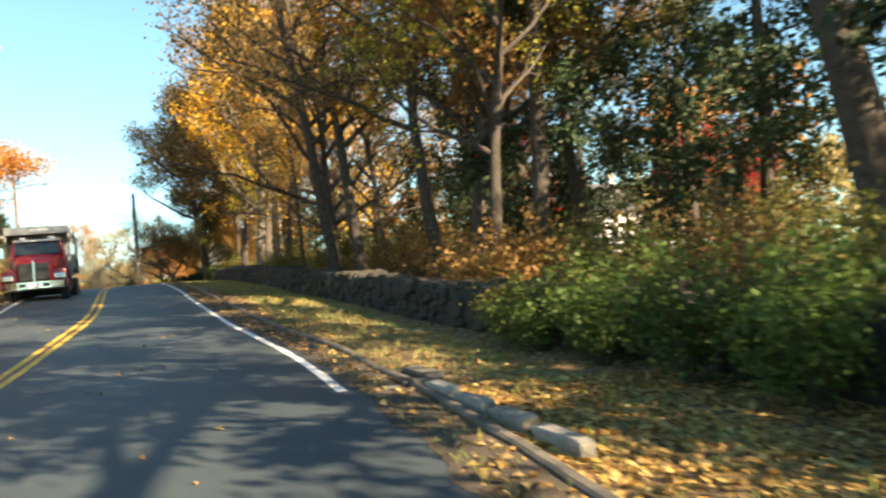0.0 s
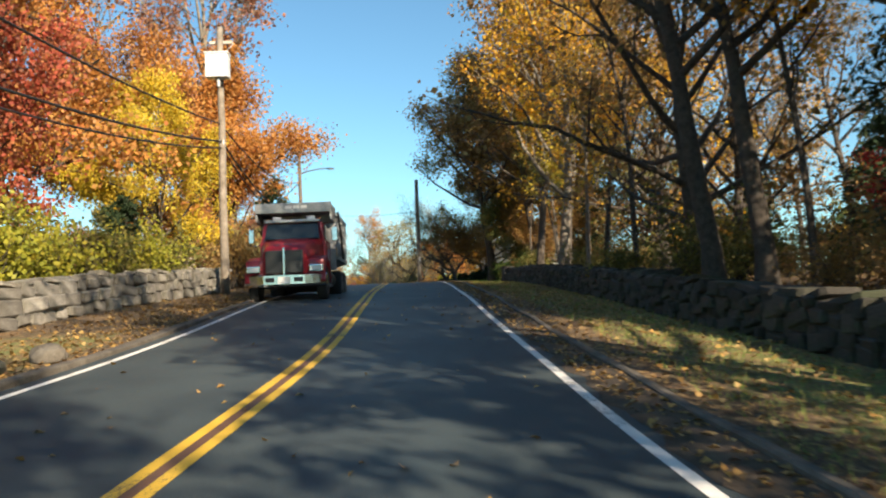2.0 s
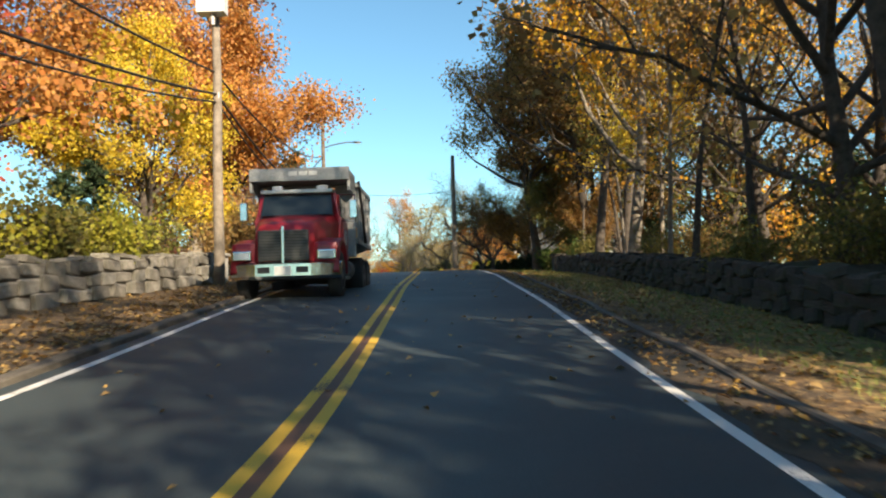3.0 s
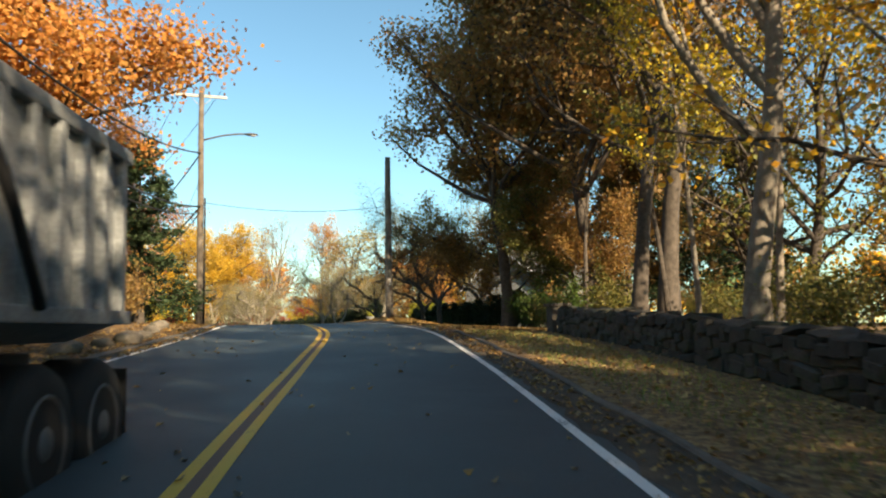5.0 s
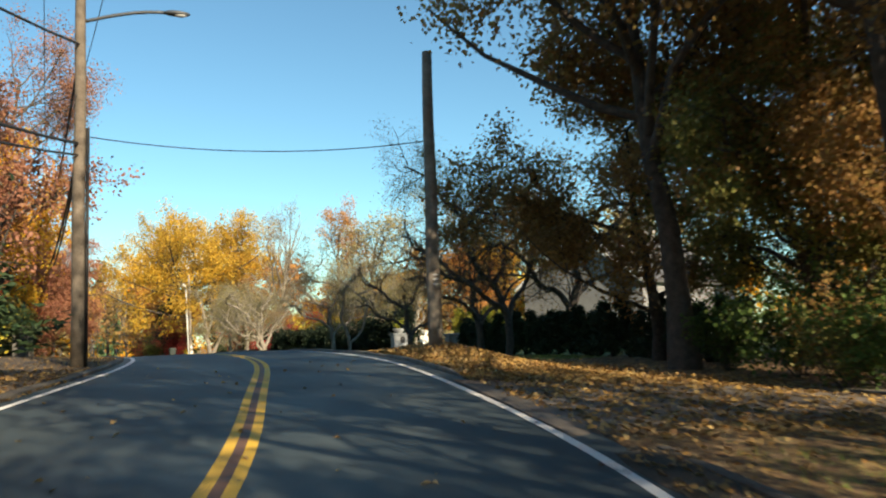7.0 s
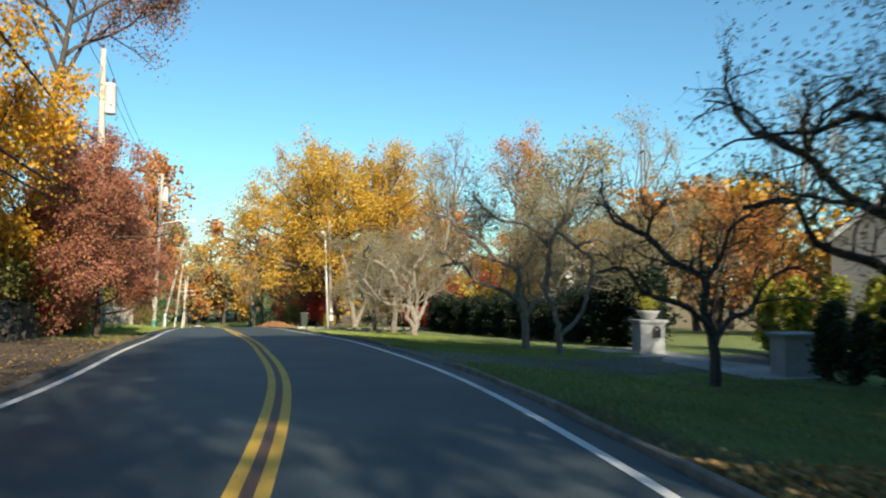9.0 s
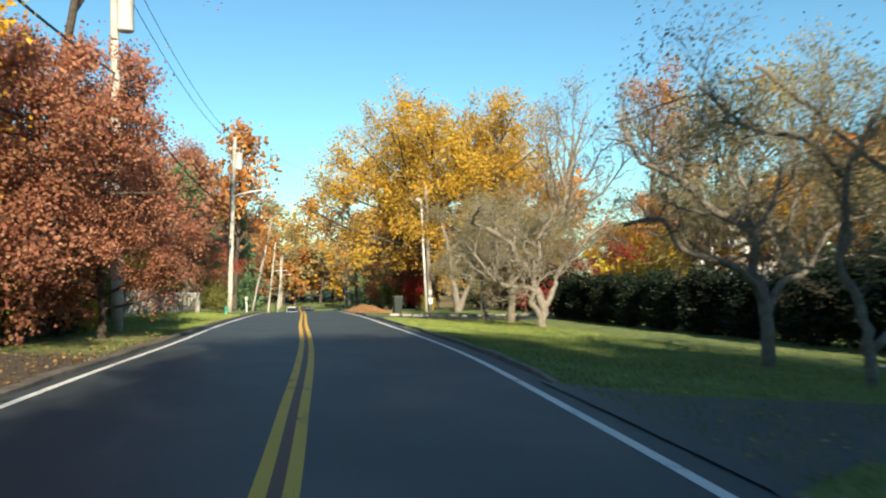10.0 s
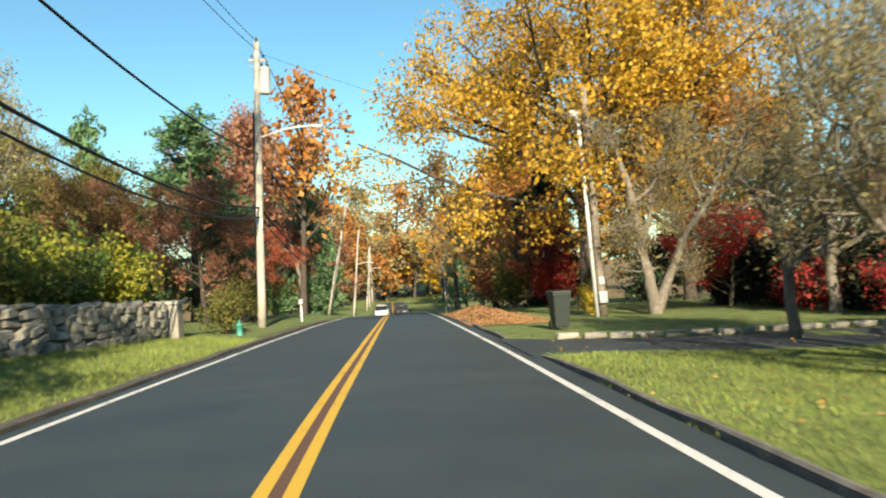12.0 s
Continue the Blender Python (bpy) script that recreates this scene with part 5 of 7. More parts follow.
STONES_DARK, STONES_PALE, STONES_PALE_SHADED = stone_meshes(STONE_DARK, "stone"), stone_meshes(STONE_PALE, "stone"), stone_meshes(STONE_PALE_SHADED, "stone")


def stone_wall(name, s0, s1, offset, height, thick, face, meshes, mat, core_mat, label, course=0.22, length=0.5, parts_from=None, cap=True, seed=1, rough=0.3):
    """A wall of single stones along the road: a core, courses of stones on the side that faces the road, and cap stones."""
    r = random.Random(seed)
    n = max(2, int((s1 - s0) / 1.0))
    verts, faces = [], []
    for i in range(n + 1):
        s = s0 + (s1 - s0) * i / n
        o = offset(s)
        for side, h in ((-0.5, -0.2), (-0.5, height - 0.04), (0.5, height - 0.04), (0.5, -0.2)):
            verts.append(at(s, o + side * (thick - 0.12), 0) + Vector((0, 0, h)))
    for i in range(n):
        for j in range(3):
            a = i * 4 + j
            faces.append((a, a + 1, a + 5, a + 4))
    faces += [(0, 1, 2, 3)[::-1], tuple(n * 4 + j for j in range(4))]
    wall = tagged(new(name, mesh_of(name, verts, faces, [core_mat])), label, "wall", kind="structure")
    rest_v, rest_f, count = [], [], 0
    lo, hi = parts_from or (s0, s1)
    made = 0
    rows = max(2, round(height / course))
    jobs = []
    for k in range(rows):
        s = s0 + r.uniform(0, 0.2)
        while s < s1 - 0.1:
            w = length * r.uniform(0.6, 1.5)
            if s + w > s1 + 0.15:
                w = s1 + 0.1 - s
            h = height / rows
            jobs.append((s + w / 2, face * (thick / 2 - 0.10) + r.uniform(-0.03, 0.03), (k + 0.5) * h + rough * r.uniform(-0.05, 0.05), 0.26 * r.uniform(0.8, 1.3), w * r.uniform(0.88, 1.02), h * r.uniform(0.8, 1.0 + 0.45 * rough)))
            s += w
    if cap:
        s = s0
        while s < s1 - 0.1:
            w = length * r.uniform(0.9, 2.0)
            w = min(w, s1 + 0.1 - s)
            jobs.append((s + w / 2, 0, height + 0.03 + r.uniform(-0.02, 0.02), thick * 1.04, w * 0.97, 0.12 * r.uniform(0.8, 1.25)))
            s += w
    for s, off, h, dx, dy, dz in jobs:
        m = turned(s, offset(s) + off, h, r.uniform(-4, 4)) @ pose(0, 0, 0, r.uniform(-4, 4) * (1 + 2.5 * rough), r.uniform(-5, 5) * (1 + 1.5 * rough), 0) @ Matrix.Diagonal((dx, dy, dz, 1))
        me = r.choice(meshes)
        if lo <= s <= hi and made < 300:
            ob = new("stone", me)
            ob.parent = wall
            ob.matrix_basis = m
            made += 1
        else:
            rest_v += [m @ v.co for v in me.vertices]
            rest_f += [tuple(count + i for i in p.vertices) for p in me.polygons]
            count += len(me.vertices)
    if rest_v:
        ob = part("stonework", mesh_of("stonework", rest_v, rest_f, [mat]), None, wall)
        tagged(ob, kind="stuff")
    return wall


def wall_right_o(s):
    return float(np.interp(s, [-22, 5, 12, 26, 45, 57], [8.6, 8.0, 7.4, 6.55, 7.1, 7.6]))


def wall_left_o(s):
    return float(np.interp(s, [15, 31, 43], [-7.2, -7.1, -6.4]))


# ---- poles, wires, lamps ----
def timber_pole(s, o, height, label, mat, radius=0.15, lean=(0, 0), group="utility poles"):
    p = at(s, o, -0.15)
    ob = thing("utility_pole", pose(p.x, p.y, p.z, 0, 0, yaw_at(s)) @ pose(0, 0, 0, lean[0], lean[1], 0), label, "utility pole", group)
    pts = [(0.012 * math.sin(k * 1.7), 0.012 * math.cos(k * 1.3), (height + 0.15) * k / 8) for k in range(9)]
    part("pole", tube_mesh("pole", pts, [radius * (1.08 - 0.36 * k / 8) for k in range(9)], mat, 14), None, ob)
    return ob


def insulator(parent, x, y, z, size=1.0):
    prof = [(0.012, 0), (0.012, 0.05), (0.045, 0.06), (0.03, 0.09), (0.05, 0.10), (0.032, 0.13), (0.045, 0.14), (0.03, 0.18), (0.012, 0.19)]
    ob = part("insulator", lathe([(r * size, h * size) for r, h in prof], 12), PORCELAIN, parent, "", True)
    ob.location = (x, y, z)
    return ob


def cross_arm(parent, z, width, mat, pins=4):
    arm = part("cross_arm", box(width, 0.10, 0.12, (0, 0.16, 0), 0.012), mat, parent)
    arm.location = (0, 0, z)
    for k in range(pins):
        insulator(arm, -width / 2 + 0.12 + (width - 0.24) * k / (pins - 1), 0.16, 0.06)
    for side in (-1, 1):
        v = tube_mesh("brace", [(side * 0.02, 0.16, -0.55), (side * 0.5, 0.16, -0.05)], [0.015, 0.015], GREY_METAL, 6)
        part("brace", v, None, arm)
    return arm


def street_light(parent, z, reach, side, rise=0.5, mat=None):
    mat = mat or PALE_PAINT
    pts = [(side * reach * u, 0, rise * math.sin(u * math.pi / 2)) for u in [k / 8 for k in range(9)]]
    arm = part("lamp_arm", tube_mesh("lamp_arm", pts, [0.045] * 9, mat, 8), None, parent, "thin metal lamp arm")
    arm.location = (0, 0, z)
    head = bmesh.new()
    bmesh.ops.create_uvsphere(head, u_segments=16, v_segments=8, radius=1)
    bmesh.ops.scale(head, vec=(0.36, 0.13, 0.075), verts=head.verts)
    h = part("lamp_head", head, mat, arm, "grey cobra-head street lamp", True)
    h.location = (side * (reach + 0.25), 0, rise)
    lens = bmesh.new()
    bmesh.ops.create_uvsphere(lens, u_segments=12, v_segments=6, radius=1)
    bmesh.ops.scale(lens, vec=(0.2, 0.1, 0.06), verts=lens.verts)
    g = part("lamp_glass", lens, PALE_PAINT, arm, "pale lamp lens", True)
    g.location = (side * (reach + 0.33), 0, rise - 0.035)
    return arm


def transformer(parent, z, y=0.0, x=0.0, r=0.24, h=0.95):
    tank = part("transformer", lathe([(r * 0.9, 0), (r, 0.04), (r, h - 0.06), (r * 1.05, h - 0.05), (r * 1.05, h), (r * 0.6, h + 0.07)], 20), PALE_PAINT, parent, "pale grey transformer can", True)
    tank.location = (x, y, z)
    for k in (-1, 1):
        insulator(tank, k * r * 0.45, 0, h + 0.03, 1.2)
    return tank


POLES = {}


def note(name, ob, heights):
    """Remember where wires meet a pole."""
    for key, (x, z) in heights.items():
        POLES[name, key] = ob.matrix_world @ Vector((x, 0, z))


# pole with the square equipment box, by the garden wall
p1 = timber_pole(40.9, -5.75, 10.5, "weathered utility pole with a pale square equipment box", POLE_WOOD, 0.16)
cab = part("equipment_box", box(0.86, 0.5, 0.92, (0, 0, 0), 0.03), PALE_PAINT, p1, "pale square metal equipment box")
cab.location = (0, -0.42, 8.95)
lid = part("box_lid", box(0.92, 0.56, 0.07, (0, 0, 0.49), 0.02), PALE_PAINT, cab)
part("bracket", box(0.5, 0.2, 0.1, (0, 0.3, -0.3), 0.01), GREY_METAL, cab)
part("throat", cyl(0.07, 0.09, 0.35, (0.02, 0, -0.62), n=12), GREY_METAL, cab)
cross_arm(p1, 10.1, 0.9, POLE_PALE, 3)
insulator(p1, 0, 0, 10.6, 1.4)
part("cable_clamp", box(0.2, 0.24, 0.2, (0, 0, 6.05), 0.02), GREY_METAL, p1)
note("p1", p1, {"top": (0, 10.6), "a": (-0.05, 6.8), "b": (0, 6.1), "c": (0, 5.85)})

p2 = timber_pole(72.0, -4.3, 11.5, "dark utility pole with a cross-arm and street lamp", POLE_DARK, 0.16)
cross_arm(p2, 11.25, 2.4, POLE_PALE, 4)
street_light(p2, 9.0, 2.1, 1, 0.45, DARK_METAL)
part("cable_riser", tube_mesh("cable_riser", [(0.2, -0.05, 0.1), (0.2, -0.05, 6.2)], [0.045, 0.045], WIRE, 8), None, p2)
note("p2", p2, {"top": (-0.9, 11.5), "top2": (0.9, 11.5), "a": (0, 8.4), "b": (0, 5.8), "c": (0, 5.5), "x": (0.1, 6.0), "g": (0, 7.2)})

p3 = timber_pole(70.5, 4.55, 8.3, "bare weathered utility pole standing in the leaves", POLE_WOOD, 0.185)
note("p3", p3, {"x": (0, 6.0), "top": (0, 8.2)})
for k in range(3):
    tag = part("pole_tag", box(0.13, 0.012, 0.035, (0, 0, 0)), PALE_PAINT, p3, "pale number tag drawn as bars")
    tag.location = (0.0, -0.2, 2.35 - 0.12 * k)

p4 = timber_pole(105.0, -5.6, 11.9, "bleached utility pole with a long transformer can", POLE_PALE, 0.16)
transformer(p4, 9.3, 0.0, 0.3, 0.26, 1.25)
insulator(p4, 0, 0, 12.0, 1.4)
note("p4", p4, {"top": (0, 12.1), "top2": (0, 11.2), "a": (0, 8.0), "b": (0, 5.8), "c": (0, 5.5)})

p5 = timber_pole(136.5, -5.1, 12.3, "bleached utility pole with transformer and street lamp", POLE_PALE, 0.17, (0, 2.2))
transformer(p5, 10.2, 0.0, 0.32, 0.25, 1.1)
street_light(p5, 8.3, 2.2, 1, 0.5)
cross_arm(p5, 11.7, 0.7, POLE_PALE, 2)
part("cable_riser", tube_mesh("cable_riser", [(-0.19, -0.03, 3.0), (-0.16, -0.03, 9.4)], [0.05, 0.05], WIRE, 8), None, p5)
part("cable_clamp", box(0.3, 0.3, 0.45, (0, 0, 4.6), 0.03), GREY_METAL, p5)
insulator(p5, 0, 0, 12.4, 1.4)
note("p5", p5, {"top": (0, 12.5), "top2": (0.3, 11.9), "a": (0, 7.6), "b": (0, 5.3), "c": (0, 4.9)})

previous = "p5"
for k, (s, o, h, lean) in enumerate([(183, -6.3, 12.5, (0, 12)), (221, -5.9, 13.0, (0, 6.5)), (253, -5.0, 12.4, (0, 6)), (268, -4.8, 12.0, (0, 2)), (284, -4.6, 11.5, (0, 1))]):
    p = timber_pole(s, o, h, "bleached leaning utility pole beside the far road", POLE_PALE, 0.16, lean)
    if k in (1, 3):
        street_light(p, 8.0, 2.0, 1, 0.4)
    note("q%d" % k, p, {"top": (0, h), "top2": (0.1, h - 0.4), "a": (0, 7.2), "b": (0, 5.3), "c": (0, 5.0)})

# lamp pole and wooden pole with notices, beside the golden maple
p6 = timber_pole(130.3, 8.15, 8.3, "weathered wooden pole with a small notice and a meter", POLE_WOOD, 0.15, (0, -1.5))
for x, z, w, h in ((0.02, 1.45, 0.2, 0.26),):
    part("notice", box(w, 0.02, h, (x, -0.18, z), 0.005), GREY_METAL, p6, "small dull notice plate")
part("meter_box", box(0.3, 0.18, 0.4, (0, -0.22, 0.85), 0.02), GREY_METAL, p6, "grey metal meter box")
note("p6", p6, {"top": (0, 8.2)})
p6b = thing("lamp_post", turned(129.9, 7.85, -0.1) @ pose(0, 0, 0, 0, -2.2, 0), "slim white lamp post with a small lamp head", "street lamp")
part("post", tube_mesh("post", [(0, 0, 0), (0, 0, 7.3)], [0.075, 0.06], PALE_PAINT, 12), None, p6b)
b = bmesh.new()
bmesh.ops.create_uvsphere(b, u_segments=14, v_segments=8, radius=1)
bmesh.ops.scale(b, vec=(0.26, 0.15, 0.14), verts=b.verts)
h6 = part("lamp_head", b, PALE_PAINT, p6b, "pale round lamp head", True)
h6.location = (-0.16, 0, 7.38)

p0 = timber_pole(6.5, -7.2, 9.8, "utility pole beside the garden wall", POLE_WOOD, 0.16)
note("p0", p0, {"top": (0, 9.8), "a": (0, 8.6), "b": (0, 6.3), "c": (0, 6.0)})


def cable(a, b, sag, radius=0.012, label="black overhead cable"):
    a, b = POLES[a], POLES[b]
    pts = []
    for k in range(15):
        u = k / 14
        p = a.lerp(b, u)
        p.z -= sag * 4 * u * (1 - u)
        pts.append(p)
    tagged(new("overhead_cable", tube_mesh("overhead_cable", pts, [radius] * 15, WIRE, 6)), label, "cable", "overhead cables")


for a, b in (("p0", "p1"), ("p1", "p2"), ("p2", "p4"), ("p4", "p5"), ("p5", "q0"), ("q0", "q1"), ("q1", "q2"), ("q2", "q3"), ("q3", "q4")):
    cable((a, "top"), (b, "top"), 0.9, 0.013, "thin overhead power line")
    cable((a, "a"), (b, "a"), 0.9, 0.034, "thick black overhead cable")
    cable((a, "b"), (b, "b"), 1.0, 0.04, "thick black overhead cable")
    cable((a, "c"), (b, "c"), 1.15, 0.03, "black overhead cable hanging low")
for a, b in (("p2", "p4"), ("p4", "p5"), ("p5", "q0")):
    cable((a, "top2"), (b, "top2"), 1.0, 0.013, "thin overhead power line")
cable(("p2", "x"), ("p3", "x"), 0.35, 0.014, "cable crossing over the road")
POLES["guy", "a"] = at(66.5, -6.5, 0)
cable(("p2", "g"), ("guy", "a"), 0.0, 0.01, "steel guy wire of the pole")
POLES["garden", "a"] = at(150, 26, 6)
cable(("p5", "top2"), ("garden", "a"), 0.8, 0.008, "thin wire crossing over the road")

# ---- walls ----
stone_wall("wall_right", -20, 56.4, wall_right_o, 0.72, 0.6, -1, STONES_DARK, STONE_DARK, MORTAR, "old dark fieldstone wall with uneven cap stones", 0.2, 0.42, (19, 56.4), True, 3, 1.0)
stone_wall("wall_left", 16, 42.2, wall_left_o, 0.9, 0.45, 1, STONES_PALE_SHADED, STONE_PALE_SHADED, MORTAR, "pale stone garden wall with flat cap stones", 0.3, 0.75, (20, 42.2), True, 4)
stone_wall("wall_left_2", 50, 66.0, lambda s: -7.9 + (s - 50) * 0.03, 0.85, 0.45, 1, STONES_PALE_SHADED, STONE_PALE_SHADED, MORTAR, "low pale stone wall under the trees", 0.3, 0.75, None, True, 5)
stone_wall("wall_left_3", 104.5, 126.4, lambda s: float(np.interp(s, [104, 112, 118, 127], [-6.7, -8.0, -8.0, -6.3])), 1.0, 0.5, 1, STONES_PALE, STONE_PALE, MORTAR, "dry-laid pale stone wall with flat coping", 0.2, 0.5, (106, 126.4), True, 6, 0.7)
# this stretch takes the dark stone to carry the trees' shade in its colour
stone_wall("wall_left_4", 84, 104.0, lambda s: float(np.interp(s, [84, 94, 104], [-6.9, -6.7, -6.8])), 0.95, 0.5, 1, STONES_DARK, STONE_DARK, MORTAR, "stone wall under the trees, darkened for their shade", 0.2, 0.5, (92, 104), True, 8, 0.7)


def pier(s, o, w, h, mat, label):
    m = turned(s, o, -0.1)
    ob = thing("gate_pier", m, label, "pier")
    part("shaft", box(w, w, h, (0, 0, h / 2), 0.03), mat, ob)
    part("cap", box(w + 0.14, w + 0.14, 0.1, (0, 0, h + 0.05), 0.02), mat, ob)
    return ob


pier(42.8, -6.35, 0.55, 0.95, CONCRETE, "pale square pier ending the garden wall")
pier(127.0, -6.2, 0.6, 1.15, STONE_PALE, "pale stone pier ending the wall")
pier(57.3, 7.6, 0.6, 0.95, STONE_DARK, "fieldstone pier ending the wall")
pier(49.5, -7.95, 0.5, 1.0, CONCRETE, "pale square pier in the low wall")


# ---- gate pillars with letter box ----
PILLAR_GREY = surface("grey_pillar_render", (0.27, 0.285, 0.29), (0.37, 0.385, 0.385), 2, 0.85, stain=(0.23, 0.24, 0.24))
BLACK_PAINT = plain("black_enamel", (0.02, 0.02, 0.022), 0.4)


def gate_pillar(s, o, box_face, label):
    ob = thing("gate_pillar", turned(s, o, -0.08, -8) @ Matrix.Diagonal((0.84, 0.84, 0.9, 1)), label, "gate pillar", "pillars of the drive gate")
    part("base", box(1.02, 0.92, 0.14, (0, 0, 0.07), 0.02), PILLAR_GREY, ob)
    part("shaft", box(0.9, 0.8, 0.98, (0, 0, 0.60), 0.02), PILLAR_GREY, ob)
    part("neck", box(0.98, 0.88, 0.06, (0, 0, 1.07), 0.015), PILLAR_GREY, ob)
    part("cap", box(1.12, 1.02, 0.08, (0, 0, 1.14), 0.02), PILLAR_GREY, ob)
    if box_face:
        lb = bmesh.new()
        lb = box(0.30, 0.06, 0.24, (0, 0, 0), 0.01, lb)
        lb = cyl(0.15, 0.15, 0.06, (0, 0, 0.12), "Y", 20, lb)
        d = part("letter_box", lb, BLACK_PAINT, ob, "black arched letter box door")
        d.location = (0.12, -0.42, 0.72)
        part("handle", box(0.05, 0.03, 0.03, (0, -0.04, 0.16), 0.005), GREY_METAL, d)
    return ob


gate_pillar(90.5, 11.3, True, "grey square gate pillar with a black letter box")
gate_pillar(84.8, 11.6, False, "grey square gate pillar without letter box")
urn = thing("planter", turned(90.5, 11.3, 0.975, -8), "low planter with green plants on the gate pillar", "planter")
part("bowl", lathe([(0.16, 0), (0.2, 0.03), (0.32, 0.2), (0.36, 0.26), (0.34, 0.27), (0.3, 0.2)], 18), PILLAR_GREY, urn, "", True)
wood_, crown_ = plant_meshes("shrub_b")
tuft = part("plant", crown_, None, urn, "small leafy plant")
tuft.scale, tuft.location = (0.28, 0.28, 0.26), (0, 0, 0.18)
tuft.material_slots[0].link = "OBJECT"
tuft.material_slots[0].material = LIME_LEAF


# ---- drives ----
def drive(name, rows, mat, label):
    """A drive laid over the ground: rows of (o, s from, s to)."""
    verts, faces = [], []
    rows = [(rows[i][0] + (rows[i + 1][0] - rows[i][0]) * k / 6, rows[i][1] + (rows[i + 1][1] - rows[i][1]) * k / 6, rows[i][2] + (rows[i + 1][2] - rows[i][2]) * k / 6) for i in range(len(rows) - 1) for k in range(6)] + [rows[-1]]
    for o, a, b in rows:
        for u, lift in ((0, -0.02), (0.06, 0.018), (0.5, 0.02), (0.94, 0.018), (1, -0.02)):
            verts.append(at(a + (b - a) * u, o, lift))
    for i in range(len(rows) - 1):
        for k in range(4):
            a = i * 5 + k
            faces.append((a, a + 1, a + 6, a + 5))
    n = len(verts)
    edge = [verts[i * 5] - Vector((0, 0, 0.15)) for i in range(len(rows))] + [verts[i * 5 + 4] - Vector((0, 0, 0.15)) for i in range(len(rows))]
    verts += edge
    m = len(rows)
    for i in range(m - 1):
        faces.append((i * 5, (i + 1) * 5, n + i + 1, n + i))
        faces.append((i * 5 + 4, n + m + i, n + m + i + 1, (i + 1) * 5 + 4))
    return tagged(new(name, mesh_of(name, verts, faces, [mat])), label, "drive", kind="structure")


drive("driveway_1", [(3.1, 57.6, 63.4), (4.6, 58.4, 62.6), (8.5, 58.6, 62.4), (20, 59, 63)], DRIVE_OLD, "worn drive apron strewn with brown leaves")
drive("driveway_2", [(3.05, 84.0, 89.8), (4.4, 85.2, 88.8), (8.0, 85.6, 89.2), (16, 85.8, 89.4)], ASPHALT, "dark asphalt drive leading between gate pillars")
drive("driveway_3", [(3.05, 115.2, 120.8), (4.4, 116.4, 119.8), (9.0, 116.2, 119.8), (24, 113.5, 117.5)], ASPHALT, "dark asphalt drive edged with pale stones")
drive("path_1", [(10.2, 84, 93), (12.2, 84, 93)], CONCRETE, "pale paved strip before the gate pillars")
for k in range(26):
    o = 4.6 + k * 0.62
    st = new("edging_stone", STONES_PALE[k % 6])
    st.matrix_world = turned(120.15 - 0.11 * max(0, o - 9) - 0.2, o, 0.07, 90 + R.uniform(-8, 8)) @ Matrix.Diagonal((0.2, 0.5, 0.13, 1))
    tagged(st, "pale painted edging stone beside the drive", "stone", "edging stones of the drive")


# ---- refuse cart ----
CART = plain("dark_green_plastic", (0.022, 0.032, 0.03), 0.5)
RUBBER = plain("black_rubber", (0.018, 0.018, 0.018), 0.8)


def refuse_cart(s, o, yaw):
    ob = thing("refuse_cart", turned(s, o, 0.0, yaw), "dark green plastic wheeled refuse cart by the kerb", "refuse cart")
    bm = bmesh.new()
    lo = [bm.verts.new((x * 0.24, y * 0.26, 0.08)) for x, y in ((-1, -1), (1, -1), (1, 1), (-1, 1))]
    hi = [bm.verts.new((x * 0.31, y * 0.36, 0.98)) for x, y in ((-1, -1), (1, -1), (1, 1), (-1, 1))]
    for i in range(4):
        bm.faces.new((lo[i], lo[(i + 1) % 4], hi[(i + 1) % 4], hi[i]))
    bm.faces.new(lo[::-1])
    bm.faces.new(hi)
    bmesh.ops.bevel(bm, geom=bm.edges, offset=0.03, segments=2, affect="EDGES")
    part("body", bm, CART, ob)
    part("rim", box(0.66, 0.76, 0.05, (0, 0, 0.98), 0.015), CART, ob)
    part("lid", box(0.68, 0.8, 0.06, (0, 0.02, 1.04), 0.025), CART, ob)
    part("handle", cyl(0.018, 0.018, 0.5, (0, 0.44, 0.98), "X", 10), CART, ob)
    for k in (-1, 1):
        w = part("wheel", cyl(0.13, 0.13, 0.05, (0, 0, 0), "X", 18, None, 0.01), RUBBER, ob)
        w.location = (k * 0.27, 0.28, 0.13)
    return ob


refuse_cart(123.6, 5.2, 6).scale = (0.78, 0.85, 1.0)


# ---- dump truck ----
TRIM_POST = plain("white_post_paint", (0.70, 0.70, 0.68), 0.5)
RED_PAINT = plain("dull_red_paint", (0.30, 0.018, 0.03), 0.35)
BED_GREY = surface("scuffed_grey_steel", (0.22, 0.24, 0.25), (0.34, 0.36, 0.37), 1.6, 0.55, 0.2, stain=(0.17, 0.15, 0.13))
CHROME = plain("chrome", (0.62, 0.62, 0.62), 0.18, 1.0)
GLASS_DARK = plain("tinted_glass", (0.02, 0.028, 0.032), 0.06)
GRILLE = surface("grille_mesh", (0.03, 0.035, 0.035), (0.06, 0.065, 0.065), 8, 0.5)
CHASSIS = plain("black_chassis", (0.015, 0.015, 0.016), 0.6)
AMBER = plain("amber_lens", (0.6, 0.22, 0.02), 0.3)
TANK_GREY = plain("dull_dark_metal", (0.10, 0.105, 0.11), 0.6)
CLEAR = plain("headlight_glass", (0.55, 0.57, 0.58), 0.1)


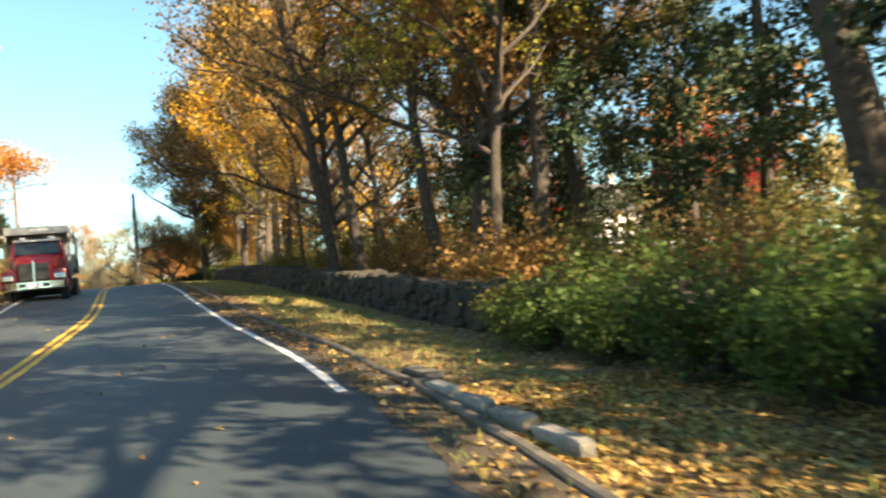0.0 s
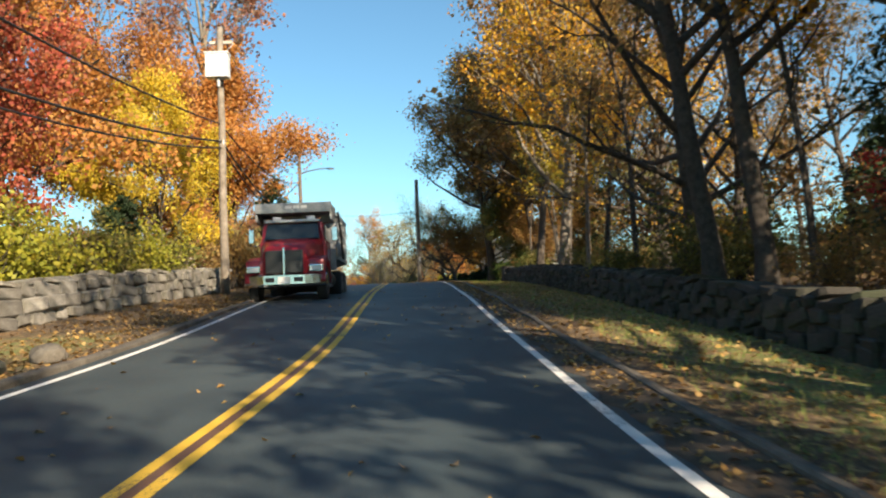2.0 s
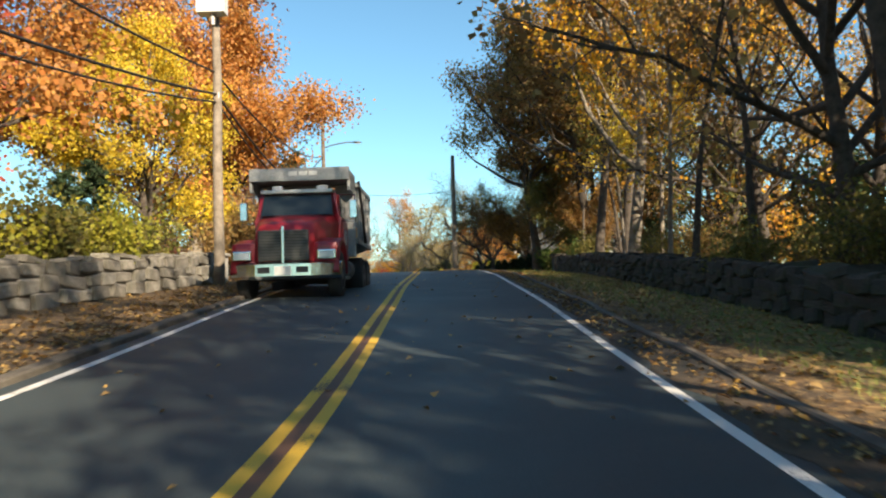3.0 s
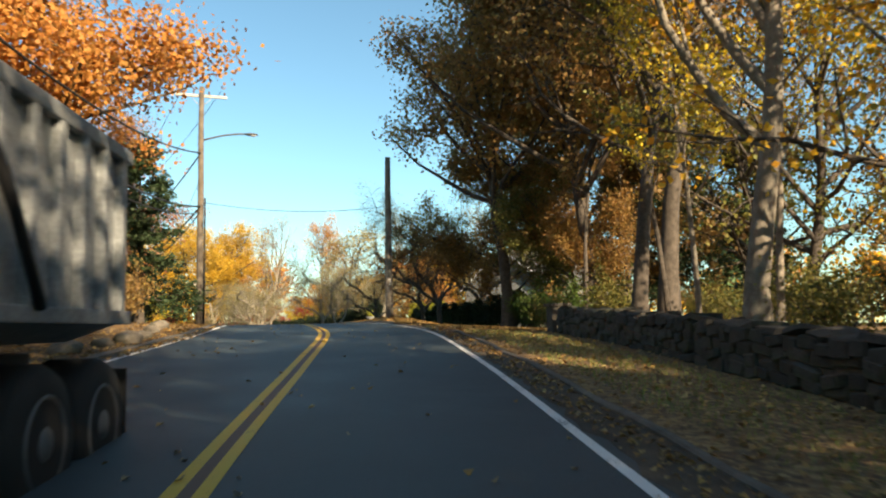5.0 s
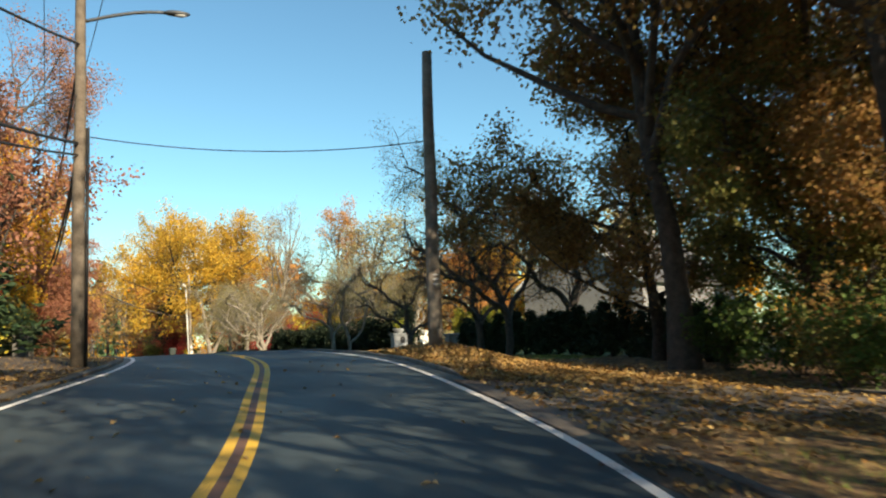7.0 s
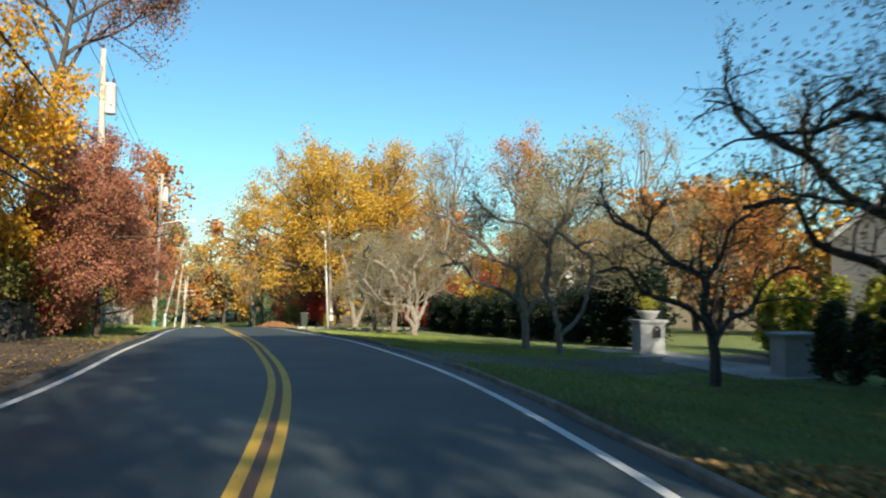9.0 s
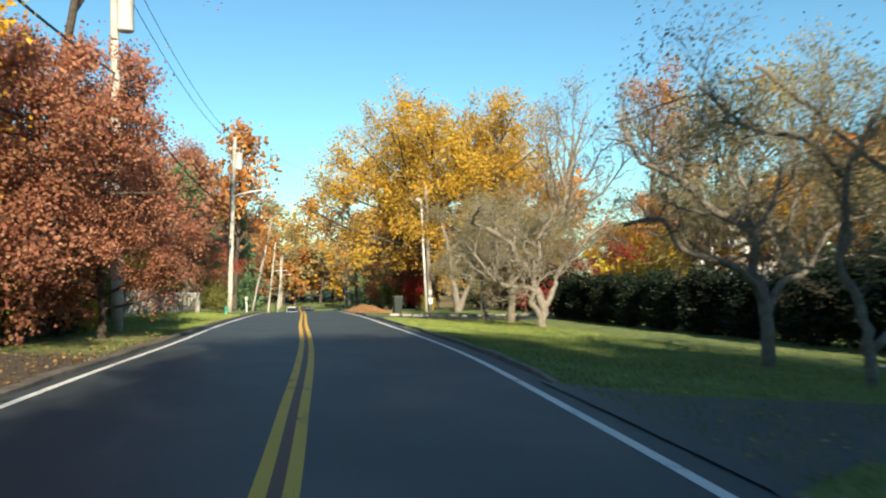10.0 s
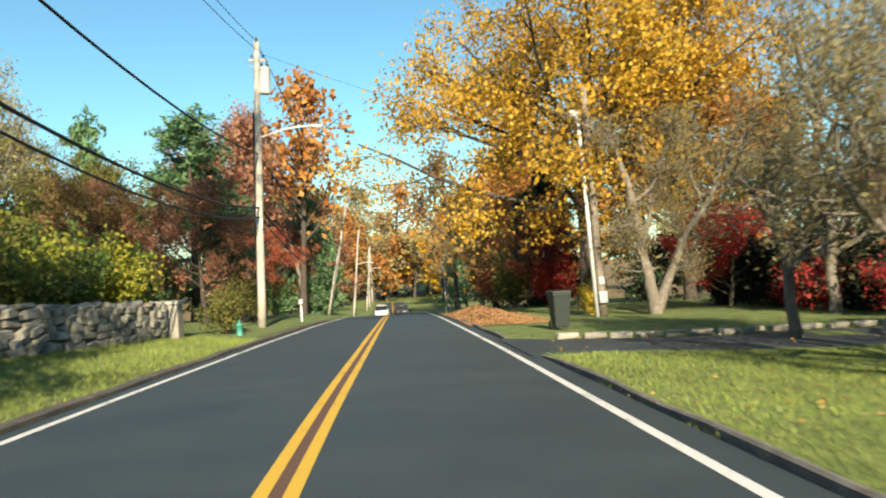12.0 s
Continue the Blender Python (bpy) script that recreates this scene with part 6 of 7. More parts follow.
def loft(sections):
    """A body through cross-sections of equal length, closed at its ends."""
    bm = bmesh.new()
    rings = [[bm.verts.new(v) for v in sec] for sec in sections]
    n = len(rings[0])
    for a, b in zip(rings[:-1], rings[1:]):
        for i in range(n):
            bm.faces.new((a[i], a[(i + 1) % n], b[(i + 1) % n], b[i]))
    bm.faces.new(rings[0][::-1])
    bm.faces.new(rings[-1])
    bmesh.ops.recalc_face_normals(bm, faces=bm.faces)
    return bm


RIM_GREY = plain("dull_rim_steel", (0.15, 0.15, 0.15), 0.6, 0.3)


def wheel(parent, x, y, r, w, label, rim_mat):
    tyre = lathe([(r * 0.58, -w / 2), (r * 0.9, -w / 2), (r, -w * 0.36), (r, w * 0.36), (r * 0.9, w / 2), (r * 0.58, w / 2)], 28)
    bmesh.ops.rotate(tyre, matrix=Matrix.Rotation(math.pi / 2, 3, "Y"), verts=tyre.verts)
    t = part("wheel", tyre, RUBBER, parent, label, True)
    t.location = (x, y, r)
    side = 1 if x > 0 else -1
    rim = lathe([(r * 0.57, -0.03), (r * 0.62, w * 0.5), (r * 0.6, w * 0.54), (r * 0.52, w * 0.46), (r * 0.32, w * 0.38), (r * 0.2, w * 0.52), (r * 0.1, w * 0.56)], 20)
    bmesh.ops.rotate(rim, matrix=Matrix.Rotation(side * math.pi / 2, 3, "Y"), verts=rim.verts)
    part("rim", rim, rim_mat, t, "dull grey steel rim" if rim_mat is RIM_GREY else "silver alloy rim", True)
    return t


def dump_truck(s, o):
    # local axes: y points to the truck's front, which stands at y = 0
    ob = thing("dump_truck", turned(s, o, 0, 180 - 1.5), "red dump truck with a grey steel tipping body", "truck")
    hw = 1.22
    # hood: wide at the cab, narrow and rounded at the nose
    def hood_section(y, w, z0, z1):
        return [(-w, y, z0), (-w, y, z1 - 0.22), (-w * 0.86, y, z1 - 0.05), (-w * 0.4, y, z1), (w * 0.4, y, z1), (w * 0.86, y, z1 - 0.05), (w, y, z1 - 0.22), (w, y, z0)]
    part("hood", loft([hood_section(-0.05, 0.62, 0.85, 1.62), hood_section(-0.5, 0.70, 0.85, 1.78), hood_section(-1.2, 0.84, 0.85, 1.93), hood_section(-1.75, 0.98, 0.85, 2.05)]), RED_PAINT, ob, "dull red sloping hood", True)
    grille = part("grille", box(1.12, 0.06, 0.68, (0, -0.03, 1.19), 0.03), GRILLE, ob, "dark grille with a chrome bar")
    part("grille_bar", box(0.07, 0.05, 0.82, (0, 0.02, 1.2), 0.015), CHROME, grille)
    for k in range(10):
        part("grille_slat", box(1.06, 0.02, 0.02, (0, 0.005, 0.9 + 0.064 * k)), CHASSIS, grille)
    bump_ = loft([[(x, -0.02 - 0.35 * (abs(x) / hw) ** 4 - d, z) for d, z in ((0, 0.46), (-0.09, 0.52), (-0.09, 0.78), (0, 0.83), (0.14, 0.83), (0.14, 0.46))] for x in np.linspace(-hw, hw, 13)])
    bp = part("bumper", bump_, CHROME, ob, "wide chrome front bumper")
    part("number_plate", box(0.36, 0.02, 0.2, (0, 0.09, 0.63), 0.005), PALE_PAINT, bp, "pale plate without readable marks")
    for k in (-1, 1):
        part("bumper_slot", box(0.26, 0.02, 0.13, (k * 0.42, 0.085, 0.65), 0.01), CHASSIS, bp)
        # fenders arch over the front wheels
        arch = []
        for j in range(11):
            a = math.pi * j / 10
            y, z = -0.86 + 0.72 * math.cos(a), 0.62 + 0.74 * math.sin(a)
            arch.append([(k * 0.55, y, z + 0.06), (k * 1.18, y, z + 0.02), (k * 1.2, y, z - 0.05), (k * 0.55, y, z - 0.02)])
        part("fender", loft(arch), RED_PAINT, ob, "red rounded fender", True)
        hl = part("headlight", box(0.42, 0.12, 0.22, (0, 0, 0), 0.03), CHROME, ob, "rectangular headlight in chrome frame")
        hl.location = (k * 0.93, -0.12, 0.98)
        part("headlight_lens", box(0.34, 0.04, 0.15, (0, 0.055, 0), 0.015), CLEAR, hl)
        nose = part("fender_nose", box(0.56, 0.5, 0.42, (k * 0.9, -0.36, 1.07), 0.12), RED_PAINT, ob)
        wheel(ob, k * 1.02, -0.95, 0.55, 0.28, "front wheel", RIM_GREY)
        part("front_step", box(0.34, 0.5, 0.06, (k * 1.0, -2.0, 0.5), 0.01), GREY_METAL, ob)
        tank = part("fuel_tank", cyl(0.26, 0.26, 0.8, (k * 0.92, -2.75, 0.72), "Y", 20, None, 0.03), TANK_GREY, ob)
    cabm = loft([[(-0.98, y, 0.9), (-1.04, y, 1.9), (-0.98, y + dy, 2.02), (-0.92, y + dt, 2.54), (-0.80, y + dt, 2.64), (0.80, y + dt, 2.64), (0.92, y + dt, 2.54), (0.98, y + dy, 2.02), (1.04, y, 1.9), (0.98, y, 0.9)] for y, dy, dt in ((-1.72, 0, -0.14), (-2.2, 0, -0.05), (-3.05, 0, 0))])
    cab_ = part("cab", cabm, RED_PAINT, ob, "dull red cab")
    ws = loft([[(-0.86, -1.62, 2.02), (-0.80, -1.78, 2.54), (-0.80, -1.9, 2.54), (-0.86, -1.75, 2.02)], [(0.86, -1.62, 2.02), (0.80, -1.78, 2.54), (0.80, -1.9, 2.54), (0.86, -1.75, 2.02)]])
    part("windshield", ws, GLASS_DARK, cab_, "dark tinted windshield")
    part("sun_visor", box(1.76, 0.26, 0.09, (0, -1.80, 2.60), 0.02), GREY_METAL, cab_, "pale metal sun visor")
    for k in (-1, 1):
        door = part("door", box(0.03, 0.95, 0.95, (k * 1.035, -2.45, 1.45), 0.01), RED_PAINT, ob, "red cab door with a round pale badge")
        part("badge", cyl(0.19, 0.19, 0.02, (k * 1.06, -2.4, 1.5), "X", 24), PALE_PAINT, door, "round pale badge")
        for j in range(3):
            part("badge_bar", box(0.006, 0.22 - 0.05 * j, 0.03, (k * 1.073, -2.4, 1.56 - 0.07 * j)), RED_PAINT, door)
        part("side_window", box(0.05, 0.8, 0.5, (k * 0.975, -2.5, 2.25), 0.02), GLASS_DARK, ob, "dark side window")
        mir = part("side_mirror", box(0.18, 0.1, 0.44, (k * 1.33, -1.85, 2.15), 0.02), CHROME, ob, "tall chrome side mirror")
        part("mirror_arm", tube_mesh("mirror_arm", [(k * 0.96, -1.9, 2.52), (k * 1.36, -1.85, 2.5), (k * 1.38, -1.85, 1.84), (k * 1.0, -1.85, 1.87)], [0.016] * 4, CHROME, 6), None, mir)
        bl = part("roof_lamp", box(0.26, 0.16, 0.14, (k * 0.55, -2.1, 2.72), 0.04), CLEAR, ob, "pale roof lamp")
        part("marker_light", box(0.1, 0.06, 0.05, (k * 0.82, -2.0, 2.68), 0.015), AMBER, ob)
    # chassis and tipping body
    part("chassis", box(0.9, 5.5, 0.34, (0, -3.55, 1.0), 0.02), CHASSIS, ob)
    bed = part("tipping_body", loft([[(-hw, y, 1.42), (-hw, y, 2.92), (hw, y, 2.92), (hw, y, 1.42), (hw * 0.6, y, 1.25), (-hw * 0.6, y, 1.25)] for y in (-3.15, -6.35)]), BED_GREY, ob, "grey steel tipping body with upright ribs")
    part("headboard", box(2.46, 0.12, 2.0, (0, -3.13, 2.05), 0.02), BED_GREY, bed)
    shield = part("cab_shield", box(2.46, 1.2, 0.08, (0, -2.6, 2.96), 0.02), BED_GREY, bed, "grey cab shield over the roof")
    part("shield_lip", box(2.46, 0.10, 0.32, (0, -2.01, 3.06), 0.02), BED_GREY, shield)
    for j in range(3):
        part("lip_bar", box(0.2, 0.012, 0.1, (-0.35 + 0.25 * j, -1.955, 3.08)), PALE_PAINT, shield, "faded lettering drawn as bars")
    for k in (-1, 1):
        part("shield_cheek", box(0.06, 1.15, 0.5, (k * 1.2, -2.6, 2.9), 0.01), BED_GREY, shield)
        for j in range(7):
            part("rib", box(0.09, 0.11, 1.45, (k * (hw + 0.03), -3.4 - 0.46 * j, 2.17), 0.012), BED_GREY, bed)
        part("top_rail", box(0.12, 3.2, 0.12, (k * (hw + 0.02), -4.77, 2.93), 0.015), BED_GREY, bed)
        part("bottom_rail", box(0.12, 3.2, 0.12, (k * (hw + 0.02), -4.77, 1.46), 0.015), BED_GREY, bed)
        part("tarp_arm", tube_mesh("tarp_arm", [(k * 1.32, -3.15, 3.0), (k * 1.34, -3.85, 2.2), (k * 1.34, -4.35, 1.5)], [0.04] * 3, CHASSIS, 8), None, bed)
        part("body_notice", box(0.012, 0.32, 0.26, (k * (hw + 0.012), -3.27, 1.68)), AMBER, bed, "small orange notice")
        for y in (-4.75, -5.9):
            wheel(ob, k * 0.98, y, 0.56, 0.5, "dual rear wheel", RIM_GREY)
        part("mud_flap", box(0.55, 0.03, 0.6, (k * 0.95, -6.5, 0.7)), RUBBER, ob)
    part("tailgate", box(2.4, 0.1, 1.45, (0, -6.4, 2.2), 0.02), BED_GREY, bed)
    part("front_axle", box(1.8, 0.12, 0.12, (0, -0.95, 0.5), 0.01), CHASSIS, ob)
    for y in (-4.75, -5.9):
        part("rear_axle", box(1.8, 0.16, 0.18, (0, y, 0.52), 0.01), CHASSIS, ob)
    return ob


dump_truck(33.9, -2.4)


# ---- parked and distant cars ----
def car(s, o, yaw, paint, label):
    ob = thing("car", turned(s, o, 0, yaw), label, "car", "cars on the far road")
    sec = lambda y, w, z0, z1: [(-w, y, z0), (-w, y, z1 - 0.12), (-w * 0.9, y, z1), (w * 0.9, y, z1), (w, y, z1 - 0.12), (w, y, z0)]
    part("body", loft([sec(2.2, 0.7, 0.35, 0.72), sec(2.05, 0.86, 0.25, 0.85), sec(0.9, 0.9, 0.22, 1.0), (sec(-1.9, 0.9, 0.22, 1.05)), sec(-2.2, 0.82, 0.35, 0.95)]), paint, ob, "", True)
    part("cabin", loft([sec(0.95, 0.8, 0.95, 1.02), sec(0.2, 0.72, 0.95, 1.58), sec(-1.3, 0.72, 0.95, 1.62), sec(-2.0, 0.78, 0.95, 1.1)]), GLASS_DARK, ob, "dark cabin windows")
    part("roof", box(1.3, 1.5, 0.05, (0, -0.55, 1.62), 0.02), paint, ob)
    for k in (-1, 1):
        for y in (1.35, -1.35):
            wheel(ob, k * 0.8, y, 0.33, 0.2, "wheel", PALE_PAINT)
        part("headlight", box(0.3, 0.08, 0.14, (k * 0.6, 2.15, 0.7), 0.03), CLEAR, ob)
        part("tail_light", box(0.2, 0.06, 0.2, (k * 0.68, -2.18, 0.8), 0.02), RED_PAINT, ob)
    return ob


WHITE_CAR = plain("white_car_paint", (0.72, 0.73, 0.74), 0.3)
DARK_CAR = plain("dark_car_paint", (0.03, 0.033, 0.04), 0.3)
car(214, -1.6, 180, WHITE_CAR, "white car coming up the far road")
car(224, 1.5, 0, DARK_CAR, "dark car driving down the far road")
car(232, -1.6, 180, WHITE_CAR, "white car farther down the road")

# ---- small roadside fixtures ----
TEAL = plain("teal_green_paint", (0.05, 0.26, 0.20), 0.5)
mk = thing("utility_marker", turned(129.8, -4.7, -0.02), "small teal-green utility marker in the grass", "utility marker")
part("barrel", lathe([(0.13, 0), (0.14, 0.03), (0.11, 0.06), (0.10, 0.34), (0.13, 0.36), (0.12, 0.42), (0.05, 0.47)], 16), TEAL, mk, "", True)
part("cap", cyl(0.05, 0.04, 0.08, (0, 0, 0.5), n=10), TEAL, mk)
mb = thing("mailbox", turned(146.5, -4.6, -0.05), "white roadside mailbox on a post", "mailbox")
part("post", box(0.1, 0.1, 1.05, (0, 0, 0.5), 0.01), TRIM_POST, mb)
bx = bmesh.new()
bx = box(0.2, 0.5, 0.16, (0, 0, 1.12), 0.01, bx)
bx = cyl(0.1, 0.1, 0.5, (0, 0, 1.2), "Y", 16, bx)
part("box", bx, TRIM_POST, mb)
part("flag", box(0.015, 0.1, 0.12, (0.11, 0.1, 1.25)), RED_PAINT, mb, "small red flag")
sg = thing("road_sign", turned(151, 3.75, -0.05), "small dark road sign seen from its edge", "road sign")
part("post", tube_mesh("post", [(0, 0, 0), (0, 0, 2.2)], [0.035, 0.035], GREY_METAL, 8), None, sg)
part("panel", box(0.45, 0.02, 0.6, (0, 0, 1.9), 0.005), BLACK_PAINT, sg)


ROCK_BROWN = surface("brown_rock", (0.10, 0.085, 0.068), (0.22, 0.195, 0.16), 4, 0.92, relief=0.7, depth=0.03, stain=(0.07, 0.07, 0.045), vary=0.3)


def rock(s, o, size, seed):
    r = random.Random(seed)
    bm = bmesh.new()
    bmesh.ops.create_icosphere(bm, subdivisions=2, radius=1)
    for v in bm.verts:
        v.co *= 1 + 0.22 * noise.noise(v.co * 1.3 + Vector((seed, 0, 0))) + r.uniform(-0.04, 0.04)
    bmesh.ops.scale(bm, vec=(size * 0.8, size, size * 0.55), verts=bm.verts)
    ob = new("rock", from_bm("rock", bm, ROCK_BROWN))
    ob.matrix_world = turned(s, o, size * 0.28, r.uniform(0, 360))
    tagged(ob, "grey-brown rock lying at the edge of the verge", "rock", "rocks along the verge")


for k, (s, o, size) in enumerate(((22.0, -3.95, 0.32), (20.9, -4.2, 0.26), (49.2, -4.9, 0.34), (51.0, -4.75, 0.26), (52.5, -4.6, 0.36), (54.2, -4.7, 0.28), (57.0, -5.0, 0.3), (59.8, -5.1, 0.34), (112.0, -5.4, 0.2))):
    rock(s, o, size, 40 + k)

# storm drain set into the kerb
drain = thing("storm_drain", turned(7.2, 4.72, -0.02), "old concrete storm drain inlet set into the kerb", "storm drain")
# solid block, its black paint stands for the shade inside the inlet
part("throat", box(0.34, 0.9, 0.09, (0.0, 0, 0.03), 0.01), BLACK_PAINT, drain, "black block painted as the inlet's dark opening")
part("hood_stone", box(0.2, 1.0, 0.06, (0.16, 0, 0.10), 0.02), KERB, drain, "worn concrete cover stone")
for k in (-1, 1):
    part("cheek_stone", box(0.3, 0.14, 0.12, (0.06, k * 0.52, 0.04), 0.02), KERB, drain)
for k in range(7):
    part("grate_bar", box(0.3, 0.035, 0.02, (-0.2, -0.42 + 0.14 * k, 0.035)), TANK_GREY, drain)
# pale kerb stones beside the drain
for k in range(4):
    st = new("kerb_stone", STONES_PALE_SHADED[k % 6])
    st.matrix_world = turned(6.2 - 0.72 * k, 4.78 + 0.07 * k, 0.05, 3) @ Matrix.Diagonal((0.15, 0.68, 0.15, 1))
    tagged(st, "worn grey kerb stone beside the drain", "kerb", "kerb stones by the drain")

# ---- houses behind the trees ----
SIDING_GREY = surface("grey_siding", (0.17, 0.17, 0.175), (0.23, 0.23, 0.235), 1.2, 0.8)
SIDING_WHITE = surface("white_siding", (0.70, 0.70, 0.68), (0.80, 0.80, 0.78), 1.2, 0.75)
SIDING_CREAM = surface("cream_siding", (0.62, 0.58, 0.48), (0.72, 0.68, 0.58), 1.2, 0.75)
ROOF_DARK = surface("dark_shingles", (0.05, 0.05, 0.055), (0.11, 0.11, 0.115), 5, 0.9)
TRIM_WHITE = plain("white_trim", (0.78, 0.78, 0.76), 0.5)


def house(s, o, yaw, w, d, h, roof_h, siding, label, rows=2, cols=4, chimney=True):
    """A gabled house, its ridge along x; boards, windows and trim are parts of it."""
    ob = thing("house", turned(s, o, -0.3, yaw), label, "house")
    prof = [(-d / 2, 0), (d / 2, 0), (d / 2, h), (0, h + roof_h), (-d / 2, h)]
    part("wall", loft([[(x, y, z) for y, z in prof] for x in (-w / 2, w / 2)]), siding, ob)
    for k in (-1, 1):
        slab = loft([[(x, k * (d / 2 + 0.45), h - 0.42 * roof_h / (d / 2)), (x, 0, h + roof_h + 0.03), (x, 0, h + roof_h + 0.2), (x, k * (d / 2 + 0.5), h - 0.42 * roof_h / (d / 2) + 0.15)] for x in (-w / 2 - 0.4, w / 2 + 0.4)])
        part("roof", slab, ROOF_DARK, ob, "dark shingle roof")
        for g in (-1, 1):
            b = loft([[(g * (w / 2 + 0.42) + dx, k * (d / 2 + 0.45), h - 0.42 * roof_h / (d / 2) - 0.12), (g * (w / 2 + 0.42) + dx, 0, h + roof_h - 0.1), (g * (w / 2 + 0.42) + dx, 0, h + roof_h + 0.12), (g * (w / 2 + 0.42) + dx, k * (d / 2 + 0.45), h - 0.42 * roof_h / (d / 2) + 0.1)] for dx in (-0.04, 0.04)])
            part("barge_board", b, TRIM_WHITE, ob, "white gable trim")
    n = int(h / 0.32)
    for j in range(n):
        for k in (-1, 1):
            part("board", box(w + 0.02, 0.03, 0.29, (0, k * (d / 2 + 0.012), 0.2 + j * 0.32), 0, None, Matrix.Rotation(k * 0.06, 4, "X")), siding, ob)
    for row in range(rows):
        z = 1.6 + row * 2.7
        if z > h - 0.6:
            continue
        for k in (-1, 1):
            for c in range(cols):
                x = -w / 2 + w * (c + 0.5) / cols
                win = part("window", box(1.05, 0.08, 1.5, (x, k * (d / 2 + 0.05), z), 0.01), TRIM_WHITE, ob, "white-framed window")
                for px in (-0.24, 0.24):
                    for pz in (-0.36, 0.36):
                        part("pane", box(0.42, 0.02, 0.64, (x + px, k * (d / 2 + 0.095), z + pz)), GLASS_DARK, win)
            for y in (-d / 4, d / 4):
                win = part("window", box(0.08, 0.95, 1.4, (k * (w / 2 + 0.05), y, z), 0.01), TRIM_WHITE, ob, "white-framed window")
                for py in (-0.22, 0.22):
                    for pz in (-0.33, 0.33):
                        part("pane", box(0.02, 0.38, 0.58, (k * (w / 2 + 0.095), y + py, z + pz)), GLASS_DARK, win)
    if chimney:
        ch = part("chimney", box(0.8, 0.8, roof_h + 1.8, (w * 0.25, 0.4, h + roof_h / 2 + 0.5), 0.02), SIDING_CREAM, ob, "pale chimney")
        part("chimney_cap", box(1.0, 1.0, 0.14, (w * 0.25, 0.4, h + roof_h + 1.45), 0.02), SIDING_CREAM, ch)
    return ob


house(97, 33, 20, 15, 9, 4.6, 3.2, SIDING_GREY, "grey gabled house with white windows behind the hedge")
house(138.5, 31, 100, 11, 8, 4.6, 3.6, SIDING_WHITE, "white gabled house behind the lawn trees")
house(41, -25, 10, 12, 8, 5.0, 3.0, SIDING_CREAM, "cream house half hidden behind the garden shrubs")
house(64, 50, 5, 14, 9, 5.0, 3.2, SIDING_WHITE, "white house glimpsed through the wood")

# ---- small things on the ground ----
def scatter(name, count, s_range, o_of, size, mat, label, category, seed, lift=0.02, flat=0.75, pile=None):
    rng = np.random.default_rng(seed)
    S = rng.uniform(s_range[0], s_range[1], count)
    O = o_of(rng, S)
    X, Y = xy(S, O)
    Z = soft_table(HEIGHT, S) + fall(S, O) + lift + (pile(S, O) if pile else 0)
    c = np.stack([X, Y, Z], -1)
    n = count
    up = rng.normal(0, 1, (n, 3)) * (1 - flat) + np.array([0, 0, 1.0])
    a = np.cross(up, rng.normal(0, 1, (n, 3)))
    a /= np.linalg.norm(a, axis=1)[:, None]
    b = np.cross(up / np.linalg.norm(up, axis=1)[:, None], a)
    s = size * rng.uniform(0.5, 1.4, n)[:, None]
    k = np.array([0, 0, 1.0])
    v = np.stack([c - a * s / 2, c + b * s * 0.4 + k * s * 0.25, c + a * s / 2, c - b * s * 0.4 + k * s * 0.2], 1).reshape(-1, 3)
    f = np.arange(4 * n).reshape(-1, 4)
    return tagged(new(name, quick_mesh(name, v, f, mat)), label, category, kind="stuff")


scatter("fallen_leaves", 8500, (-4, 62), lambda r, s: soft_table(RIGHT_LINE, s) + 0.3 + np.abs(r.normal(0, 1, len(s))) * 1.6 + r.random(len(s)) ** 2 * 2.0, 0.075, FALLEN_LEAF, "dry brown and yellow leaves on the verge", "leaves", 201)
scatter("fallen_leaves", 7000, (10, 70), lambda r, s: -3.5 - np.abs(r.normal(0, 1, len(s))) * 1.6, 0.085, FALLEN_LEAF, "dry brown leaves below the garden wall", "leaves", 202)
scatter("fallen_leaves", 3000, (70, 104), lambda r, s: -3.6 - np.abs(r.normal(0, 1, len(s))) * 1.4, 0.055, FALLEN_LEAF, "dry brown leaves under the roadside trees", "leaves", 210)
scatter("fallen_leaves", 1700, (73, 124), lambda r, s: 3.3 + r.random(len(s)) * 8.5, 0.06, FALLEN_LEAF, "scattered leaves on the lawn", "leaves", 203, 0.035)
scatter("fallen_leaves", 350, (2, 70), lambda r, s: r.uniform(-3.2, 3.2, len(s)), 0.08, FALLEN_LEAF, "single leaves blown onto the road", "leaves", 204, 0.008)
scatter("fallen_leaves", 5200, (1.5, 6.6), lambda r, s: 4.75 + r.random(len(s)) ** 1.3 * 3.2, 0.062, GOLD_LITTER, "thick golden-brown leaves on the verge", "leaves", 207)
scatter("fallen_leaves", 2600, (-2, 57), lambda r, s: soft_table(RIGHT_LINE, s) + 0.14 + r.random(len(s)) * 0.55, 0.07, FALLEN_LEAF, "dry leaves in the gutter along the kerb", "leaves", 208, 0.03)
scatter("fallen_leaves", 3000, (57.5, 64.5), lambda r, s: 3.4 + r.random(len(s)) * 5.5, 0.085, FALLEN_LEAF, "dry leaves strewn over the drive", "leaves", 209, 0.03)
PILE_H = lambda s, o: 0.42 * np.exp(-((s - 71.0) / 3.2) ** 2 - ((o - 4.9) / 1.3) ** 2)
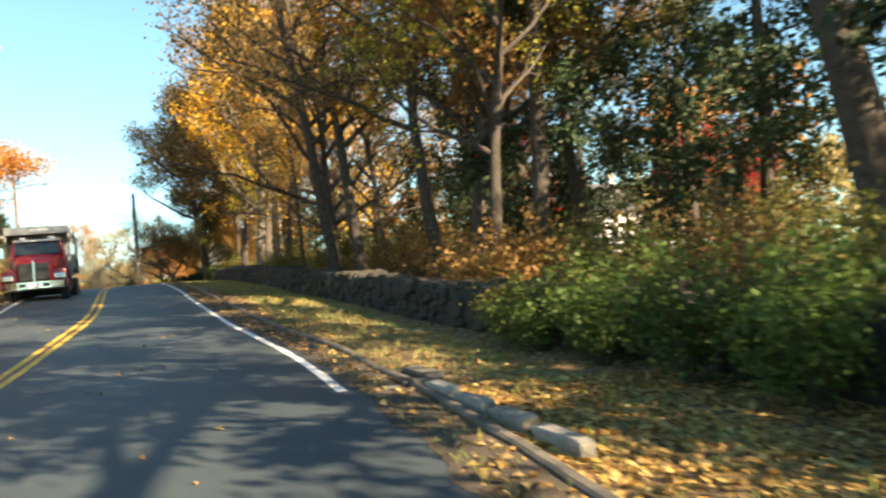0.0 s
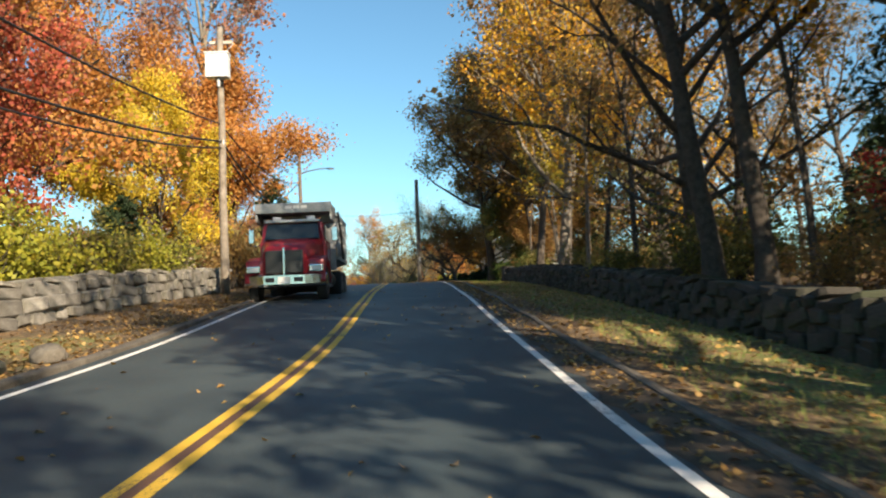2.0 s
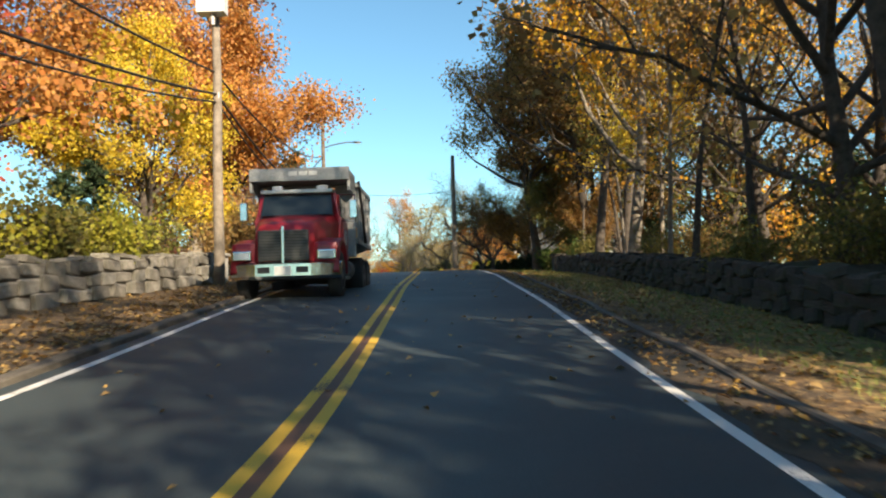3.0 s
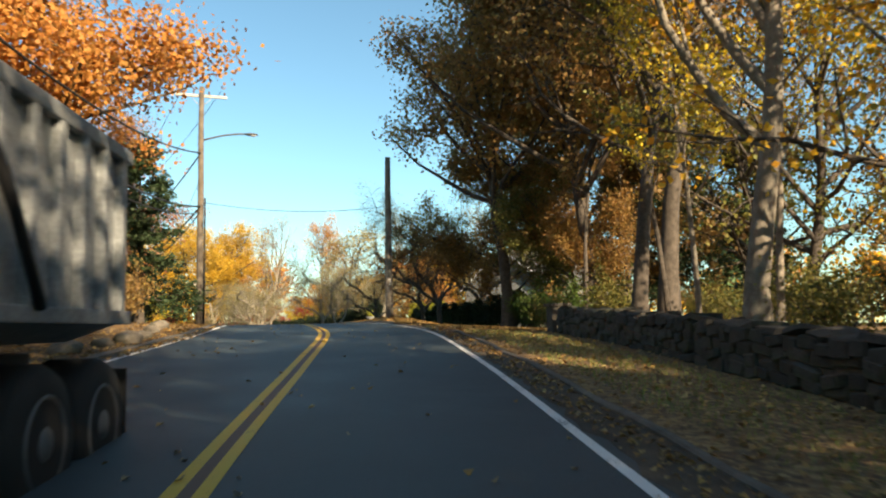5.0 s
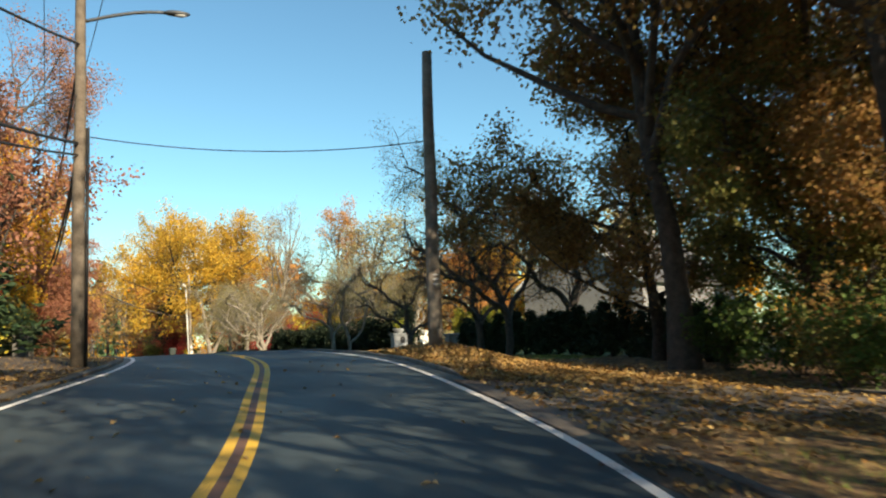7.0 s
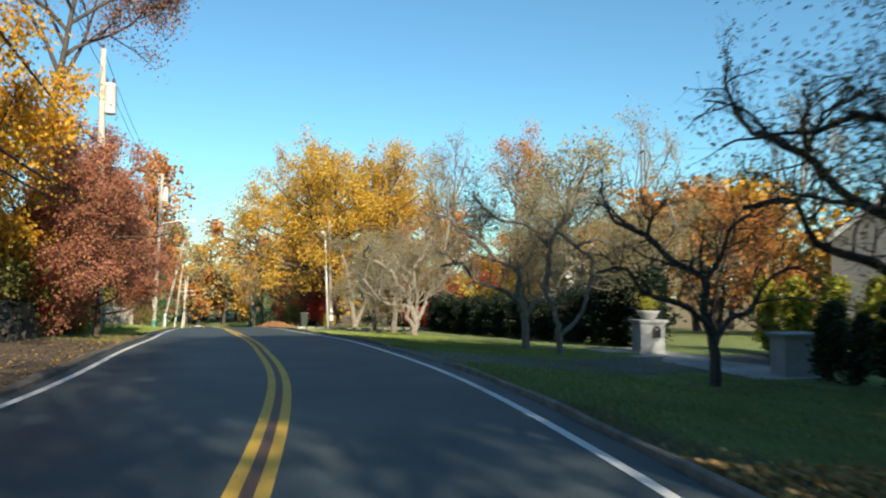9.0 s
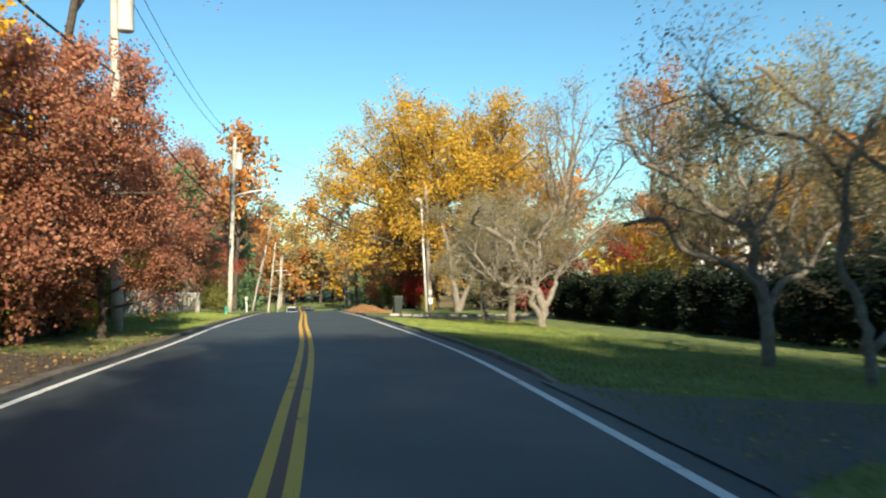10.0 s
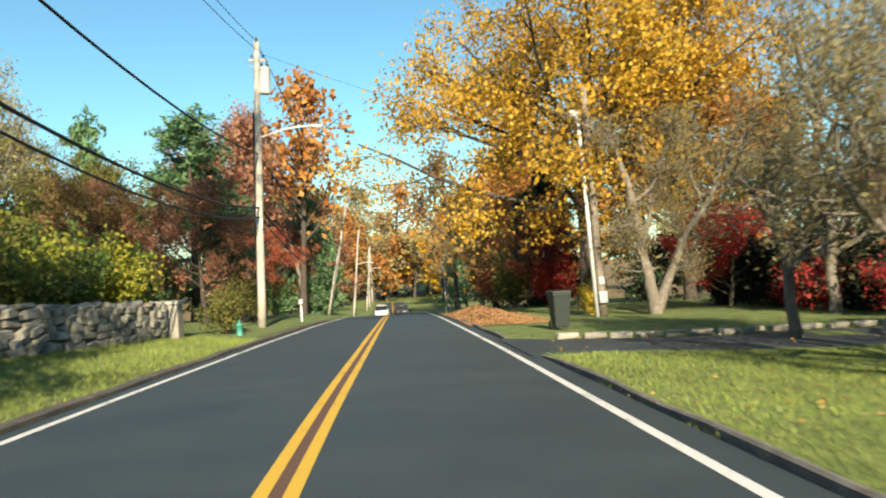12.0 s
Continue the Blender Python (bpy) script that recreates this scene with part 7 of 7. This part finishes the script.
scatter("leaf_pile", 19000, (63, 75.5), lambda r, s: np.clip(r.normal(5.2, 1.3, len(s)), 3.4, 9), 0.065, FALLEN_LEAF, "heap of dry leaves round the pole", "leaf pile", 205, 0.03, 0.4, lambda s, o: PILE_H(s, o) * np.random.default_rng(5).random(len(s)) ** 0.5)
MOUND_H = lambda s, o: 0.40 * np.exp(-np.abs((s - 137) / 7.5) ** 3 - ((o - 4.4) / 0.85) ** 2) * (1 + 0.25 * np.sin(s * 1.1))
scatter("leaf_pile", 26000, (127, 147), lambda r, s: np.clip(r.normal(4.4, 0.75, len(s)), 3.1, 6.4), 0.05, SALMON_LITTER, "long raked heap of orange leaves beside the kerb", "leaf pile", 206, 0.03, 0.5, lambda s, o: MOUND_H(s, o) * np.random.default_rng(6).random(len(s)) ** 0.4)


def grass_blades(name, count, s_range, o_range, height, seed, label):
    rng = np.random.default_rng(seed)
    S, O = rng.uniform(*s_range, count), rng.uniform(*o_range, count)
    X, Y = xy(S, O)
    Z = soft_table(HEIGHT, S) + fall(S, O) - 0.01
    c = np.stack([X, Y, Z], -1)
    h = height * rng.uniform(0.5, 1.3, count)[:, None]
    a = rng.normal(0, 1, (count, 3))
    a[:, 2] = 0
    a /= np.linalg.norm(a, axis=1)[:, None]
    lean = rng.normal(0, 0.4, (count, 3)) + np.array([0, 0, 1.0])
    tip = c + lean * h
    v = np.stack([c - a * 0.007, c + a * 0.007, tip], 1).reshape(-1, 3)
    f = np.arange(3 * count).reshape(-1, 3)
    return tagged(new(name, quick_mesh(name, v, f, BLADE)), label, "grass", kind="stuff")


grass_blades("lawn_grass", 100000, (89, 116), (3.25, 9.5), 0.05, 301, "short green lawn grass")
grass_blades("lawn_grass", 70000, (72, 89), (3.3, 10.5), 0.05, 304, "short green lawn grass under the apple trees")
grass_blades("verge_grass", 36000, (104, 128), (-7.2, -3.6), 0.08, 302, "short grass below the stone wall")
grass_blades("verge_grass", 16000, (-1, 57), (4.2, 6.4), 0.07, 303, "thin grass among the leaves")
